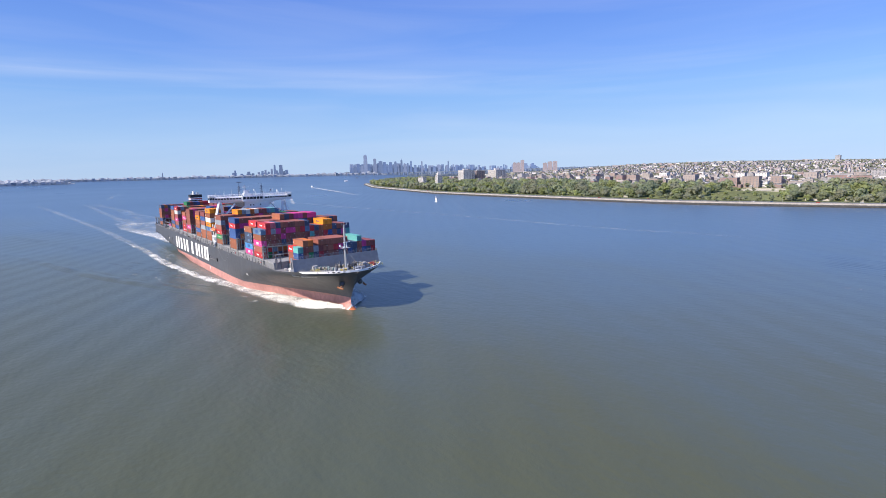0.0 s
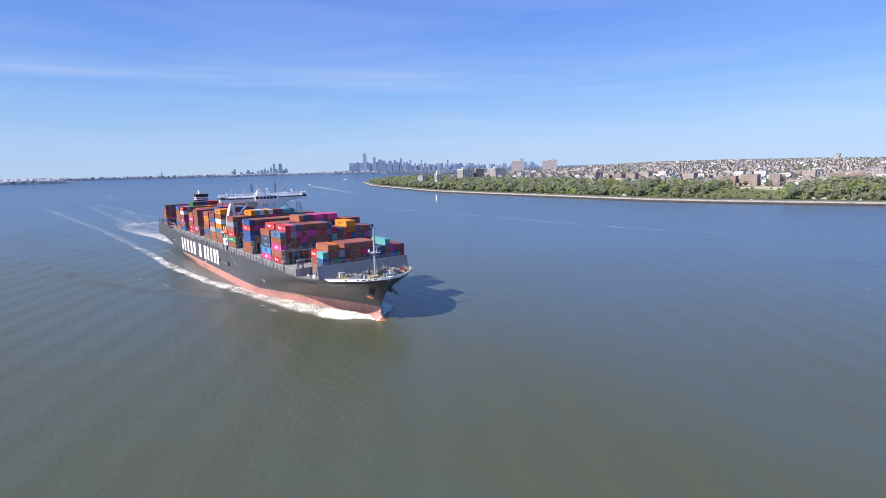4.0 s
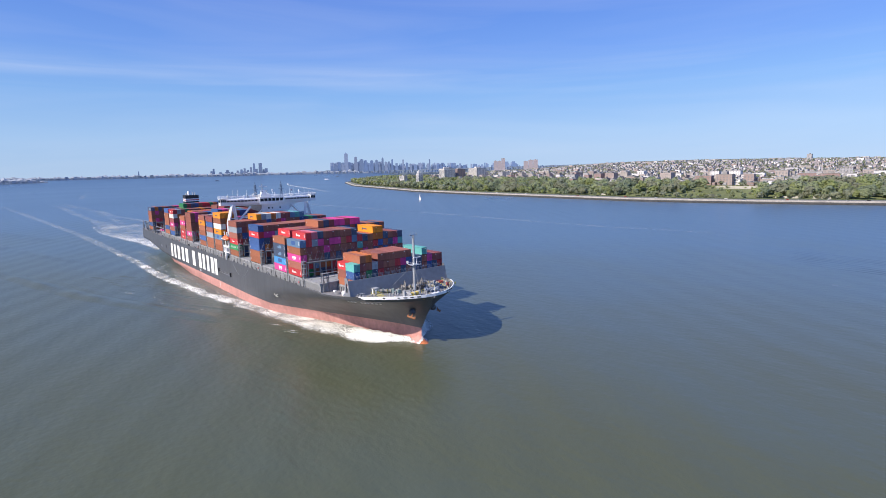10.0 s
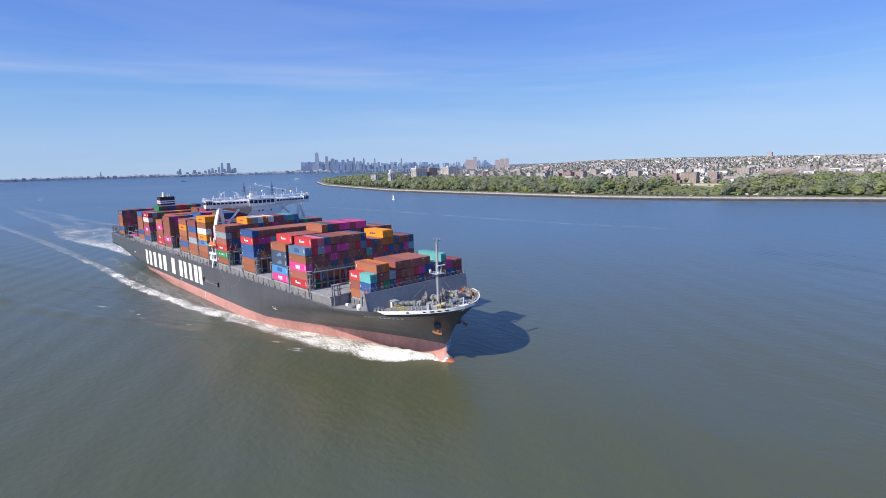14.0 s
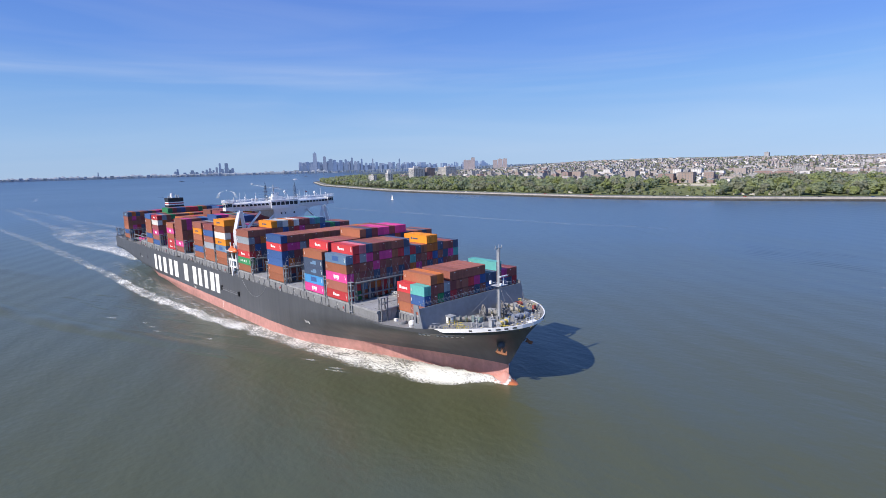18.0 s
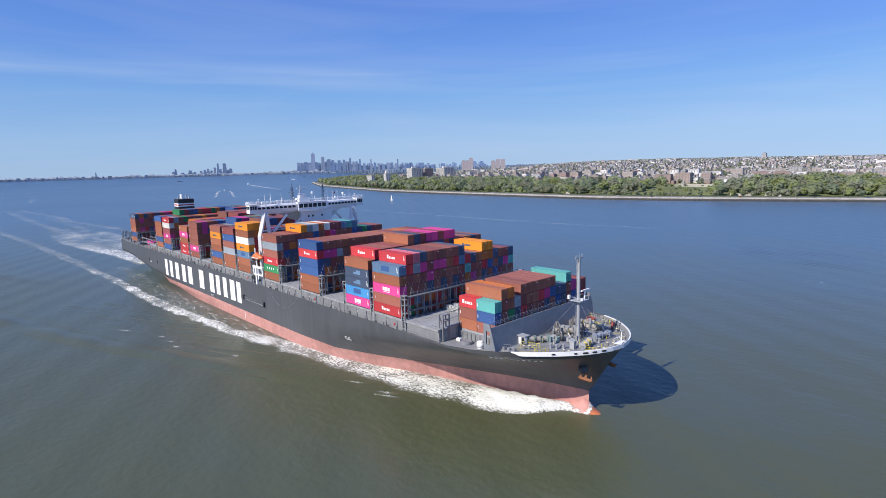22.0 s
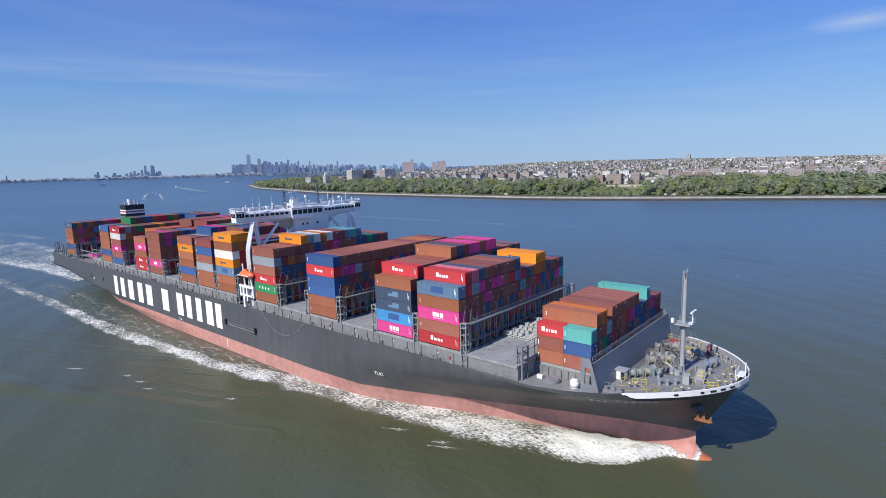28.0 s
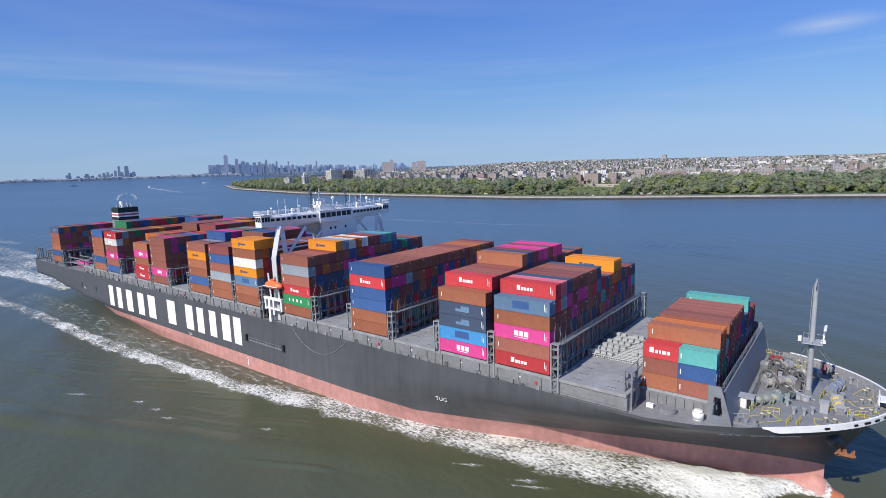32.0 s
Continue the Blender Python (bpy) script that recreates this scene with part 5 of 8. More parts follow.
def build_lashing():
    post = Shape()
    post.box(-0.10, 0.10, -0.09, 0.09, 0, 6.4)
    post.box(-0.75, -0.58, -0.08, 0.08, 0, 6.4)
    post.beam((-0.6, 0, 2.6), (0.0, 0, 6.2), 0.09)
    post.box(-0.6, 0.05, -0.06, 0.06, 2.3, 2.55)
    pm = post.mesh("post", M_STEELP)
    tower = Shape()
    for x in (-1.0, 0.45):
        for y in (-0.5, 0.6):
            tower.box(x - 0.13, x + 0.13, y - 0.13, y + 0.13, 0, 9.6 if y < 0 else 8.6)
    for z in (0.4, 2.4, 4.6, 6.8, 8.4, 9.4):
        tower.box(-1.1, 0.55, -0.62, 0.7, z, z + 0.12)
    tower.beam((-1.0, -0.5, 0.4), (0.45, -0.5, 2.4), 0.1).beam((0.45, -0.5, 2.4), (-1.0, -0.5, 4.6), 0.1).beam((-1.0, -0.5, 4.6), (0.45, -0.5, 6.8), 0.1)
    tm = tower.mesh("end_tower", M_STEELP)
    rail = Shape()
    for z in (0.4, 0.75, 1.1):
        rail.tube((0, -22.6, z), (0, 22.6, z), 0.035, 5)
    for k in range(37):
        rail.tube((0, -22.6 + k * 1.2556, 0), (0, -22.6 + k * 1.2556, 1.1), 0.035, 5)
    rm = rail.mesh("railing", M_STEELP)
    for x in [s for s in SLOTS if s not in (14.1,)] + [-276.5]:
        z0 = 20.0 if x > -250 else 18.6
        dk = Shape()
        dk.box(-0.95, 0.35, -22.9, 22.9, 6.35, 6.6)
        dk.box(-0.95, 0.35, -22.9, 22.9, 2.5, 2.62)
        dk.box(-0.9, -0.78, -22.9, 22.9, 5.9, 6.35)
        for k in range(6):
            y = -21 + k * 8.3
            dk.beam((0.1, y, 0.2), (0.1, y + 2.4, 6.3), 0.14).beam((0.1, y + 4.9, 0.2), (0.1, y + 2.5, 6.3), 0.11)
        lb = part("lashing_bridge", dk, M_LASH, ship, "dark grey steel lashing bridge with walkways", at=(x + 1.25, 0, z0))
        for k in range(19):
            part("post", pm, None, lb, at=(0, -22.4 + k * 2.49, 0))
        part("railing", rm, None, lb, at=(0.3, 0, 6.6))
        for s in (-1, 1):
            e = part("end_tower", tm, None, lb, at=(0, s * 24.2, -2.4))
            e.rotation_euler = (0, 0, 0 if s < 0 else math.pi)
    # crossed lashing rods at the open stack fronts
    rods = Shape()
    for k in range(16):
        y = -18.6 + k * 2.49
        rods.tube((27.75, y - 0.9, 19.4), (27.12, y + 0.9, 24.8), 0.035, 4).tube((27.75, y + 0.9, 19.4), (27.12, y - 0.9, 24.8), 0.035, 4)
    tagged(part("lashing_gear", rods, M_GREYLT, ship, "thin crossed steel lashing rods"), kind="stuff")
    for x, n in ((0.0, 19), (-42.4, 19), (-70.7, 19)):
        rods = Shape()
        for k in range(n):
            y = (k - n / 2) * ROW
            rods.tube((x + 0.75, y - 1.0, 26.4), (x + 0.12, y + 1.0, 30.6), 0.035, 4)
            if k % 2:
                rods.tube((x + 0.75, y + 1.0, 26.4), (x + 0.12, y - 1.0, 30.6), 0.035, 4)
        tagged(part("lashing_gear", rods, M_GREYLT, ship, "thin crossed steel lashing rods"), kind="stuff")
    # fixed frame and ladder before the first bay
    f = Shape()
    for y in (-23.4, -21.2):
        for x in (13.7, 15.0):
            f.box(x - 0.14, x + 0.14, y - 0.14, y + 0.14, 17.3, 24.3)
    for z in (20.4, 22.4, 24.1):
        f.box(13.5, 15.2, -23.6, -21.0, z, z + 0.14)
    f.beam((13.7, -21.2, 17.6), (13.7, -23.4, 24), 0.14).beam((13.7, -21, 24.1), (13.7, -12, 24.1), 0.16).beam((13.7, -12, 18), (13.7, -12, 24.1), 0.2)
    f.beam((13.7, -21, 22.4), (13.7, -12, 22.4), 0.12).beam((13.7, -16.5, 18), (13.7, -16.5, 24.1), 0.18)
    part("access_frame", f, M_LASH, ship, "grey steel access frame beside the hatch")
    # lashing gear bins on the open hatch
    cube = Shape().box(-0.5, 0.5, -0.5, 0.5, 0.62, 1.12).box(-0.54, 0.54, -0.54, 0.54, 1.12, 1.2).mesh("gear_bin", M_BIN)
    base = Shape()
    for y in (-0.85, 0, 0.85):
        base.box(-6.0, 6.0, y - 0.08, y + 0.08, 0.46, 0.62)
        base.box(-6.0, 6.0, y - 0.06, y + 0.06, 0, 0.1)
    for k in range(25):
        base.box(-5.95 + k * 0.49, -5.78 + k * 0.49, -0.92, 0.92, 0.1, 0.46)
    bm_ = base.mesh("rack_base", M_BIN)
    for j, (y, x0, cubes) in enumerate(((-9.0, 7.6, (0, 1, 2, 3)), (-6.6, 7.9, (0, 1, 2, 3, 6, 7, 8)), (-4.0, 7.2, (1, 2, 3, 4, 7, 8)), (-1.2, 7.2, (0, 1, 2, 3, 4, 6, 7)), (1.6, 7.0, (2, 3, 4, 5, 7)), (4.4, 7.0, (0, 1, 2, 4, 5)))):
        t = thing("lashing_gear_rack", "pale grey rack of lashing gear bins on the hatch", "rack", "gear racks on the hatch")
        part("rack_base", bm_, None, t)
        for c in cubes:
            part("gear_bin", cube, None, t, at=(-5.3 + c * 1.33, 0, 0))
        t.matrix_basis = pose(x0 - 0.5, y, 20.64)
        MOVERS.append((t, (x0 - 0.5, y, 20.64)))


M_GREYLT = mat("light_grey_ship_paint", (0.33, 0.35, 0.37), 0.5, scale=0.8, vary=0.15)
M_BIN = mat("pale_galvanised_bins", (0.44, 0.46, 0.46), 0.55, scale=1.5, vary=0.18)
build_lashing()

# ---- breakwater and fore deck ----


FORE_Z = 17.5


def build_foredeck():
    b = Shape()
    rows = []
    for y in (-20.8, -17, -10, 0, 10, 17, 22.0):
        rows.append([(30.3, y, 16.8), (29.0, y, 23.2), (28.75, y, 23.2), (30.0, y, 16.8)])
    b.grid(rows)
    bw = part("breakwater", b, M_BRK, ship, "sloping grey steel breakwater across the bow")
    for y in (-14, -7, 0, 7, 14):
        br = Shape()
        prof = [(29.9, 16.9), (28.7, 23.0), (27.6, 16.9)]
        br.grid([[(x, yy, z) for x, z in prof] for yy in (y, y + 0.12)], close=True)
        part("bracket", br, M_BRK, bw)
    for k, (px, pz) in enumerate(((30.9, 18.0), (31.3, 18.0))):
        part("foot_rail", Shape().tube((px, -7.5, pz), (px, 19.0, pz), 0.07, 6).tube((px, -7.5, FORE_Z), (px, -7.5, pz), 0.06, 6).tube((px, 6.0, FORE_Z), (px, 6.0, pz), 0.06, 6).tube((px, 19.0, FORE_Z), (px, 19.0, pz), 0.06, 6), M_IRON, bw)
    for s in (-1, 1):
        e = Shape()
        y0, y1 = sorted((s * (20.8 if s < 0 else 22.0), s * (21.1 if s < 0 else 22.3)))
        for a, c in (((30.6, 16.6), (30.0, 19.0)), ((30.0, 19.0), (29.1, 22.2)), ((29.1, 22.2), (28.5, 24.0))):
            pts = [(a[0], a[1]), (c[0], c[1]), (26.6, c[1]), (26.6, a[1])]
            if a[1] == 19.0:
                for q in ([(a[0], 19.0), (29.1, 22.2), (28.5, 22.2), (28.9, 19.0)], [(27.4, 19.0), (27.5, 22.2), (26.6, 22.2), (26.6, 19.0)]):
                    e.grid([[(x, y0, z) for x, z in q], [(x, y1, z) for x, z in q]], close=True)
                    e.face([(x, y0, z) for x, z in q])
                    e.face([(x, y1, z) for x, z in q])
            else:
                e.grid([[(x, y0, z) for x, z in pts], [(x, y1, z) for x, z in pts]], close=True)
                e.face([(x, y0, z) for x, z in pts])
                e.face([(x, y1, z) for x, z in pts])
        part("end_plate", e, M_BRK, bw)
    r = Shape()
    for z in (23.6, 24.0, 24.35):
        r.tube((28.6, -20.2, z), (28.6, 20.2, z), 0.04, 5)
    for k in range(28):
        r.tube((28.6, -20.2 + k * 1.496, 23.1), (28.6, -20.2 + k * 1.496, 24.35), 0.04, 5)
    part("railing", r, M_GREYLT, bw, "pale grey handrail")
    for sd in (-1, 1):
        ib = Shape()
        rows = []
        for k in range(22):
            x = 33 + 17.4 * (k / 21) ** 0.8
            z1 = top_z(x) - 0.03
            bb = max(half_breadth(x, z1) - 0.42, 0.05)
            rows.append([(x, sd * bb, z1), (x - 0.1, sd * max(min(bb, half_breadth(x, 17.5) - 0.3), 0.03), 17.45)])
        ib.grid(rows, flip=sd < 0)
        part("inner_bulwark", ib, M_DECK, ship, "grey inner face of the bulwark")
    for sd in (-1, 1):
        for k in range(13):
            x = 34.5 + 1.15 * k
            bb = half_breadth(x, 17.5) - 0.35
            part("bulwark_stay", Shape().face3((x, sd * bb, top_z(x) - 0.3), (x, sd * bb, FORE_Z), (x, sd * (bb - 0.7), FORE_Z)), M_DECK, ship)
    # foremast
    m = part("foremast", Shape().tube((39.0, 0, 16.8), (39.0, 0, 19.0), 0.7, 14, 0.48).tube((39.0, 0, 19.0), (39.0, 0, 38.2), 0.46, 14, 0.36), M_GREYLT, ship, "tall grey tubular foremast with a radar")
    p = Shape().box(37.6, 40.6, -1.7, 1.9, 27.6, 27.75)
    for y in (-1.7, 1.9):
        p.tube((37.6, y, 28.6), (40.6, y, 28.6), 0.04, 5)
    for x in (37.6, 39.1, 40.6):
        for y in (-1.7, 1.9):
            p.tube((x, y, 27.7), (x, y, 28.6), 0.04, 5)
    part("platform", p, M_GREYLT, m)
    part("radar_scanner", Shape().box(40.6, 41.0, -1.6, 1.6, 30.3, 30.6).tube((40.6, 0, 27.7), (40.8, 0, 30.3), 0.16, 8), M_WHITE, m, "white radar scanner bar")
    part("mast_light", Shape().box(37.0, 37.5, -1.8, -1.2, 28.0, 28.9), M_WHITE, m)
    part("mast_light", Shape().box(40.3, 41.0, -1.4, -0.8, 28.0, 28.5), M_WHITE, m)
    part("crosstree", Shape().box(38.9, 39.1, -1.5, 1.5, 38.0, 38.2).tube((39, -1.3, 38.2), (39, -1.3, 39.0), 0.12, 6).tube((39, 1.3, 38.2), (39, 1.3, 38.9), 0.12, 6).tube((39, 0, 38.2), (39, 0, 39.3), 0.06, 6), M_GREYLT, m)
    lad = Shape()
    for y in (-0.28, 0.28):
        lad.tube((38.38, y, 17), (38.52, y, 37.6), 0.04, 5)
    for k in range(40):
        lad.tube((38.38 + 0.0035 * k, -0.28, 17.4 + k * 0.5), (38.38 + 0.0035 * k, 0.28, 17.4 + k * 0.5), 0.03, 4)
    part("ladder", lad, M_GREYLT, m)
    for q in ((33.0, -9.0), (33.0, 9.0), (47.5, 3.5), (47.5, -3.5)):
        part("stay", Shape().tube((39, 0, 28.0), (q[0], q[1], 17.4), 0.035, 4), M_LASH, m)
    # store hut behind the breakwater
    h = part("deck_hut", Shape().box(29.9, 31.9, -12.2, -10.4, 17.5, 19.5).box(29.7, 32.1, -12.4, -10.2, 19.5, 19.7), M_GREYLT, ship, "small grey deck hut with white doors")
    part("door", Shape().box(31.9, 31.98, -12.0, -11.3, 17.7, 19.3), M_WHITE, h)
    part("door", Shape().box(30.1, 30.9, -12.28, -12.2, 17.7, 19.3), M_WHITE, h)
    part("door", Shape().box(31.05, 31.7, -12.28, -12.2, 17.7, 19.3), M_GLASS, h)
    # windlasses and mooring winches
    def winch(x, y, turn, metal, rope, scale=1.0, label="large deck winch with roped drums", drums=3):
        """A bed plate, drums between thin flanges, gear cases and a motor."""
        w = part("winch", Shape().box(-3.0, 3.0, -0.8, 0.8, 0, 0.25), M_DECK, ship, label, at=(x, y, FORE_Z))
        w.rotation_euler = (0, 0, radians(turn))
        w.scale = (scale, scale, scale)
        step = 4.6 / drums
        for k in range(drums):
            a = -2.8 + k * step
            rows, j, end = [], 0, a + step - 0.3
            while a + 0.15 + j * 0.06 < end:
                rr = 0.56 + (0.08 if j % 3 else 0.0)
                rows.append([(a + 0.15 + j * 0.06, rr * math.cos(math.tau * q / 16), 1.05 + rr * math.sin(math.tau * q / 16)) for q in range(16)])
                j += 1
            d = Shape().grid(rows, close=True)
            part("drum", d, rope, w)
            for e in (a + 0.08, a + step - 0.25):
                part("flange", Shape().tube((e - 0.035, 0, 1.05), (e + 0.035, 0, 1.05), 0.92, 20).tube((e - 0.08, 0, 1.05), (e + 0.08, 0, 1.05), 0.22, 10), metal, w)
            part("bearing", Shape().box(a - 0.12, a + 0.04, -0.5, 0.5, 0.25, 1.15), M_LASH, w)
        part("gearbox", Shape().box(1.75, 2.3, -0.75, 0.75, 0.25, 1.8), metal, w)
        part("motor", Shape().tube((2.3, 0, 1.0), (3.0, 0, 1.0), 0.36, 12), metal, w)
        part("brake_lever", Shape().tube((0.4, -0.8, 0.25), (0.4, -1.1, 1.7), 0.05, 6), M_YELLOW, w)
        return w
    def gear_wheel(x, y, z, r, turn):
        """A big toothed ring with spokes, standing on edge."""
        s = Shape()
        n = 22
        for k in range(n):
            a, c = math.tau * k / n, math.tau * (k + 1) / n
            s.beam((0, r * math.cos(a), r * math.sin(a)), (0, r * math.cos(c), r * math.sin(c)), 0.3)
            s.beam((0.12, (r - 0.3) * math.cos(a), (r - 0.3) * math.sin(a)), (0.12, (r - 0.3) * math.cos(c), (r - 0.3) * math.sin(c)), 0.16)
        for k in range(6):
            a = math.tau * k / 6
            s.beam((0, 0, 0), (0, r * math.cos(a), r * math.sin(a)), 0.22)
        s.tube((-0.7, 0, 0), (0.7, 0, 0), 0.42, 12).box(-0.9, -0.6, -0.6, 0.6, FORE_Z - z, 0.2).box(0.6, 0.9, -0.6, 0.6, FORE_Z - z, 0.2)
        part("chain_wheel", s, M_IRON, ship, "large spoked chain wheel of dark iron", at=(x, y, z)).rotation_euler = (0, 0, radians(turn))
    winch(33.6, -8.2, 48, M_GREEN, M_CHAIN, 1.05, "green-grey mooring winch with triple drums")
    winch(34.6, 1.2, 40, M_GREYLT, M_CHAIN, 1.15, "grey anchor windlass with chain wheel")
    winch(33.2, 10.6, 35, M_GREYLT, M_CHAIN, 1.1, "grey anchor windlass with chain wheel")
    winch(38.0, 9.6, 35, M_GREYLT, M_ROPE, 0.95, "grey mooring winch on the port side")
    winch(43.4, -3.2, 100, M_GREYLT, M_YROPE, 0.95, "mooring winch wound with yellow rope", 2)
    winch(43.0, 4.8, 75, M_BLUEG, M_BLUEG, 1.0, "mooring winch under a blue-grey cover", 2)
    for x, y, r, a in ((33.4, 7.4, 1.75, 62), (32.8, 0.2, 1.75, 62), (37.6, 2.6, 1.7, 62), (36.0, -3.6, 1.3, 62), (36.2, 4.8, 1.5, 62)):
        gear_wheel(x, y, FORE_Z + 1.55, r, a)
    rng = random.Random(77)
    for k in range(26):
        x, y = rng.uniform(31.2, 39.4), rng.uniform(-6.5, 12.5)
        z = FORE_Z + rng.choice((0.12, 0.12, 0.5))
        dx, dy = rng.uniform(0.8, 2.2), rng.uniform(-1.6, 1.6)
        part("pipe_run", Shape().path([(x, y, z), (x + dx * 0.5, y + dy, z), (x + dx, y + dy, z), (x + dx, y + dy * 1.6, z)], rng.uniform(0.06, 0.13), 6), rng.choice((M_LASH, M_CHAIN, M_GREYLT, M_IRON)), ship)
    for k in range(14):
        x, y = rng.uniform(31.0, 40.0), rng.uniform(-6.0, 13.0)
        w, d, h = rng.uniform(0.25, 0.6), rng.uniform(0.25, 0.8), rng.uniform(0.5, 1.4)
        part("machine_box", Shape().box(x - w, x + w, y - d, y + d, FORE_Z, FORE_Z + h).box(x - w - 0.05, x + w + 0.05, y - d - 0.05, y + d + 0.05, FORE_Z + h, FORE_Z + h + 0.06), rng.choice((M_LASH, M_GREYLT, M_GREYLT, M_GREEN)), ship)
    coil = Shape()
    for k in range(5):
        for j in range(18):
            a, c = math.tau * j / 18, math.tau * (j + 1) / 18
            r = 1.25 - 0.12 * (k % 2)
            coil.tube((32.2 + r * math.cos(a), 17.0 + r * math.sin(a), FORE_Z + 0.1 + 0.14 * k), (32.2 + r * math.cos(c), 17.0 + r * math.sin(c), FORE_Z + 0.1 + 0.14 * k), 0.08, 5)
    part("rope_coil", coil, M_REDR, ship, "coil of red rope")
    # anchor chains to the hawse pipes
    for (xa, ya), (xb, yb) in (((33.8, 11.0), (38.0, 5.6)), ((33.4, 3.0), (38.6, -2.2))):
        links = Shape()
        for k in range(17):
            u = k / 16
            x, y, z = xa + (xb - xa) * u, ya + (yb - ya) * u, FORE_Z + 1.0 - 0.5 * u
            t_ = Vector((xb - xa, yb - ya, 0)).normalized() * 0.3
            links.beam((x - t_[0], y - t_[1], z), (x + t_[0], y + t_[1], z), 0.34 if k % 2 else 0.2)
        part("anchor_chain", links, M_CHAINW, ship, "heavy pale anchor chain")
        part("hawse_pipe", Shape().tube((xb + 0.2, yb - 0.2, FORE_Z), (xb + 0.2, yb - 0.2, FORE_Z + 0.7), 0.7, 14), M_GREYLT, ship)
    # bollards, vents and yellow-painted outlines on the deck
    bol = Shape()
    for x in (-0.75, 0.75):
        bol.tube((x, 0, 0.15), (x, 0, 1.0), 0.33, 12).tube((x, 0, 1.0), (x, 0, 1.12), 0.42, 12)
    bol.box(-1.35, 1.35, -0.5, 0.5, 0, 0.15)
    bm_ = bol.mesh("bollard", M_DECK)
    capm = Shape().tube((0, 0, 1.12), (0, 0, 1.2), 0.36, 12).mesh("cap", M_CREAM)
    lines = Shape().box(-2.1, 2.1, -1.25, -1.12, 0, 0.02).box(-2.1, 2.1, 1.12, 1.25, 0, 0.02).box(-2.1, -1.97, -1.12, 1.12, 0, 0.02).box(1.97, 2.1, -1.12, 1.12, 0, 0.02).mesh("deck_marking", M_YELLOW)
    for x, y, a in ((34.1, -14.2, 45), (42.7, -10.6, 8), (47.3, -3.3, 15), (47.2, 1.0, 30), (47.3, 6.4, 70), (33.9, 14.6, -10), (42.2, 12.4, -30), (36.8, 16.4, -20)):
        o = part("bollard", bm_, None, ship, "twin grey bollard with cream caps", at=(x, y, FORE_Z))
        o.rotation_euler = (0, 0, radians(a))
        o.scale = (0.82, 0.82, 0.82)
        for xx in (-0.75, 0.75):
            part("cap", capm, None, o, at=(xx, 0, 0))
        o = part("deck_marking", lines, None, ship, "yellow painted deck outline", at=(x, y, FORE_Z + 0.02))
        o.rotation_euler = (0, 0, radians(a))
    vent = Shape().tube((0, 0, 0), (0, 0, 0.95), 0.24, 12).tube((0, 0, 0.95), (0, 0, 1.2), 0.36, 12, 0.4).mesh("deck_vent", M_GREYLT)
    for x, y in ((37.7, -9.7), (39.1, -9.3), (40.2, -8.0), (45.4, -7.8), (48.6, -1.4), (45.0, 10.6), (36.5, -6.6), (49.0, 3.0), (44.0, 1.4)):
        part("deck_vent", vent, None, ship, "grey mushroom ventilator", at=(x, y, FORE_Z))
    part("control_stand", Shape().box(41.1, 42.3, -6.8, -6.0, FORE_Z, FORE_Z + 2.0).box(41.0, 42.4, -6.9, -5.9, FORE_Z + 2.0, FORE_Z + 2.1), M_GREYLT, ship, "grey winch control stand")
    rl = Shape()
    for z in (0.5, 1.1):
        rl.tube((-1.3, 0, z), (1.3, 0, z), 0.045, 6)
    for k in range(4):
        rl.tube((-1.3 + k * 0.8667, 0, 0), (-1.3 + k * 0.8667, 0, 1.1), 0.045, 6)
    rm = rl.mesh("yellow_rail", M_YELLOW)
    for x, y, a in ((43.8, -4.9, 8), (31.9, -12.2, 80), (34.6, -11.8, 20), (36.6, 12.9, 0), (41.0, -1.0, 85), (41.4, 2.6, 85), (37.4, -13.9, 80), (38.7, -13.6, 80), (38.2, 18.2, 75), (38.9, 17.8, 20), (46.0, -5.6, 30), (29.6, 19.4, 20)):
        o = part("yellow_rail", rm, None, ship, "yellow safety rail", at=(x, y, FORE_Z))
        o.rotation_euler = (0, 0, radians(a))
    gm = rl.mesh("deck_rail", M_GREYLT)
    for x, y, a in ((31.4, 19.8, -28), (33.6, 18.9, -28), (30.9, -17.0, 30)):
        part("deck_rail", gm, None, ship, at=(x, y, FORE_Z)).rotation_euler = (0, 0, radians(a))
    part("fire_locker", Shape().box(40.4, 41.0, 13.2, 14.2, FORE_Z, FORE_Z + 1.9), M_REDR, ship, "dark red fire locker")
    part("roller_fairlead", Shape().tube((30.6, -18.4, FORE_Z), (30.6, -18.4, FORE_Z + 0.9), 0.4, 10).tube((31.8, -18.0, FORE_Z), (31.8, -18.0, FORE_Z + 0.9), 0.4, 10).tube((33.0, -17.5, FORE_Z), (33.0, -17.5, FORE_Z + 0.9), 0.4, 10).box(30.1, 33.6, -18.9, -17.2, FORE_Z, FORE_Z + 0.3), M_LASH, ship, "row of grey roller fairleads")
    for x, y, r, m_, lab in ((20.2, -20.2, 1.5, M_LASH, "round grey deck ventilator"),):
        part("round_ventilator", Shape().tube((x, y, 17.3), (x, y, 17.8), r, 20).tube((x, y, 17.8), (x, y, 18.0), r * 0.86, 20), m_, ship, lab)
    part("life_raft", Shape().tube((25.2, -20.7, 17.35), (25.2, -20.7, 17.7), 0.7, 16, 0.92).tube((25.2, -20.7, 17.7), (25.2, -20.7, 18.9), 0.92, 16).tube((25.2, -20.7, 18.9), (25.2, -20.7, 19.2), 0.92, 16, 0.6), M_WHITE, ship, "white life raft canister", smooth=True)
    part("deck_box", Shape().box(16.6, 17.8, -20.4, -19.7, 17.3, 18.0), M_WHITE, ship)
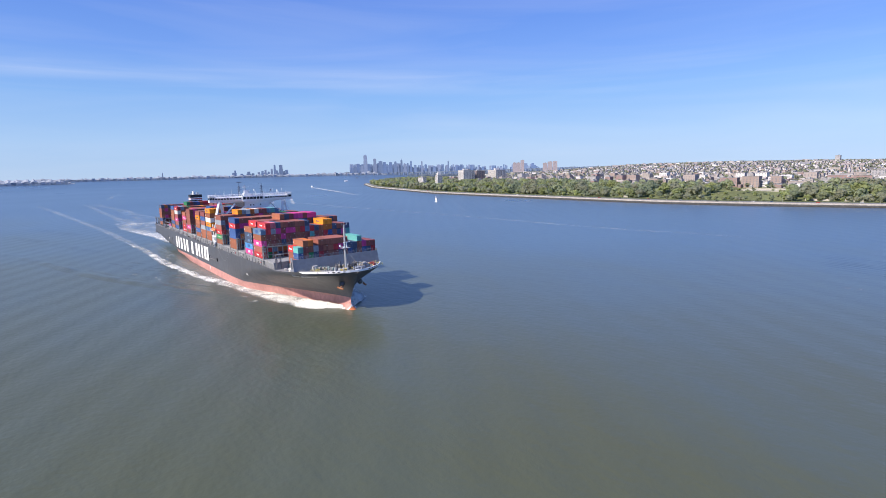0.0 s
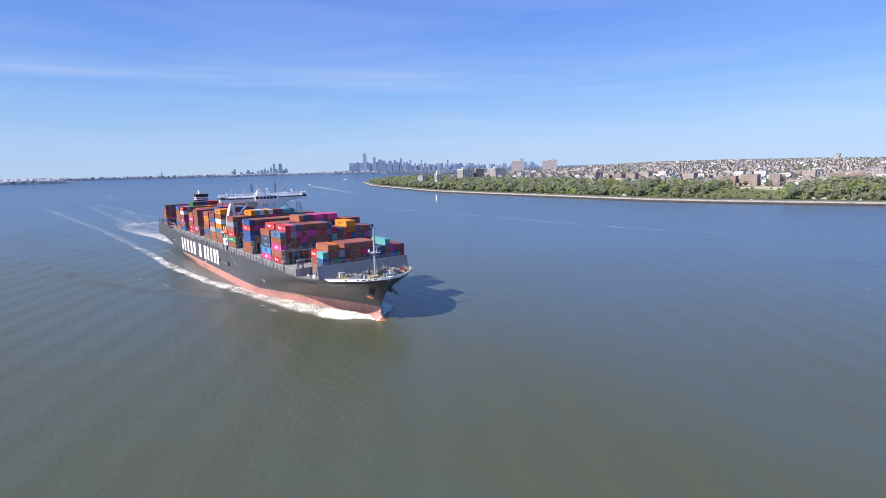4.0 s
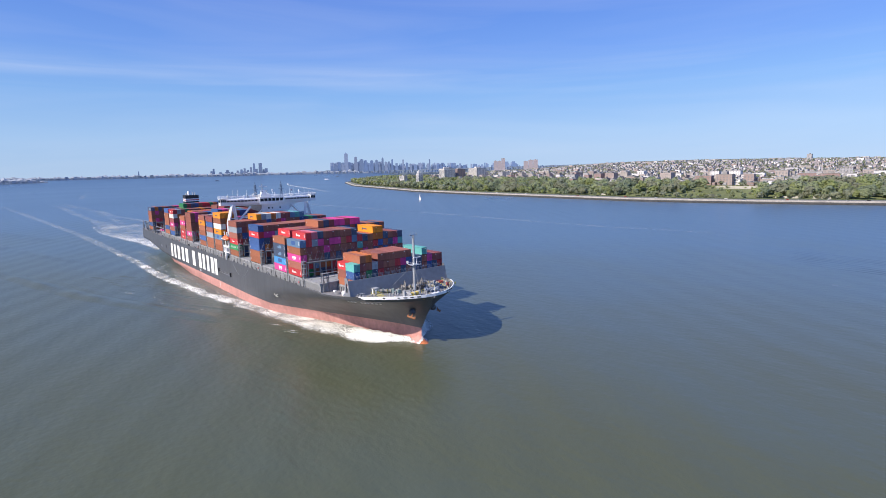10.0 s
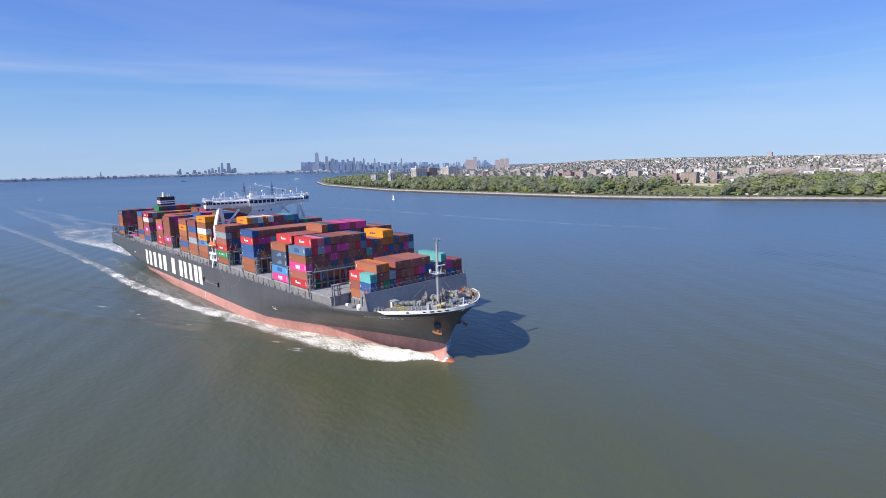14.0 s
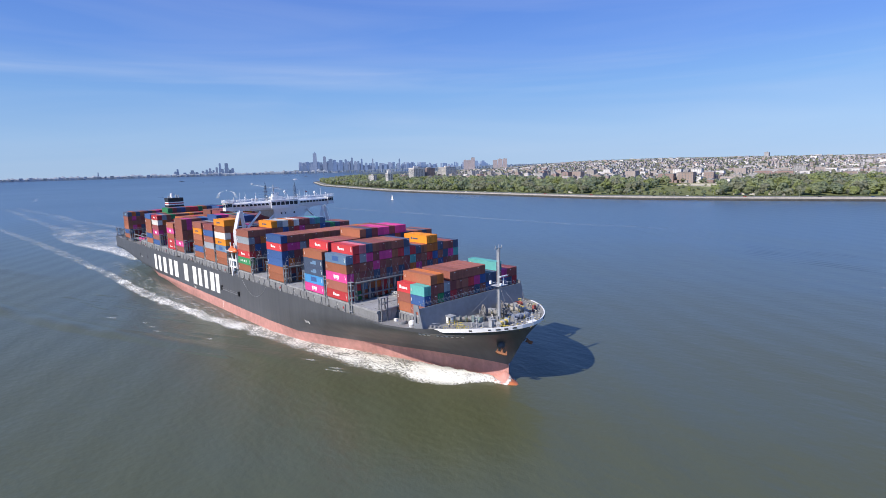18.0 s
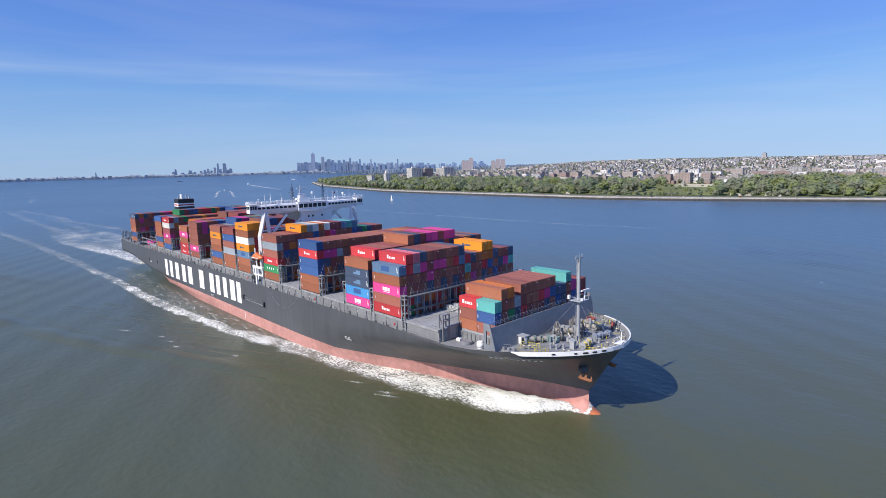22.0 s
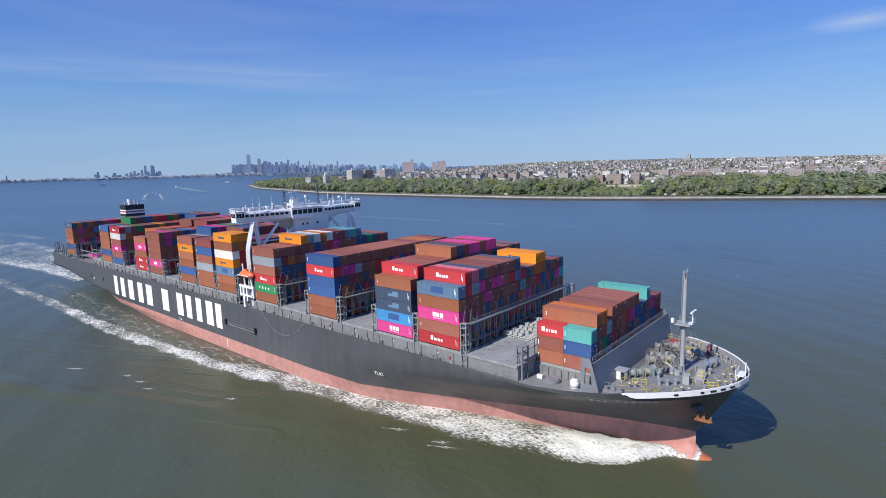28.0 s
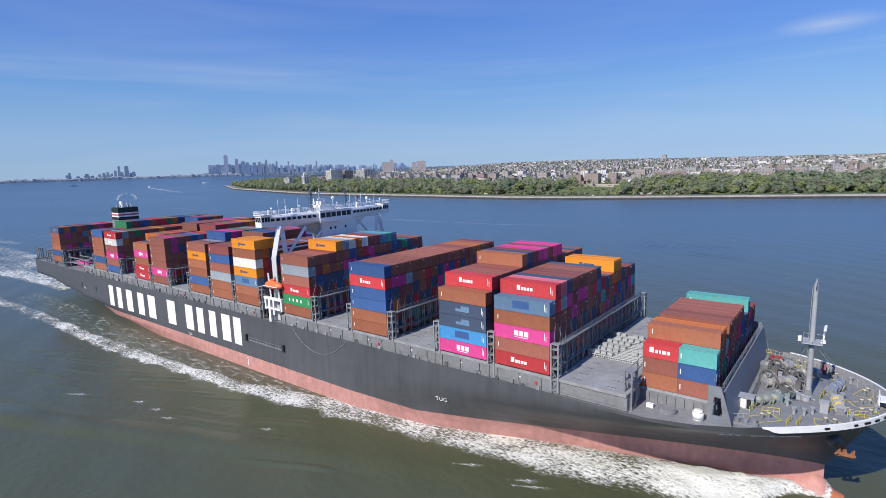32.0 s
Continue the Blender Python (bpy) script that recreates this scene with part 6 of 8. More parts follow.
    part("bow_post", Shape().tube((50.6, 0, 18.8), (50.6, 0, 21.9), 0.11, 8), M_WHITE, ship, "white jackstaff at the bow")
    part("bow_seat", Shape().box(49.0, 50.4, -0.5, 2.6, 19.0, 19.15).tube((49.0, -0.5, 17.5), (49.0, -0.5, 20.1), 0.08, 6).tube((49.0, 2.6, 17.5), (49.0, 2.6, 20.1), 0.08, 6).tube((49.0, -0.5, 20.1), (49.0, 2.6, 20.1), 0.07, 6).tube((49.0, 1.0, 17.5), (49.0, 1.0, 20.1), 0.07, 6), M_WHITE, ship)
    # fairleads through the bulwark, anchors, name in bars
    for x, fl in ((42.4, 0.28), (45.9, 0.22), (47.3, 0.5), (48.5, 0.4), (49.6, 0.45)):
        for s in (-1, 1):
            z = top_z(x) - 0.42
            y = half_breadth(x, top_z(x))
            bend = math.atan2(half_breadth(x - 0.4, top_z(x)) - half_breadth(x + 0.4, top_z(x)), 0.8)
            part("fairlead", Shape().box(-fl, fl, -0.1, 0.1, -0.17, 0.17).tube((-fl, -0.1, 0), (-fl, 0.1, 0), 0.17, 8).tube((fl, -0.1, 0), (fl, 0.1, 0), 0.17, 8), M_FUNNEL, ship, at=(x + 0.1, s * (y + 0.06), z)).rotation_euler = (0, 0, -s * bend)
    for s in (-1, 1):
        part("anchor_bolster", Shape().ball((43.4, s * 4.5, 12.2), 1.15, 1.25, 1.15, 16), M_BLACK, ship, "black steel bolster housing the anchor", smooth=True)
        an = Shape()
        an.box(-1.55, 1.55, -0.42, 0.42, -0.8, 0.0).box(-0.3, 0.3, -0.25, 0.25, -0.1, 1.6)
        for q in (-1, 1):
            an.grid([[(q * (1.15 + 0.5 * h), 0.42 * k - 0.5 * h, -0.15 + 0.95 * h) for k in (-1, 1)] + [(q * (1.75 - 0.1 * h), 0.42 * k - 0.5 * h, -0.15 + 0.75 * h) for k in (1, -1)] for h in (0, 0.5, 1)], close=True)
            an.box(min(q * 1.5, q * 1.95), max(q * 1.5, q * 1.95), -0.5, 0.5, -0.6, -0.1)
        a = part("anchor", an, M_RUST, ship, "rust-orange stockless anchor hanging at its bolster", at=(45.0, s * 6.1, 11.0))
        a.rotation_euler = (radians(s * 40), radians(-s * 16), -s * radians(38))
        a.scale = (0.8, 0.8, 0.8)


M_BRK = mat("breakwater_grey_paint", (0.185, 0.203, 0.23), 0.55, scale=0.3, vary=0.15)
M_CHAIN = mat("dusty_pale_chain", (0.30, 0.29, 0.27), 0.75, scale=3, vary=0.3)
M_YROPE = mat("yellow_mooring_rope", (0.55, 0.43, 0.14), 0.9, scale=5, vary=0.2)
M_BLUEG = mat("blue_grey_cover", (0.19, 0.23, 0.31), 0.7, scale=1, vary=0.2)
M_REDR = mat("red_rope", (0.36, 0.09, 0.08), 0.8, scale=4, vary=0.2)
M_IRON = mat("dark_greasy_iron", (0.13, 0.13, 0.135), 0.5, scale=2, vary=0.4)
M_CHAINW = mat("whitewashed_chain", (0.52, 0.50, 0.46), 0.75, scale=3, vary=0.4)
M_CREAM = mat("cream_cap_paint", (0.66, 0.58, 0.38), 0.6, scale=2, vary=0.1)
build_foredeck()

# ---- bridge, funnel and lifeboat ----


# mottled tan for the plate under the bridge wing
M_TAN = mat("gusset_tan", (0.42, 0.36, 0.28), 0.6, scale=0.8, vary=0.2)
M_SIGNAL = mat("blue_grey_mast_paint", (0.10, 0.14, 0.20), 0.5, scale=2, vary=0.2)


def build_bridge():
    h = part("deckhouse", Shape().box(-93.2, -88.4, -5.0, 9.6, 17.4, 44.9), M_WHITE, ship, "white accommodation tower between the stacks")
    for y in (-1.5, 0.4, 4.7):
        part("window", Shape().box(-88.42, -88.34, y - 0.35, y + 0.35, 41.9, 42.7), M_GLASS, h)

    def sweep(y):
        """The wings are swept slightly aft."""
        return -1.9 * max(0.0, (abs(y) - 7) / 16)
    # wide navigation bridge
    b = Shape()
    prof = [(-87.9, 45.0), (-87.6, 46.0), (-87.4, 47.4), (-87.7, 47.9), (-92.6, 47.9), (-92.6, 44.9)]
    cuts = (-22.9, -15, -7, 7, 15, 22.9)
    b.grid([[(x + (sweep(y) if x > -90 else -1.0), y, z) for x, z in prof] for y in cuts], close=True)
    b.face([(x + (sweep(-22.9) if x > -90 else -1.0), -22.9, z) for x, z in prof])
    b.face([(x + (sweep(22.9) if x > -90 else -1.0), 22.9, z) for x, z in reversed(prof)])
    # brackets deepening towards the house
    for s in (-1, 1):
        near = 5.0 if s < 0 else 9.6
        pts = [(s * near, 45.0), (s * 22.9, 45.0), (s * 22.9, 44.5), (s * 15.0, 44.3), (s * (near + 3), 43.0), (s * near, 40.6)]
        b.grid([[(x, y, z) for y, z in pts] for x in (-89.6, -92.5)], close=True)
        b.face([(-89.6, y, z) for y, z in pts])
    gus = [(-14.0, 44.2), (-5.2, 44.2), (-5.2, 40.4), (-9.8, 41.9)]
    gp = Shape().grid([[(x, y, z) for y, z in gus] for x in (-89.3, -89.1)], close=True)
    gp.face([(-89.1, y, z) for y, z in gus])
    part("gusset", gp, M_TAN, h, "tan-grey gusset plate under the bridge wing")
    part("wing_brace", Shape().beam((-88.7, -4.9, 41.9), (-88.7, -8.6, 38.6), 0.6), M_WHITE, h)
    part("bridge", b, M_WHITE, h, "full-width white navigation bridge")
    for k in range(9):
        for s in (-1, 1):
            y = s * (8.2 + k * 1.72)
            x = -87.5 + sweep(y)
            part("bridge_window", Shape().box(x - 0.06, x + 0.1, y - 0.62, y + 0.62, 46.35, 47.15), M_GLASS, h)
    part("wheelhouse", Shape().box(-92.4, -87.0, -6.6, 6.4, 45.0, 48.1).box(-92.6, -86.8, -6.8, 6.6, 48.1, 48.25).box(-91.6, -88.2, -5.4, -0.6, 48.25, 49.8).box(-91, -88.8, -4.6, -2.6, 49.8, 51.0), M_WHITE, h, "white wheelhouse with monkey island")
    for k in range(6):
        y = -5.4 + k * 2.1
        part("bridge_window", Shape().box(-87.02, -86.94, y - 0.85, y + 0.85, 46.0, 47.5), M_GLASS, h)
    part("wing_rail_band", Shape().box(-86.95, -86.75, -6.6, 2.0, 44.5, 45.4), M_WHITE, h)
    for s in (-1, 1):
        c = part("wing_cab", Shape().box(-92.0, -89.0, min(s * 22.9, s * 25.9), max(s * 22.9, s * 25.9), 44.9, 48.2).box(-92.3, -88.7, min(s * 22.7, s * 26.2), max(s * 22.7, s * 26.2), 48.2, 48.45), M_WHITE, h, "glazed white bridge wing cab")
        for y in (23.5, 24.4, 25.3):
            part("cab_window", Shape().box(-89.02, -88.95, s * y - 0.38, s * y + 0.38, 46.4, 47.7), M_GLASS, h)
        for x in (-89.6, -90.5, -91.4):
            part("cab_window", Shape().box(x - 0.36, x + 0.36, min(s * 25.9, s * 25.96), max(s * 25.9, s * 25.96), 46.4, 47.7), M_GLASS, h)
        # supports under the wing
        for p, q, w in (((s * 20.4, 44.8), (s * 22.8, 35.8), 1.3), ((s * 22.8, 36.1), (s * 22.8, 17.4), 1.25), ((s * 19.6, 44.6), (s * 18.5, 35.0), 1.2), ((s * 18.5, 35.2), (s * 18.5, 17.4), 1.15),
                        ((s * 11.0, 43.6), (s * 18.2, 35.8), 0.8), ((s * 8.0, 38.0), (s * 22.6, 38.0), 0.35)):
            part("wing_support", Shape().beam((-88.8, p[0], p[1]), (-88.8, q[0], q[1]), w), M_WHITE, h, "white steel leg carrying the bridge wing")
    r = Shape()
    for z in (48.35, 48.75, 49.15):
        for x in (-88.6, -92.8):
            r.tube((x, -25.4, z), (x, 25.4, z), 0.06, 5)
    for k in range(45):
        for x in (-88.6, -92.8):
            r.tube((x, -25.4 + k * 1.1545, 47.9), (x, -25.4 + k * 1.1545, 49.15), 0.07, 5)
    for s in (-1, 1):
        for z in (48.9, 49.4):
            r.tube((-92.2, s * 26.1, z), (-88.8, s * 26.1, z), 0.06, 5).tube((-88.8, s * 22.8, z), (-88.8, s * 26.1, z), 0.06, 5).tube((-92.2, s * 22.8, z), (-92.2, s * 26.1, z), 0.06, 5)
        for x, y in ((-92.2, 26.1), (-90.5, 26.1), (-88.8, 26.1), (-88.8, 24.5), (-88.8, 22.8), (-92.2, 24.5)):
            r.tube((x, s * y, 48.4), (x, s * y, 49.4), 0.06, 5)
    part("railing", r, M_WHITE, h)
    part("radar_mast", Shape().tube((-90.5, -3.6, 49.2), (-90.5, -3.6, 55.0), 0.3, 8, 0.2), M_GREYLT, h, "grey radar mast")
    for yy in (-7.5, 6.5):
        lat = Shape()
        for sx in (-1, 1):
            for sy in (-1, 1):
                lat.beam((-90 + sx * 0.5, yy + sy * 0.55, 48.2), (-90 + sx * 0.22, yy + sy * 0.25, 54.6), 0.11)
        for k in range(5):
            z, w = 49.2 + k * 1.3, 0.5 - 0.05 * k
            for sy in (-1, 1):
                lat.beam((-90 - w, yy + sy * w, z), (-90 + w, yy + sy * w, z), 0.09).beam((-90 + w, yy - w, z), (-90 + w, yy + w, z), 0.09)
                lat.beam((-90 + 0.9 * w, yy + sy * w, z), (-90 + 0.8 * w, yy - sy * w * 0.9, z + 1.4), 0.08)
        lat.beam((-90, yy - 1.5, 52.2), (-90, yy + 1.5, 52.2), 0.1).beam((-90, yy - 1.0, 53.6), (-90, yy + 1.0, 53.6), 0.1).tube((-90, yy, 54.6), (-90, yy, 56.4), 0.06, 5)
        part("signal_mast", lat, M_SIGNAL, h, "dark blue-grey lattice signal mast")
    part("radar_scanner", Shape().box(-90.4, -90.1, -5.2, -1.0, 53.4, 53.8), M_WHITE, h, "white radar scanner bar")
    part("radar_scanner", Shape().box(-90.4, -90.1, -4.6, -2.0, 51.4, 51.7), M_WHITE, h)
    for y, z in ((16.8, 50.6), (1.8, 51.6), (-1.5, 51.2)):
        part("radome", Shape().ball((-90.5, y, z), 0.55, 0.55, 0.62, 12).tube((-90.5, y, 48.2), (-90.5, y, z), 0.1, 6), M_WHITE, h, "white satellite dome", smooth=True)
    for y in (-19, -16.5, -12.0, 9.0, 11.5, 14, 20):
        part("antenna", Shape().tube((-90.5, y, 48.1), (-90.5, y, 52.4), 0.06, 5), M_WHITE, h)
    rng = random.Random(9)
    for k in range(16):
        y, x, hh = rng.uniform(-22, 22), rng.uniform(-92.3, -90), rng.uniform(0.5, 1.5)
        part("roof_box", Shape().box(x - 0.35, x + 0.35, y - 0.4, y + 0.4, 48.1, 48.1 + hh), rng.choice((M_WHITE, M_WHITE, M_GREYLT)), h)
    for k in range(10):
        y = -22 + k * 4.9
        part("searchlight", Shape().tube((-89.6, y, 48.1), (-89.6, y, 49.9), 0.07, 6).ball((-89.5, y, 50.1), 0.28, 0.28, 0.28, 8), M_WHITE, h)
    part("flag", Shape().tube((-90.5, 12.2, 48.1), (-90.5, 12.2, 51.6), 0.05, 5).box(-90.56, -90.5, 12.2, 12.9, 50.9, 51.5), M_REDR, h, "small red flag")


build_bridge()


def build_funnel():
    f = part("funnel", Shape().box(-251.2, -242.8, -4.8, 4.8, 17.4, 39.2), M_LASH, ship, "funnel casing with black, white and red bands")
    for z0, z1, m_ in ((39.2, 40.6, M_FUNNEL), (40.6, 41.3, M_WHITE), (41.3, 42.0, M_REDST), (42.0, 42.7, M_WHITE), (42.7, 45.2, M_FUNNEL)):
        part("band", Shape().box(-251.0, -243.0, -4.7, 4.7, z0, z1), m_, f)
    for x, y, r, z in ((-246, -1.4, 1.0, 47.8), (-244.5, 2.4, 0.4, 46.6), (-247.5, 1.8, 0.45, 46.8), (-248.5, -2.8, 0.4, 46.2), (-243.5, -3.2, 0.3, 46.0)):
        part("exhaust_pipe", Shape().tube((x, y, 45.1), (x - 0.4, y, z + 0.4), r, 12), M_WHITE if r > 0.8 else M_GREYLT, f, "pale exhaust uptake")
    # after deck: mooring frames and rails
    fr = Shape()
    for x in (-1.6, 1.6):
        for y in (-0.9, 0.9):
            fr.box(x - 0.16, x + 0.16, y - 0.16, y + 0.16, 0, 6.2)
    for z in (3.0, 6.0):
        fr.box(-2.0, 2.0, -1.2, 1.2, z, z + 0.2)
    fr.beam((-1.6, -0.9, 0.2), (1.6, -0.9, 3.0), 0.14).beam((1.6, -0.9, 3.1), (-1.6, -0.9, 6.0), 0.14)
    for k in range(5):
        fr.tube((-2.0 + k, -1.2, 6.2), (-2.0 + k, -1.2, 7.2), 0.05, 5)
    fr.tube((-2.0, -1.2, 7.2), (2.0, -1.2, 7.2), 0.06, 5)
    fm = fr.mesh("stern_frame", M_LASH)
    for s in (-1, 1):
        for x in (-282.5, -289.5, -304.5):
            part("stern_frame", fm, None, ship, "dark steel frame on the stern deck", at=(x, s * 22.6, 17.3))
    part("stern_rail", Shape().tube((-308.2, -23, 18.6), (-308.2, 23, 18.6), 0.06, 5).tube((-308.2, -23, 18.1), (-308.2, 23, 18.1), 0.05, 5), M_LASH, ship)
    for x in (-231.5, -238.0, -255.0):
        for y in (-23.6, -19.0, 19.0, 23.6):
            part("stanchion", Shape().box(x - 0.2, x + 0.2, y - 0.2, y + 0.2, 17.3, 24.6), M_LASH, ship)
    part("deck_gantry", Shape().box(-256, -231, -24, -23.4, 22.6, 22.9).box(-256, -231, -19.4, -18.8, 22.6, 22.9).box(-256, -231, -24, -18.8, 20.0, 20.15), M_LASH, ship, "dark steel gallery beside the funnel")


build_funnel()


def build_lifeboat():
    d = part("davit", Shape().box(-91.6, -83.0, -25.5, -24.7, 24.0, 24.7), M_WHITE, ship, "white lifeboat davit frame")
    for q in ((-91.4, -90.7, -25.4, -24.8, 21.0, 23.99), (-83.8, -83.1, -25.4, -24.8, 21.0, 23.99), (-89.6, -88.6, -25.45, -24.65, 17.4, 23.99), (-87.4, -86.7, -25.45, -24.65, 19.6, 23.99), (-91.0, -84.0, -25.48, -24.72, 21.2, 21.7)):
        part("davit_post", Shape().box(*q), M_WHITE, d)
    for x in (-84.5, -88.5):
        part("davit_arm", Shape().beam((x, -25, 24.5), (x, -25.4, 31.8), 0.4), M_WHITE, d)
    lb = Shape()
    rows = []
    for i in range(11):
        u = i / 10 * 2 - 1
        w = max(1 - abs(u) ** 2.6, 0.02) ** 0.6
        rows.append([(-85.9 + u * 3.9, -25.6 + 1.35 * w * math.cos(a), 28.5 + (0.95 if math.sin(a) < 0 else 1.35) * w * math.sin(a)) for a in [math.tau * j / 14 for j in range(14)]])
    lb.grid(rows, close=True)
    b = part("lifeboat", lb, M_ORANGE, ship, "enclosed orange lifeboat hung in davits", smooth=True)
    part("cabin", Shape().box(-87.0, -85.2, -26.0, -25.2, 29.6, 30.3), M_ORANGE, b)
    part("keel_band", Shape().box(-89.2, -82.6, -26.98, -26.9, 28.35, 28.6), M_WHITE, b)


build_lifeboat()

# ---- markings on the hull ----


def build_marks():
    y = -BEAM - 0.05
    # strokes of the owner's mark, as plain bars
    for x0, x1 in ((-207.4, -203.0), (-199.2, -194.6), (-190.0, -184.4), (-179.4, -174.0), (-170.2, -164.2), (-154.4, -148.4), (-140.8, -135.6), (-132.8, -128.4), (-124.6, -120.4), (-116.8, -111.8), (-109.8, -105.6)):
        lift = 0.9 * smooth01((x0 + 208) / 100)
        part("painted_bar", Shape().box(x0, x1, y, y + 0.1, 6.0 + lift, 14.8 + lift), M_MARK, ship, "large white painted bar on the hull")
        part("painted_bar", Shape().box(x0, x1, -y - 0.1, -y, 6.0 + lift, 14.8 + lift), M_MARK, ship)
    # ship's name at the bow as small bars
    for k in range(10):
        if k == 3:
            continue
        x = 28.5 + k * 1.09
        z = 16.05 - 0.03 * k
        b = half_breadth(x + 0.35, z)
        slope = half_breadth(x + 0.85, z) - half_breadth(x - 0.15, z)
        flare = (half_breadth(x + 0.35, z + 0.4) - half_breadth(x + 0.35, z - 0.4)) / 0.8
        o = part("name_bar", Shape().box(-0.34, 0.34, -0.06, 0.06, -0.55, 0.55), M_MARK, ship, at=(x + 0.35, -b - 0.04, z))
        o.rotation_euler = (math.atan(flare), 0, math.atan(-slope))

    def letters(txt, x, z, size, proud=0.16):
        c = bpy.data.curves.new("hull_text", "FONT")
        c.body, c.size, c.extrude = txt, size, 0.02
        c.materials.append(M_MARK)
        o = new("hull_text", c)
        dg = bpy.context.evaluated_depsgraph_get()
        me = bpy.data.meshes.new_from_object(o.evaluated_get(dg))
        bpy.data.objects.remove(o)
        t = part("hull_text", me, None, ship, "white stencilled hull lettering")
        b = half_breadth(x, z)
        dx = half_breadth(x + 1, z) - half_breadth(x - 1, z)
        dz = half_breadth(x, z + 0.7) - half_breadth(x, z - 0.7)
        t.location = (x, -b - proud, z)
        t.rotation_euler = (radians(90) + math.atan(dz / 1.4) * 1.0, 0, math.atan(-dx / 2))
    letters("TUG", -27.8, 9.0, 1.5, 0.2)
    letters("TUG", -139.8, 4.7, 1.3)
    letters("TUG", -236.0, 10.0, 1.3)
    for x, z0 in ((-103.0, 1.2),):
        for k in range(4):
            b = half_breadth(x, z0 + k * 0.7 + 0.2)
            part("draught_mark", Shape().box(x - 0.25, x + 0.25, -b - 0.07, -b + 0.05, z0 + k * 0.7, z0 + k * 0.7 + 0.35), M_MARK, ship)
    # stowed gangway along the side
    g = part("gangway", Shape().box(-101.0, -84.0, -25.85, -25.35, 9.6, 9.8).box(-101.0, -84.0, -25.85, -25.78, 10.6, 10.7), M_LASH, ship, "stowed grey accommodation ladder on the hull")
    for k in range(12):
        part("baluster", Shape().box(-101 + k * 1.54, -100.9 + k * 1.54, -25.85, -25.78, 9.8, 10.6), M_LASH, g)
    for x in (-102.4, -83.6):
        part("bracket", Shape().box(x - 0.45, x + 0.45, -25.9, -25.3, 9.3, 11.2), M_FUNNEL, g)
    hp = [(-79 + 22.4 * k / 16, -25.55, 17.3 - 5.4 * (1 - (2 * k / 16 - 1) ** 2)) for k in range(17)]
    part("hanging_line", Shape().path(hp, 0.035, 5), M_GREYLT, ship, "slack grey line hanging over the side")
    for x in (-222.0, -238.5):
        part("hull_port", Shape().box(x - 0.5, x + 0.5, -25.38, -25.2, 10.2, 12.2), M_FUNNEL, ship)
    # gunwale rails, bay by bay
    rr = Shape()
    for z in (0.5, 1.0):
        rr.tube((0, 0, z), (13.6, 0, z), 0.02, 4)
    for k in range(6):
        rr.tube((k * 2.72, 0, 0), (k * 2.72, 0, 1.0), 0.026, 4)
    rm = rr.mesh("gunwale_rail", M_DECK)
    x = -300.0
    while x < 16:
        for s in (-1, 1):
            b = half_breadth(x + 7, 17.5) - 0.12
            part("gunwale_rail", rm, None, ship, at=(x, s * b, 17.5))
        x += 13.8


build_marks()
# ---- foam, wakes and small craft ----


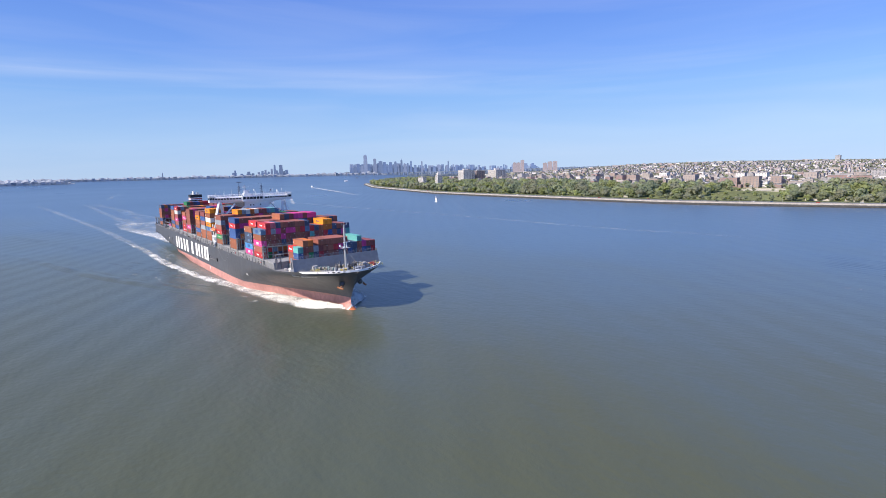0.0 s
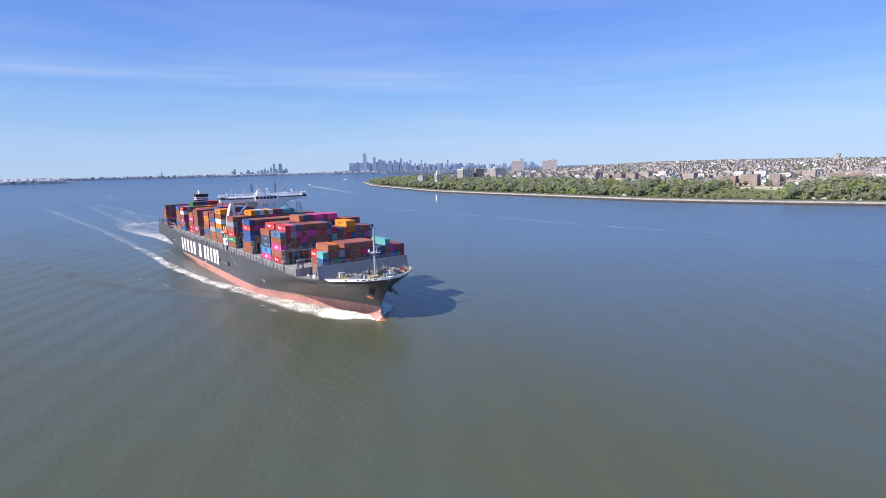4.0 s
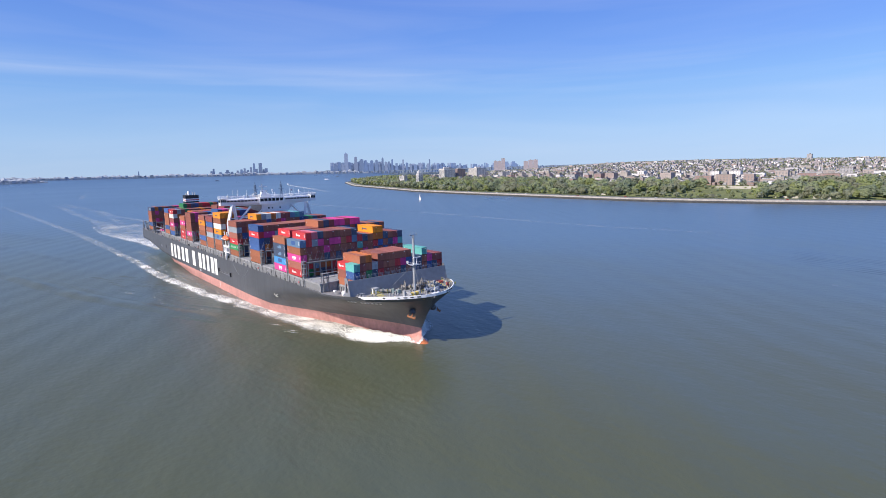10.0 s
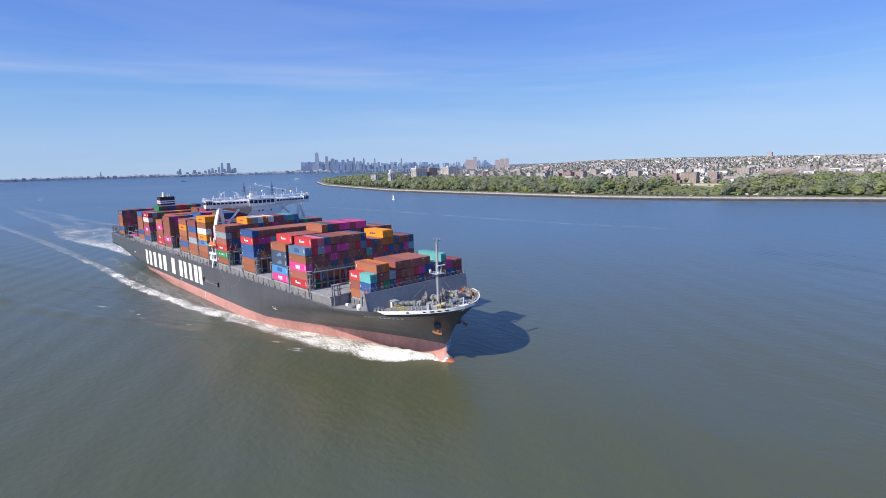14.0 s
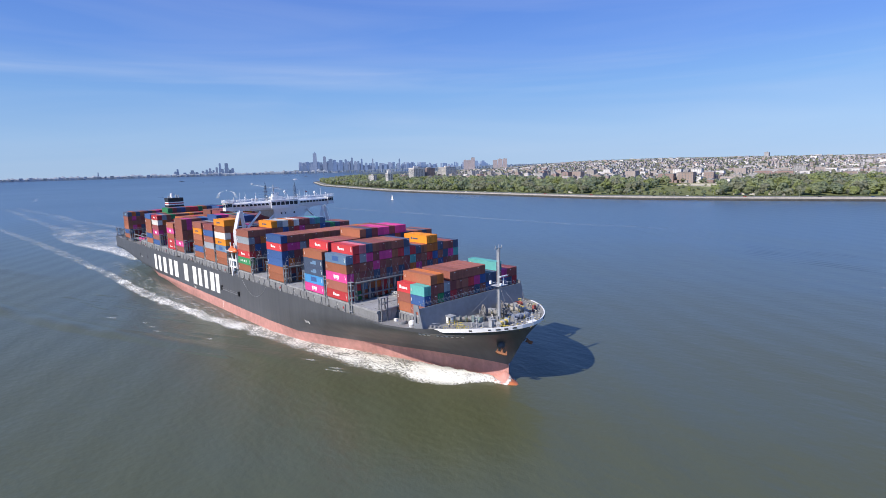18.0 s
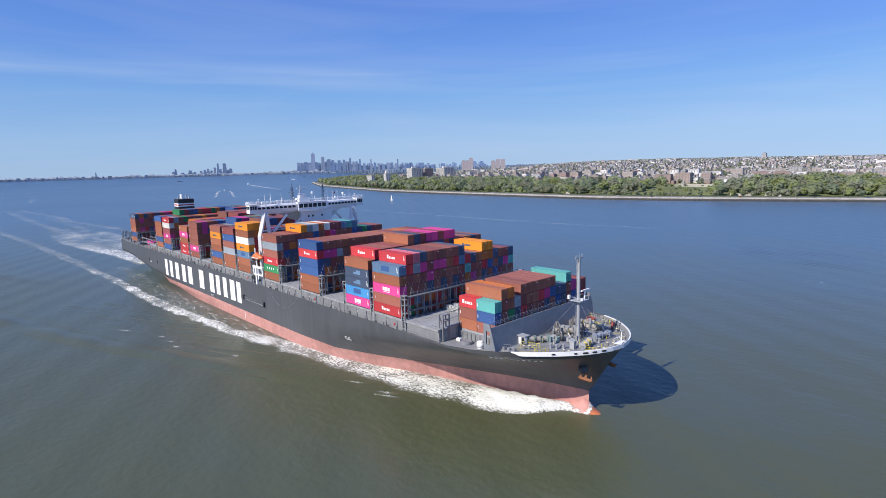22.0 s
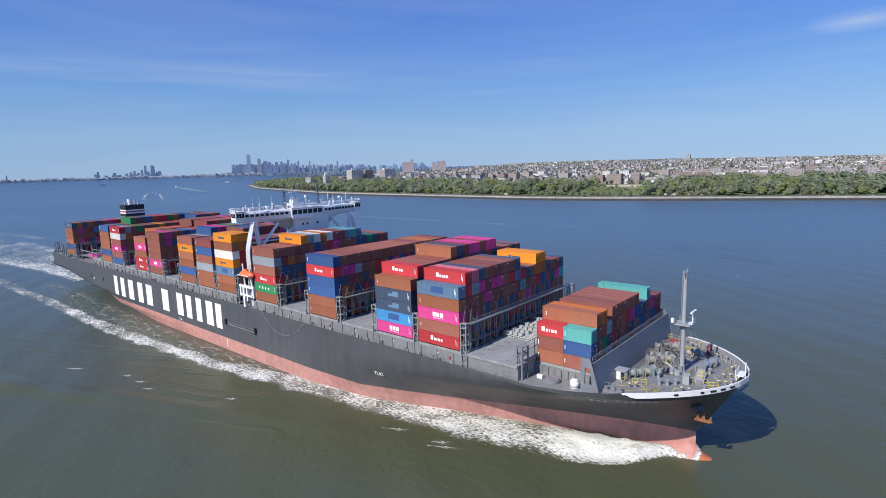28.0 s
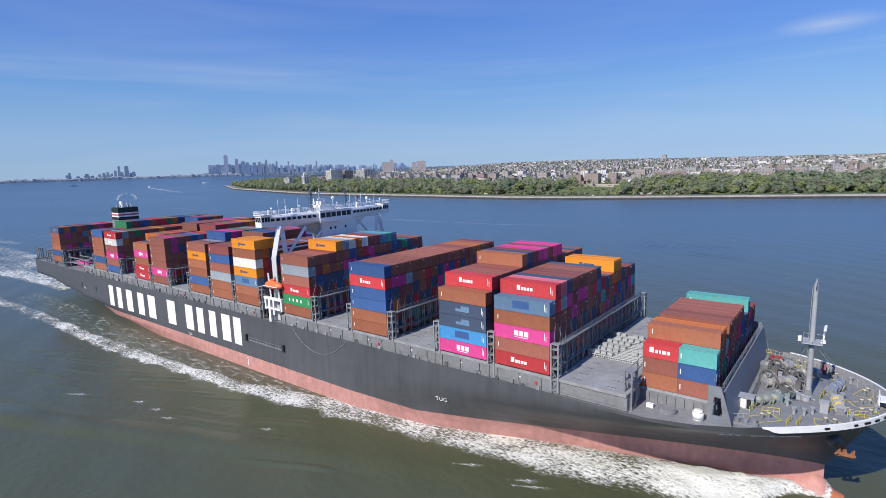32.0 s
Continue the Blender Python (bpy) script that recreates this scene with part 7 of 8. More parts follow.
def foam_material(name, low, high, fine=1.1, coarse=0.16, peak=1.0, along=0.55):
    """White froth broken by gaps: thick where the mesh says so, torn towards its edges."""
    m = bpy.data.materials.new(name)
    m.use_nodes = True
    nt = m.node_tree
    b = nt.nodes["Principled BSDF"]
    b.inputs["Base Color"].default_value = (0.80, 0.82, 0.78, 1)
    b.inputs["Roughness"].default_value = 0.75
    tc = nt.nodes.new("ShaderNodeTexCoord")
    mp = nt.nodes.new("ShaderNodeMapping")
    mp.inputs["Scale"].default_value = (along, 1, 1)
    nt.links.new(tc.outputs["Object"], mp.inputs["Vector"])
    n1, n2 = nt.nodes.new("ShaderNodeTexNoise"), nt.nodes.new("ShaderNodeTexNoise")
    n1.inputs["Scale"].default_value, n1.inputs["Detail"].default_value, n1.inputs["Distortion"].default_value = coarse, 4, 0.8
    n2.inputs["Scale"].default_value, n2.inputs["Detail"].default_value, n2.inputs["Roughness"].default_value = fine, 8, 0.7
    for n in (n1, n2):
        nt.links.new(mp.outputs[0], n.inputs["Vector"])
    at = nt.nodes.new("ShaderNodeAttribute")
    at.attribute_name = "froth"
    s1, s2 = nt.nodes.new("ShaderNodeMath"), nt.nodes.new("ShaderNodeMath")
    s1.operation = s2.operation = "ADD"
    big = nt.nodes.new("ShaderNodeMath")
    big.operation = "MULTIPLY"
    big.inputs[1].default_value = 0.65
    nt.links.new(n1.outputs[0], big.inputs[0])
    # a lace of bubbles between the cells of dark water
    warp = nt.nodes.new("ShaderNodeVectorMath")
    warp.operation = "MULTIPLY_ADD"
    warp.inputs[1].default_value = (0.9, 0.9, 0)
    nt.links.new(n2.outputs["Color"], warp.inputs[0])
    nt.links.new(mp.outputs[0], warp.inputs[2])
    vo = nt.nodes.new("ShaderNodeTexVoronoi")
    vo.feature = "DISTANCE_TO_EDGE"
    vo.inputs["Scale"].default_value = fine * 0.95
    nt.links.new(warp.outputs[0], vo.inputs["Vector"])
    lace = nt.nodes.new("ShaderNodeMapRange")
    lace.inputs["From Max"].default_value, lace.inputs["To Min"].default_value, lace.inputs["To Max"].default_value = 0.32, 0.26, 0.0
    nt.links.new(vo.outputs["Distance"], lace.inputs["Value"])
    s3 = nt.nodes.new("ShaderNodeMath")
    s3.operation = "ADD"
    nt.links.new(big.outputs[0], s1.inputs[0])
    sharp = nt.nodes.new("ShaderNodeMath")
    sharp.operation = "MULTIPLY"
    sharp.inputs[1].default_value = 1.7
    nt.links.new(n2.outputs[0], sharp.inputs[0])
    nt.links.new(sharp.outputs[0], s1.inputs[1])
    nt.links.new(s1.outputs[0], s3.inputs[0])
    nt.links.new(lace.outputs["Result"], s3.inputs[1])
    nt.links.new(s3.outputs[0], s2.inputs[0])
    nt.links.new(at.outputs["Fac"], s2.inputs[1])
    mr = nt.nodes.new("ShaderNodeMapRange")
    mr.interpolation_type = "SMOOTHSTEP"
    mr.inputs["From Min"].default_value, mr.inputs["From Max"].default_value = low, high
    mr.inputs["To Max"].default_value = peak
    nt.links.new(s2.outputs[0], mr.inputs["Value"])
    clear = nt.nodes.new("ShaderNodeBsdfTransparent")
    mix = nt.nodes.new("ShaderNodeMixShader")
    nt.links.new(mr.outputs["Result"], mix.inputs[0])
    nt.links.new(clear.outputs[0], mix.inputs[1])
    nt.links.new(b.outputs[0], mix.inputs[2])
    nt.links.new(mix.outputs[0], nt.nodes["Material Output"].inputs["Surface"])
    bp = nt.nodes.new("ShaderNodeBump")
    bp.inputs["Strength"].default_value, bp.inputs["Distance"].default_value = 0.8, 0.5
    nt.links.new(n2.outputs[0], bp.inputs["Height"])
    nt.links.new(bp.outputs[0], b.inputs["Normal"])
    return m


M_FOAM = foam_material("white_bow_froth", 1.34, 2.0, 1.7, 0.15, 0.97, 0.5)
M_WAKE = foam_material("thin_wake_froth", 1.36, 2.15, 0.55, 0.05, 0.9, 0.4)
M_SLICK = foam_material("fading_streaks_of_froth", 1.3, 2.3, 0.34, 0.035, 0.42, 0.3)
M_BOATWAKE = foam_material("white_boat_wake", 1.3, 1.95, 0.5, 0.06, 0.8)


def foam_mesh(name, rows, froth, material):
    s = Shape().grid(rows)
    me = s.mesh(name, material, True)
    a = me.attributes.new("froth", "FLOAT", "POINT")
    a.data.foreach_set("value", [v for row in froth for v in row])
    return me


def ribbon(side, track, across, swell, patchy=0.0):
    """Rows of points along a band given by (x, inner y, outer y, froth)."""
    xs = [p[0] for p in track]
    rows, froth = [], []
    n = 420
    for i in range(n + 1):
        x = xs[0] + (xs[-1] - xs[0]) * (i / n) ** 1.15
        key = [(-p[0], p[1]) for p in track]
        yi = lerp(-x, key)
        yo = lerp(-x, [(-p[0], p[2]) for p in track])
        fr = lerp(-x, [(-p[0], p[3]) for p in track])
        tear = 2.2 * smooth01((20 - x) / 90)
        yo += tear * (noise.noise(Vector((x * 0.16, 1.3, 0.0))) + 0.6 * noise.noise(Vector((x * 0.45, 4.3, 0.0))))
        yi += 0.8 * tear * noise.noise(Vector((x * 0.12, 8.3, 0.0)))
        row, fw = [], []
        for j in range(across + 1):
            v = j / across
            y = yi + (yo - yi) * v
            edge = min(1, v / 0.14, (1 - v) / 0.22)
            bump_ = noise.noise(Vector((x * 0.22, y * 0.35, 3.1))) * 0.35 + noise.noise(Vector((x * 0.8, y * 0.9, 7.7))) * 0.14
            z = 0.06 + swell(x) * (math.sin(math.pi * min(v * 1.25, 1)) * 0.75 + bump_) * max(edge, 0)
            row.append((x, side * y, max(z, 0.05)))
            lull = patchy * (0.5 * noise.noise(Vector((x * 0.11, y * 0.24, 5.5))) - 0.38 * max(0, 1 - v / 0.5) * smooth01((29 - x) / 8) * smooth01((x + 30) / 30))
            fw.append(fr + lull - 0.55 * (1 - max(edge, 0)))
        rows.append(row)
        froth.append(fw)
    return rows, froth


BAND = [(43.4, 1.0, 2.3, -0.05), (42.0, 1.6, 3.3, 0.2), (39.5, 1.4, 4.0, 0.36), (37.4, 0.8, 5.2, 0.52), (35.4, 0.8, 8.6, 0.62), (32.6, 1.4, 12.6, 0.64), (29.0, 2.2, 15.4, 0.62), (25.0, 3.2, 17.6, 0.58), (20.0, 4.4, 20.2, 0.54), (14.0, 5.8, 21.6, 0.50), (8.0, 7.0, 23.6, 0.46), (-10.0, 10.6, 26.5, 0.42), (-30.0, 15.0, 29.0, 0.40),
        (-50.0, 19.5, 32.5, 0.40), (-65.0, 24.5, 34.5, 0.39), (-90.0, 31.0, 38.6, 0.38), (-120.0, 34.2, 41.6, 0.37), (-150.0, 36.4, 43.8, 0.36), (-185.0, 38.2, 45.4, 0.31), (-220.0, 39.2, 46.4, 0.26), (-270.0, 39.8, 47.5, 0.19), (-330.0, 42.0, 50.5, 0.05)]
TAIL = [(-262.0, 39, 48, -0.1), (-330.0, 41, 50.5, 0.26), (-420.0, 45.0, 55.0, 0.28), (-528.0, 51, 62, 0.26), (-661.0, 61, 72, 0.24), (-898.0, 78, 92, 0.2), (-1268.0, 104, 124, 0.12)]
# edges of the turbulent trail astern, and its older bend
EDGES = [
    ("pale line of froth along the wake's edge", [(-560, 36), (-640, 26), (-750, 16), (-900, 14), (-1054, 2), (-1264, -8), (-1400, -6)], 9, 0.28),
    ("pale line of froth along the wake's edge", [(-500, -26), (-560, -24), (-640, -18), (-800, -22), (-970, -24), (-1264, -30), (-1400, -36)], 8, 0.26),
    ("thin streak of froth inside the wake", [(-470, -10), (-560, -2), (-680, 6), (-860, 2), (-1050, -8)], 7, 0.2),
    ("faint old bend of the wake far astern", [(-1480, 30), (-1600, 56), (-1760, 72), (-1899, 93), (-2087, 160), (-2200, 230)], 10, 0.2),
]
# crests of the waves that spread from the bow: places abeam to starboard, half width, height
CRESTS = [([(2, -27), (-24, -37), (-46, -46), (-70, -57), (-90, -65), (-112, -75), (-139, -85), (-178, -97), (-217, -107), (-250, -117), (-330, -140), (-420, -170)], 6.5, 1.25),
          ([(-60, -46), (-96, -62), (-130, -74), (-170, -84), (-215, -95), (-260, -104)], 4.5, 0.3),
          ([(-250, -66), (-320, -88), (-420, -116), (-520, -144)], 8, 1.1),
          ([(-420, -72), (-520, -100), (-640, -134)], 8, 1.0)]


def add_crest(waves, pts, half, high):
    """A smooth ridge of water along a bent line, its feet just under the surface."""
    rows, n = [], max(12, 7 * len(pts))
    for i in range(n + 1):
        k = i / n * (len(pts) - 1)
        j = min(int(k), len(pts) - 2)
        a, b = Vector(pts[j]), Vector(pts[j + 1])
        c = a.lerp(b, k - j)
        d = (Vector(pts[min(j + 2, len(pts) - 1)]) - Vector(pts[max(j - 1, 0)])).normalized()
        across = Vector((-d.y, d.x))
        up = high * (0.75 + 0.7 * noise.noise(Vector((c.x * 0.05, c.y * 0.05, high)))) * smooth01(min(i / (0.3 * n), (n - i) / (0.2 * n)))
        row = []
        for v in range(-6, 7):
            q = c + across * (half * v / 6)
            row.append((q.x, q.y, -0.04 + up * math.cos(math.pi * v / 12) ** 2))
        rows.append(row)
    if pts[0][1] > 0:
        rows = [r[::-1] for r in rows]
    waves.grid(rows)


def build_foam():
    for side in (1, -1):
        rows, froth = ribbon(-side, BAND, 16, lambda x: 1.9 * smooth01((x + 20) / 50) * smooth01((44 - x) / 9) + 0.25, 0.42)
        ob = thing("bow_wave", "white breaking bow wave streaming along the hull", "bow wave", kind="stuff", data=foam_mesh("bow_wave", rows, froth, M_FOAM))
        MOVERS.append((ob, (0, 0, 0)))
        rows, froth = ribbon(-side, [(x, a, b, f if side > 0 else f - 0.2) for x, a, b, f in TAIL], 10, lambda x: 0.08)
        ob = thing("wave_trail", "fading pale streak of froth behind the bow wave", "froth", kind="stuff", data=foam_mesh("wave_trail", rows, froth, M_SLICK))
        MOVERS.append((ob, (0, 0, 0.02)))
        waves = Shape()
        for pts, half, high in CRESTS:
            add_crest(waves, [(x, side * y) for x, y in pts], half, high)
        ripple_rng = random.Random(52)
        for k in range(30):
            x = ripple_rng.uniform(-190, -46)
            y = lerp(-x, [(46, -41), (100, -50), (190, -58)]) + ripple_rng.uniform(-13, 6)
            l = ripple_rng.uniform(9, 17)
            add_crest(waves, [(x + l * q, side * (y + 0.40 * l * q + 0.8 * math.sin(2 * q + k))) for q in (-1, -0.5, 0, 0.5, 1)], ripple_rng.uniform(1.3, 2.2), ripple_rng.uniform(0.16, 0.36))
        ob = thing("bow_waves", "low unbroken waves and ripples spreading from the bow", "waves", kind="stuff", data=waves.mesh("bow_waves", M_WATER, True))
        MOVERS.append((ob, (0, 0, 0)))
        # churned water between the wave and the hull
        rows, froth = ribbon(-side, [(-30, 14.0, 20.0, 0.12), (-70, 23.0, 31.0, 0.14), (-120, 25.0, 38.0, 0.08), (-200, 25.0, 42.0, 0.02), (-300, 22, 44, 0.04)], 10, lambda x: 0.05)
        ob = thing("churned_water", "thin streaks of froth beside the hull", "froth", kind="stuff", data=foam_mesh("churned_water", rows, froth, M_WAKE))
        MOVERS.append((ob, (0, 0, -0.01)))
    # wash breaking over the bulb ahead of the stem
    rows, froth = [], []
    for i in range(9):
        x = 42.5 + 0.13 * i
        ring = bulb_section(x)
        rows.append([(px + 0.05 + 0.35 * math.sin(j * 1.3), py * 1.02, pz + 0.06) for j, (px, py, pz) in enumerate(ring[1:12])])
        froth.append([0.5 - 0.35 * abs(i / 4 - 1) - 0.1 * abs(j - 5) / 5 for j in range(11)])
    ob = thing("bulb_wash", "white wash breaking over the bulb", "froth", kind="stuff", data=foam_mesh("bulb_wash", rows, froth, M_FOAM))
    MOVERS.append((ob, (0, 0, 0)))
    # churned water behind the stern
    rows, froth = [], []
    for i in range(101):
        x = -296 - 400 * (i / 100) ** 1.2
        mid = -8 * smooth01((-x - 300) / 200) + 6 * smooth01((-x - 500) / 200)
        half = 19 + 12 * smooth01((-x - 310) / 200)
        row, fw = [], []
        for j in range(25):
            v = j / 12 - 1
            row.append((x, mid + half * v, 0.07 + 0.9 * max(0, 1 - abs(x + 322) / 50) * (1 - v * v) * (0.5 + noise.noise(Vector((x * 0.1, v * 4, 1))))))
            curl = 0.22 * noise.noise(Vector((x * 0.03, v * 2.2, 5.0)))
            fw.append(lerp(-x, [(296, 0.55), (330, 0.62), (400, 0.42), (480, 0.26), (600, 0.1), (700, -0.1)]) * (0.55 + 0.45 * abs(v)) + curl - 0.45 * smooth01((abs(v) - 0.82) / 0.18))
        rows.append(row)
        froth.append(fw)
    ob = thing("stern_wake", "churned white froth behind the stern", "wake", kind="stuff", data=foam_mesh("stern_wake", rows, froth, M_WAKE))
    MOVERS.append((ob, (0, 0, 0)))
    for lab, pts, w, fr in EDGES:
        rows, froth = [], []
        n = 12 * len(pts)
        for i in range(n + 1):
            k = i / n * (len(pts) - 1)
            j = min(int(k), len(pts) - 2)
            p0, p1, p2, p3 = (Vector(pts[min(max(j + o, 0), len(pts) - 1)]) for o in (-1, 0, 1, 2))
            u = k - j
            c = 0.5 * (2 * p1 + (p2 - p0) * u + (2 * p0 - 5 * p1 + 4 * p2 - p3) * u * u + (3 * p1 - p0 - 3 * p2 + p3) * u ** 3)
            ww = w * (0.7 + 0.9 * i / n)
            wob = 5 * noise.noise(Vector((c.x * 0.012, w, 0.3)))
            rows.append([(c.x, c.y + wob + ww * v, 0.14) for v in (-1, -0.6, -0.2, 0.2, 0.6, 1)])
            fade = fr - 0.5 * max(0, 1 - i / 8) - 0.5 * max(0, 1 - (n - i) / 20) - 0.12 * i / n
            froth.append([fade - (0.4 if abs(v) == 1 else 0.1 if abs(v) == 0.6 else 0) for v in (-1, -0.6, -0.2, 0.2, 0.6, 1)])
        ob = thing("wake_edge", lab, "wake", kind="stuff", data=foam_mesh("wake_edge", rows, froth, M_SLICK))
        MOVERS.append((ob, (0, 0, 0)))
    # outer diverging crest with scattered whitecaps
    rng = random.Random(8)
    crest = [(-2, -29), (-14, -31), (-53, -51), (-63, -46), (-76, -58), (-82, -62), (-91, -56), (-98, -57), (-105, -70), (-106, -57), (-127, -65), (-150, -88)]
    for cx, cy in crest:
        for _ in range(1 + (rng.random() < 0.4)):
            lx, ly = rng.uniform(2.5, 6.0), rng.uniform(0.7, 1.2)
            ox, oy = rng.uniform(-2, 2), rng.uniform(-1, 1)
            rows, froth = [], []
            for i in range(9):
                u = i / 4 - 1
                rows.append([(u * lx, v * ly + 0.45 * u * lx, 0.06 + 0.12 * max(0, 1 - u * u - v * v)) for v in (-1, -0.5, 0, 0.5, 1)])
                froth.append([0.36 - 0.5 * (u * u + v * v) ** 0.8 for v in (-1, -0.5, 0, 0.5, 1)])
            ob = thing("foam_patch", "small torn patch of white froth", "foam", "froth on the outer wave", data=foam_mesh("foam_patch", rows, froth, M_FOAM))
            MOVERS.append((ob, (cx + ox, cy + oy, 0)))


build_foam()

M_SAIL = mat("white_sailcloth", (0.85, 0.85, 0.83), 0.8, scale=0.6, vary=0.05)
M_CRAFT = mat("white_boat_gelcoat", (0.80, 0.80, 0.80), 0.35, scale=0.6, vary=0.05)


def boat_hull(l, w, h):
    s = Shape()
    rows = []
    for i in range(11):
        u = i / 10
        b = w / 2 * min(1, 0.75 + u) * max(1 - max(0, (u - 0.45) / 0.55) ** 2, 0.02)
        x = -l / 2 + l * u
        rows.append([(x, -b, h * (0.9 + 0.25 * u)), (x, -b * 0.85, 0.1), (x, 0, -0.35), (x, b * 0.85, 0.1), (x, b, h * (0.9 + 0.25 * u)), (x, 0, h * (0.95 + 0.25 * u))])
    return s.grid(rows, close=True)


def build_boats():
    sb = thing("sailing_boat", "small white sloop under full sail", "sailboat")
    part("hull", boat_hull(9.5, 3.0, 1.0), M_CRAFT, sb, smooth=True)
    part("mast", Shape().tube((0.6, 0, 0.8), (0.6, 0, 13.2), 0.09, 8, 0.06), M_GREYLT, sb)
    ms, jb = Shape(), Shape()
    ms.grid([[(0.5 - (4.2 * (1 - v)) * u, 0.5 * math.sin(math.pi * u) * (1 - v), 1.8 + 11.2 * v) for u in (0, 0.25, 0.5, 0.75, 1)] for v in [k / 8 for k in range(9)]])
    jb.grid([[(4.3 - 3.6 * v - (3.4 * (1 - v)) * u, 0.4 * math.sin(math.pi * u) * (1 - v), 1.2 + 10.4 * v) for u in (0, 0.25, 0.5, 0.75, 1)] for v in [k / 8 for k in range(9)]])
    part("mainsail", ms, M_SAIL, sb, smooth=True)
    part("jib", jb, M_SAIL, sb, smooth=True)
    part("boom", Shape().tube((0.6, 0, 1.6), (-3.8, 0.1, 1.6), 0.06, 6), M_GREYLT, sb)
    BOATS.append((sb, [(0, -603, 520, 0, 3, 0, -15), (16, -571, 510, 0, 3, 0, -14), (32, -540, 500, 0, 3, 0, -13)]))
    fast = [(0, -1955, 839, 0, 0, 0, 164), (16, -2210, 915, 0, 0, 0, 164), (32, -2480, 993, 0, 0, 0, 164)]
    fb = thing("fast_ferry", "low white fast ferry throwing a long wake", "ferry")
    part("hull", boat_hull(26, 8, 2.4), M_CRAFT, fb, smooth=True)
    part("cabin", Shape().box(-11, 6, -3.4, 3.4, 2.4, 5.0).box(-5, 3, -2.6, 2.6, 5.0, 7.2), M_CRAFT, fb)
    part("window_band", Shape().box(-10.5, 6.05, -3.45, 3.45, 3.2, 4.2), M_GLASS, fb)
    BOATS.append((fb, fast))

    def trail(l, w0, w1, fr):
        rows, froth = [], []
        for i in range(41):
            x = -8 - l * (i / 40)
            w = w0 + (w1 - w0) * i / 40
            rows.append([(x, w * v, 0.25) for v in (-1, -0.6, 0, 0.6, 1)])
            froth.append([(fr * (1 - i / 40) + 0.02) - (0.35 if abs(v) == 1 else 0) for v in (-1, -0.6, 0, 0.6, 1)])
        return rows, froth
    rows, froth = trail(950, 3, 13, 0.55)
    wk = thing("ferry_wake", "long thin white wake of a fast ferry", "wake", kind="stuff", data=foam_mesh("ferry_wake", rows, froth, M_BOATWAKE))
    BOATS.append((wk, fast))
    turn = [(0, -1288, 458, 0, 0, 0, 160), (16, -1496, 532, 0, 0, 0, 160), (32, -1704, 607, 0, 0, 0, 160)]
    mb = thing("motor_boat", "small white motor boat speeding away over the bay", "motor boat")
    part("hull", boat_hull(12, 3.8, 1.5), M_CRAFT, mb, smooth=True)
    part("cabin", Shape().box(-3.0, 2, -1.4, 1.4, 1.4, 3.4), M_CRAFT, mb)
    part("windscreen", Shape().box(2.0, 2.1, -1.3, 1.3, 2.2, 3.2), M_GLASS, mb)
    BOATS.append((mb, turn))
    rows, froth = [], []
    for sd in (-1, 1):
        for i in range(41):
            u = i / 40
            x, y = -4 - 520 * u ** 1.4, sd * (2 + 19 * min(1, u * 2.2) ** 0.5)
            w = 2.2 + 2.5 * u
            rows.append([(x, y + w * v, 0.25) for v in (-1, -0.6, 0, 0.6, 1)])
            froth.append([0.44 - 0.3 * u - (0.4 if abs(v) == 1 else 0) - (0.5 if i in (0, 40) else 0) for v in (-1, -0.6, 0, 0.6, 1)])
    cw = thing("vee_wake", "white horseshoe wake spreading behind a motor boat", "wake", kind="stuff", data=foam_mesh("vee_wake", rows[:41], froth[:41], M_BOATWAKE))
    cv = thing("vee_wake", "white horseshoe wake spreading behind a motor boat", "wake", kind="stuff", data=foam_mesh("vee_wake", rows[41:], froth[41:], M_BOATWAKE))
    BOATS.append((cw, turn))
    BOATS.append((cv, turn))
    # older, fading wakes drawn across the bay
    for lab, pts, w, fr in (("fading curved wake of a motor boat", [(115, 374), (20, 360), (-55, 346), (-133, 342), (-294, 341), (-471, 334), (-636, 325), (-828, 322), (-965, 341), (-1060, 372)], 4.2, 0.245),):
        rows, froth = [], []
        for i in range(121):
            k = i / 120 * (len(pts) - 1)
            j = min(int(k), len(pts) - 2)
            x, y = (pts[j][c] + (pts[j + 1][c] - pts[j][c]) * smooth01(k - j) if c else pts[j][0] + (pts[j + 1][0] - pts[j][0]) * (k - j) for c in (0, 1))
            rows.append([(x, y + w * v, 0.12) for v in (-1, -0.5, 0, 0.5, 1)])
            froth.append([fr - (0.4 if abs(v) == 1 else 0) - 0.25 * (abs(i / 60 - 1) ** 3) for v in (-1, -0.5, 0, 0.5, 1)])
        thing("old_wake", lab, "wake", kind="stuff", data=foam_mesh("old_wake", rows, froth, M_SLICK))
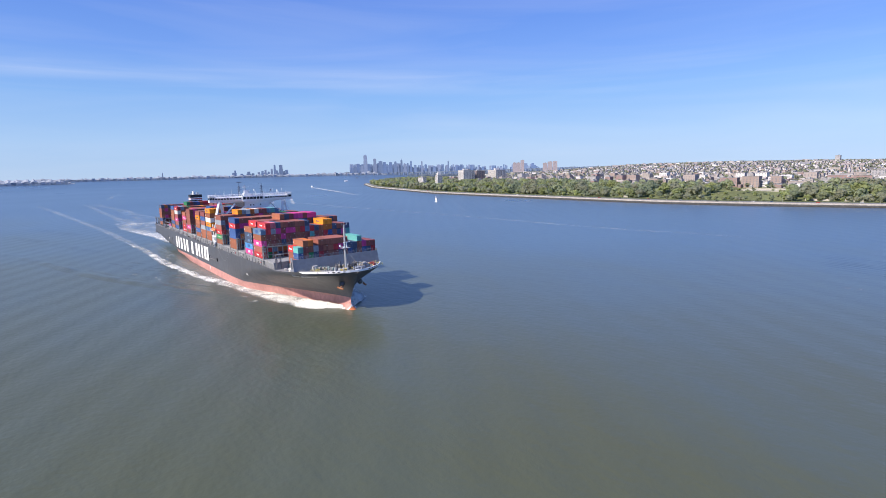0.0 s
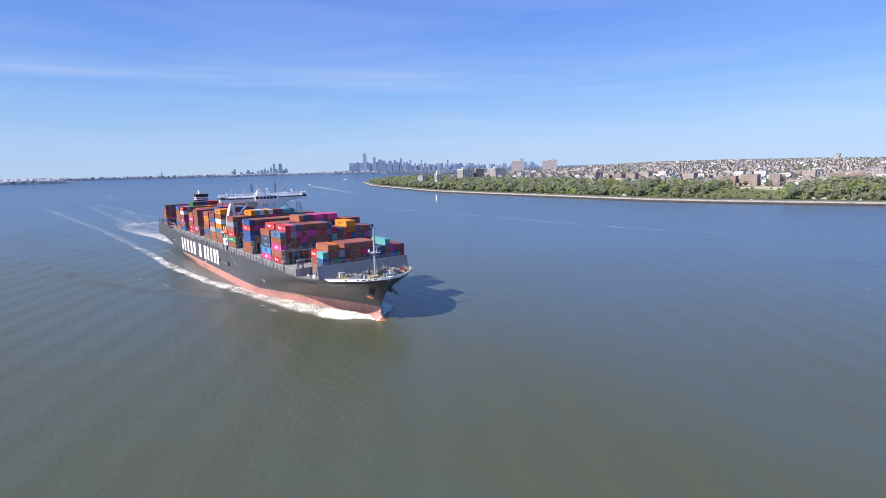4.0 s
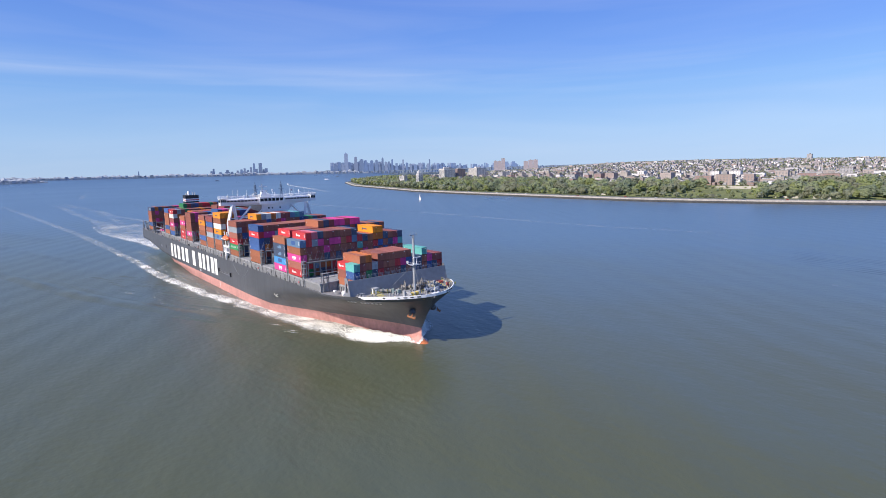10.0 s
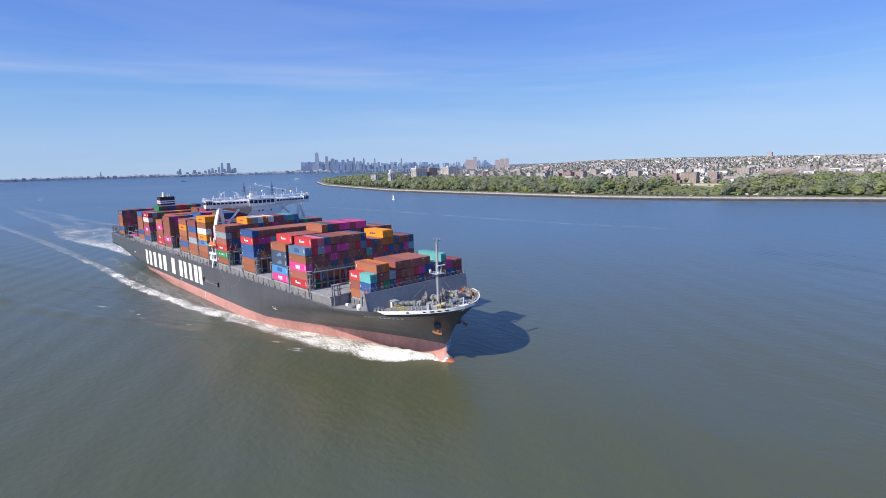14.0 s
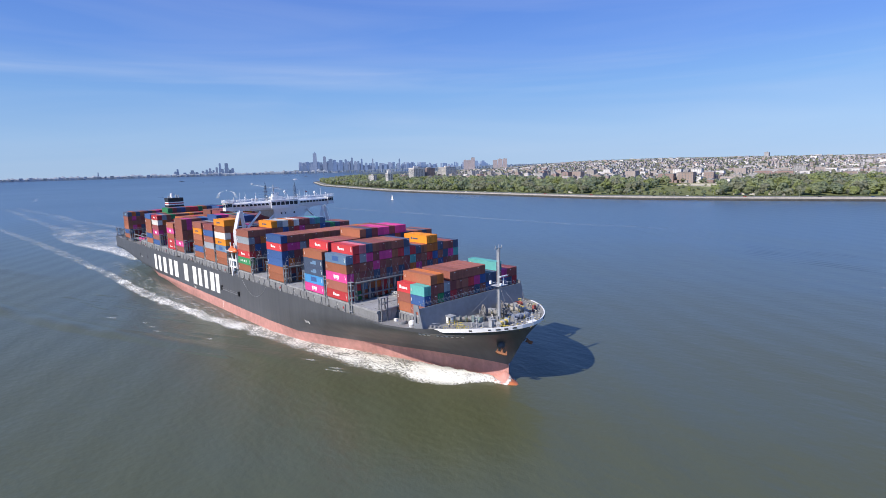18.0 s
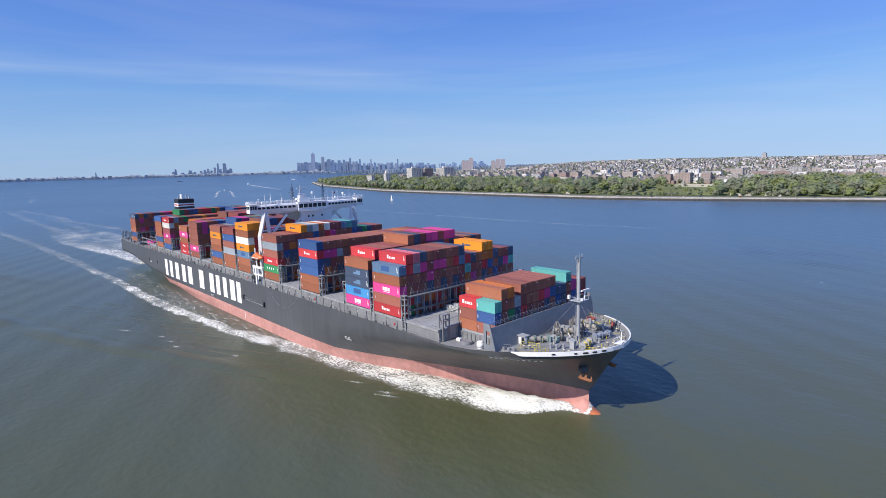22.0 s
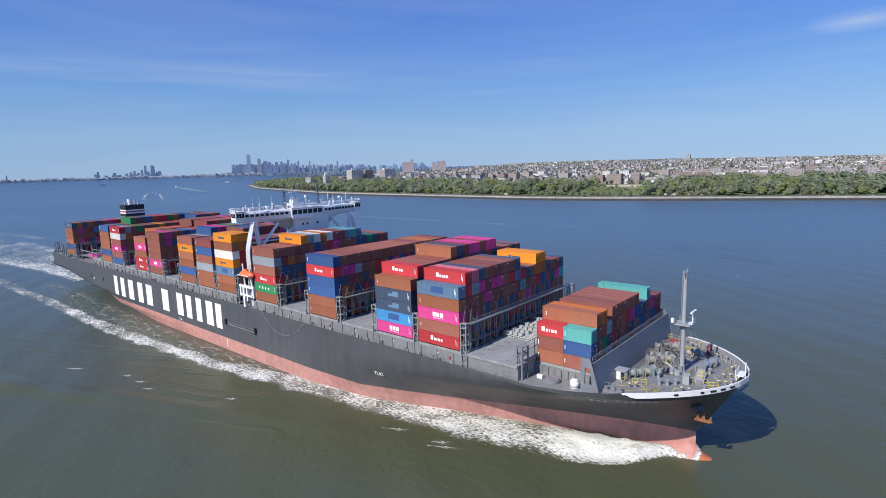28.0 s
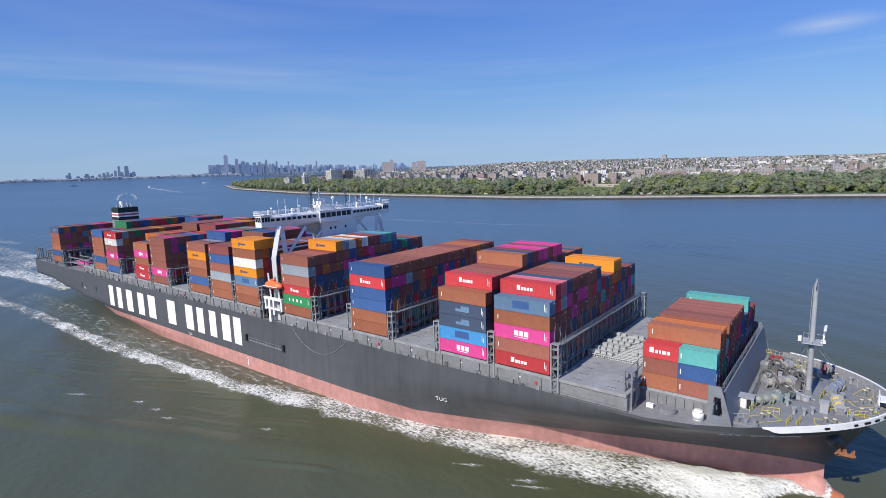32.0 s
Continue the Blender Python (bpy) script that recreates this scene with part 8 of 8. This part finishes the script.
    # a pack of short ripples and two drifting flecks of froth off the park
    pack = Shape()
    for k in range(9):
        add_crest(pack, [(112 + 2 * k + q * 24, 309 - 6.2 * k - q * 4.6 + 0.8 * math.sin(q * 1.7 + k)) for q in range(5)], 2.4, 0.26)
    thing("ripple_pack", "pack of low parallel ripples crossing the channel", "ripples", kind="stuff", data=pack.mesh("ripple_pack", M_WATER, True))
    for ox, oy, lx in ((0, 0, 3.2), (5.4, 0.6, 2.0), (30, 4, 3.4)):
        rows, froth = [], []
        for i in range(9):
            u = i / 4 - 1
            rows.append([(u * lx, v * 0.8, 0.1) for v in (-1, -0.5, 0, 0.5, 1)])
            froth.append([0.55 - 0.5 * (u * u + v * v) ** 0.8 for v in (-1, -0.5, 0, 0.5, 1)])
        ob = thing("foam_fleck", "small drifting fleck of white froth", "foam", "froth off the park", data=foam_mesh("foam_fleck", rows, froth, M_SLICK))
        BOATS.append((ob, [(0, 171 + ox, 203 + oy, 0, 0, 0, -8), (32, 209 + ox, 197 + oy, 0, 0, 0, -8)]))
    # far ferries and barges lying off the city
    for az, r, l, h, c in ((153.3, 3450, 32, 8, M_CRAFT), (163.9, 3700, 34, 5, M_LASH), (152.2, 3900, 24, 5, M_LASH)):
        x, y = polar(az, r)
        f = thing("harbour_vessel", "distant white harbour ferry" if c is M_CRAFT else "distant dark barge lying in the bay", "vessel")
        part("hull", boat_hull(l, l * 0.24, h * 0.35), c, f, smooth=True)
        part("deckhouse", Shape().box(-l * 0.35, l * 0.25, -l * 0.08, l * 0.08, h * 0.3, h), M_CRAFT if c is M_CRAFT else M_GREYLT, f)
        f.matrix_basis = pose(x, y, sea_z(x, y), 0, 0, az - 78)


build_boats()


def motions():
    """The ship sails on with all that stands on it."""
    at = [(t, pose(x, y, 0, 0, 0, h)) for t, x, y, h in SAIL]
    walk(ship, at)
    for ob, (x, y, z) in MOVERS:
        walk(ob, [(t, m @ pose(x, y, z)) for t, m in at[::2]])
    for ob, rows in BOATS:
        walk(ob, [(t, pose(*p)) for t, *p in rows])


motions()
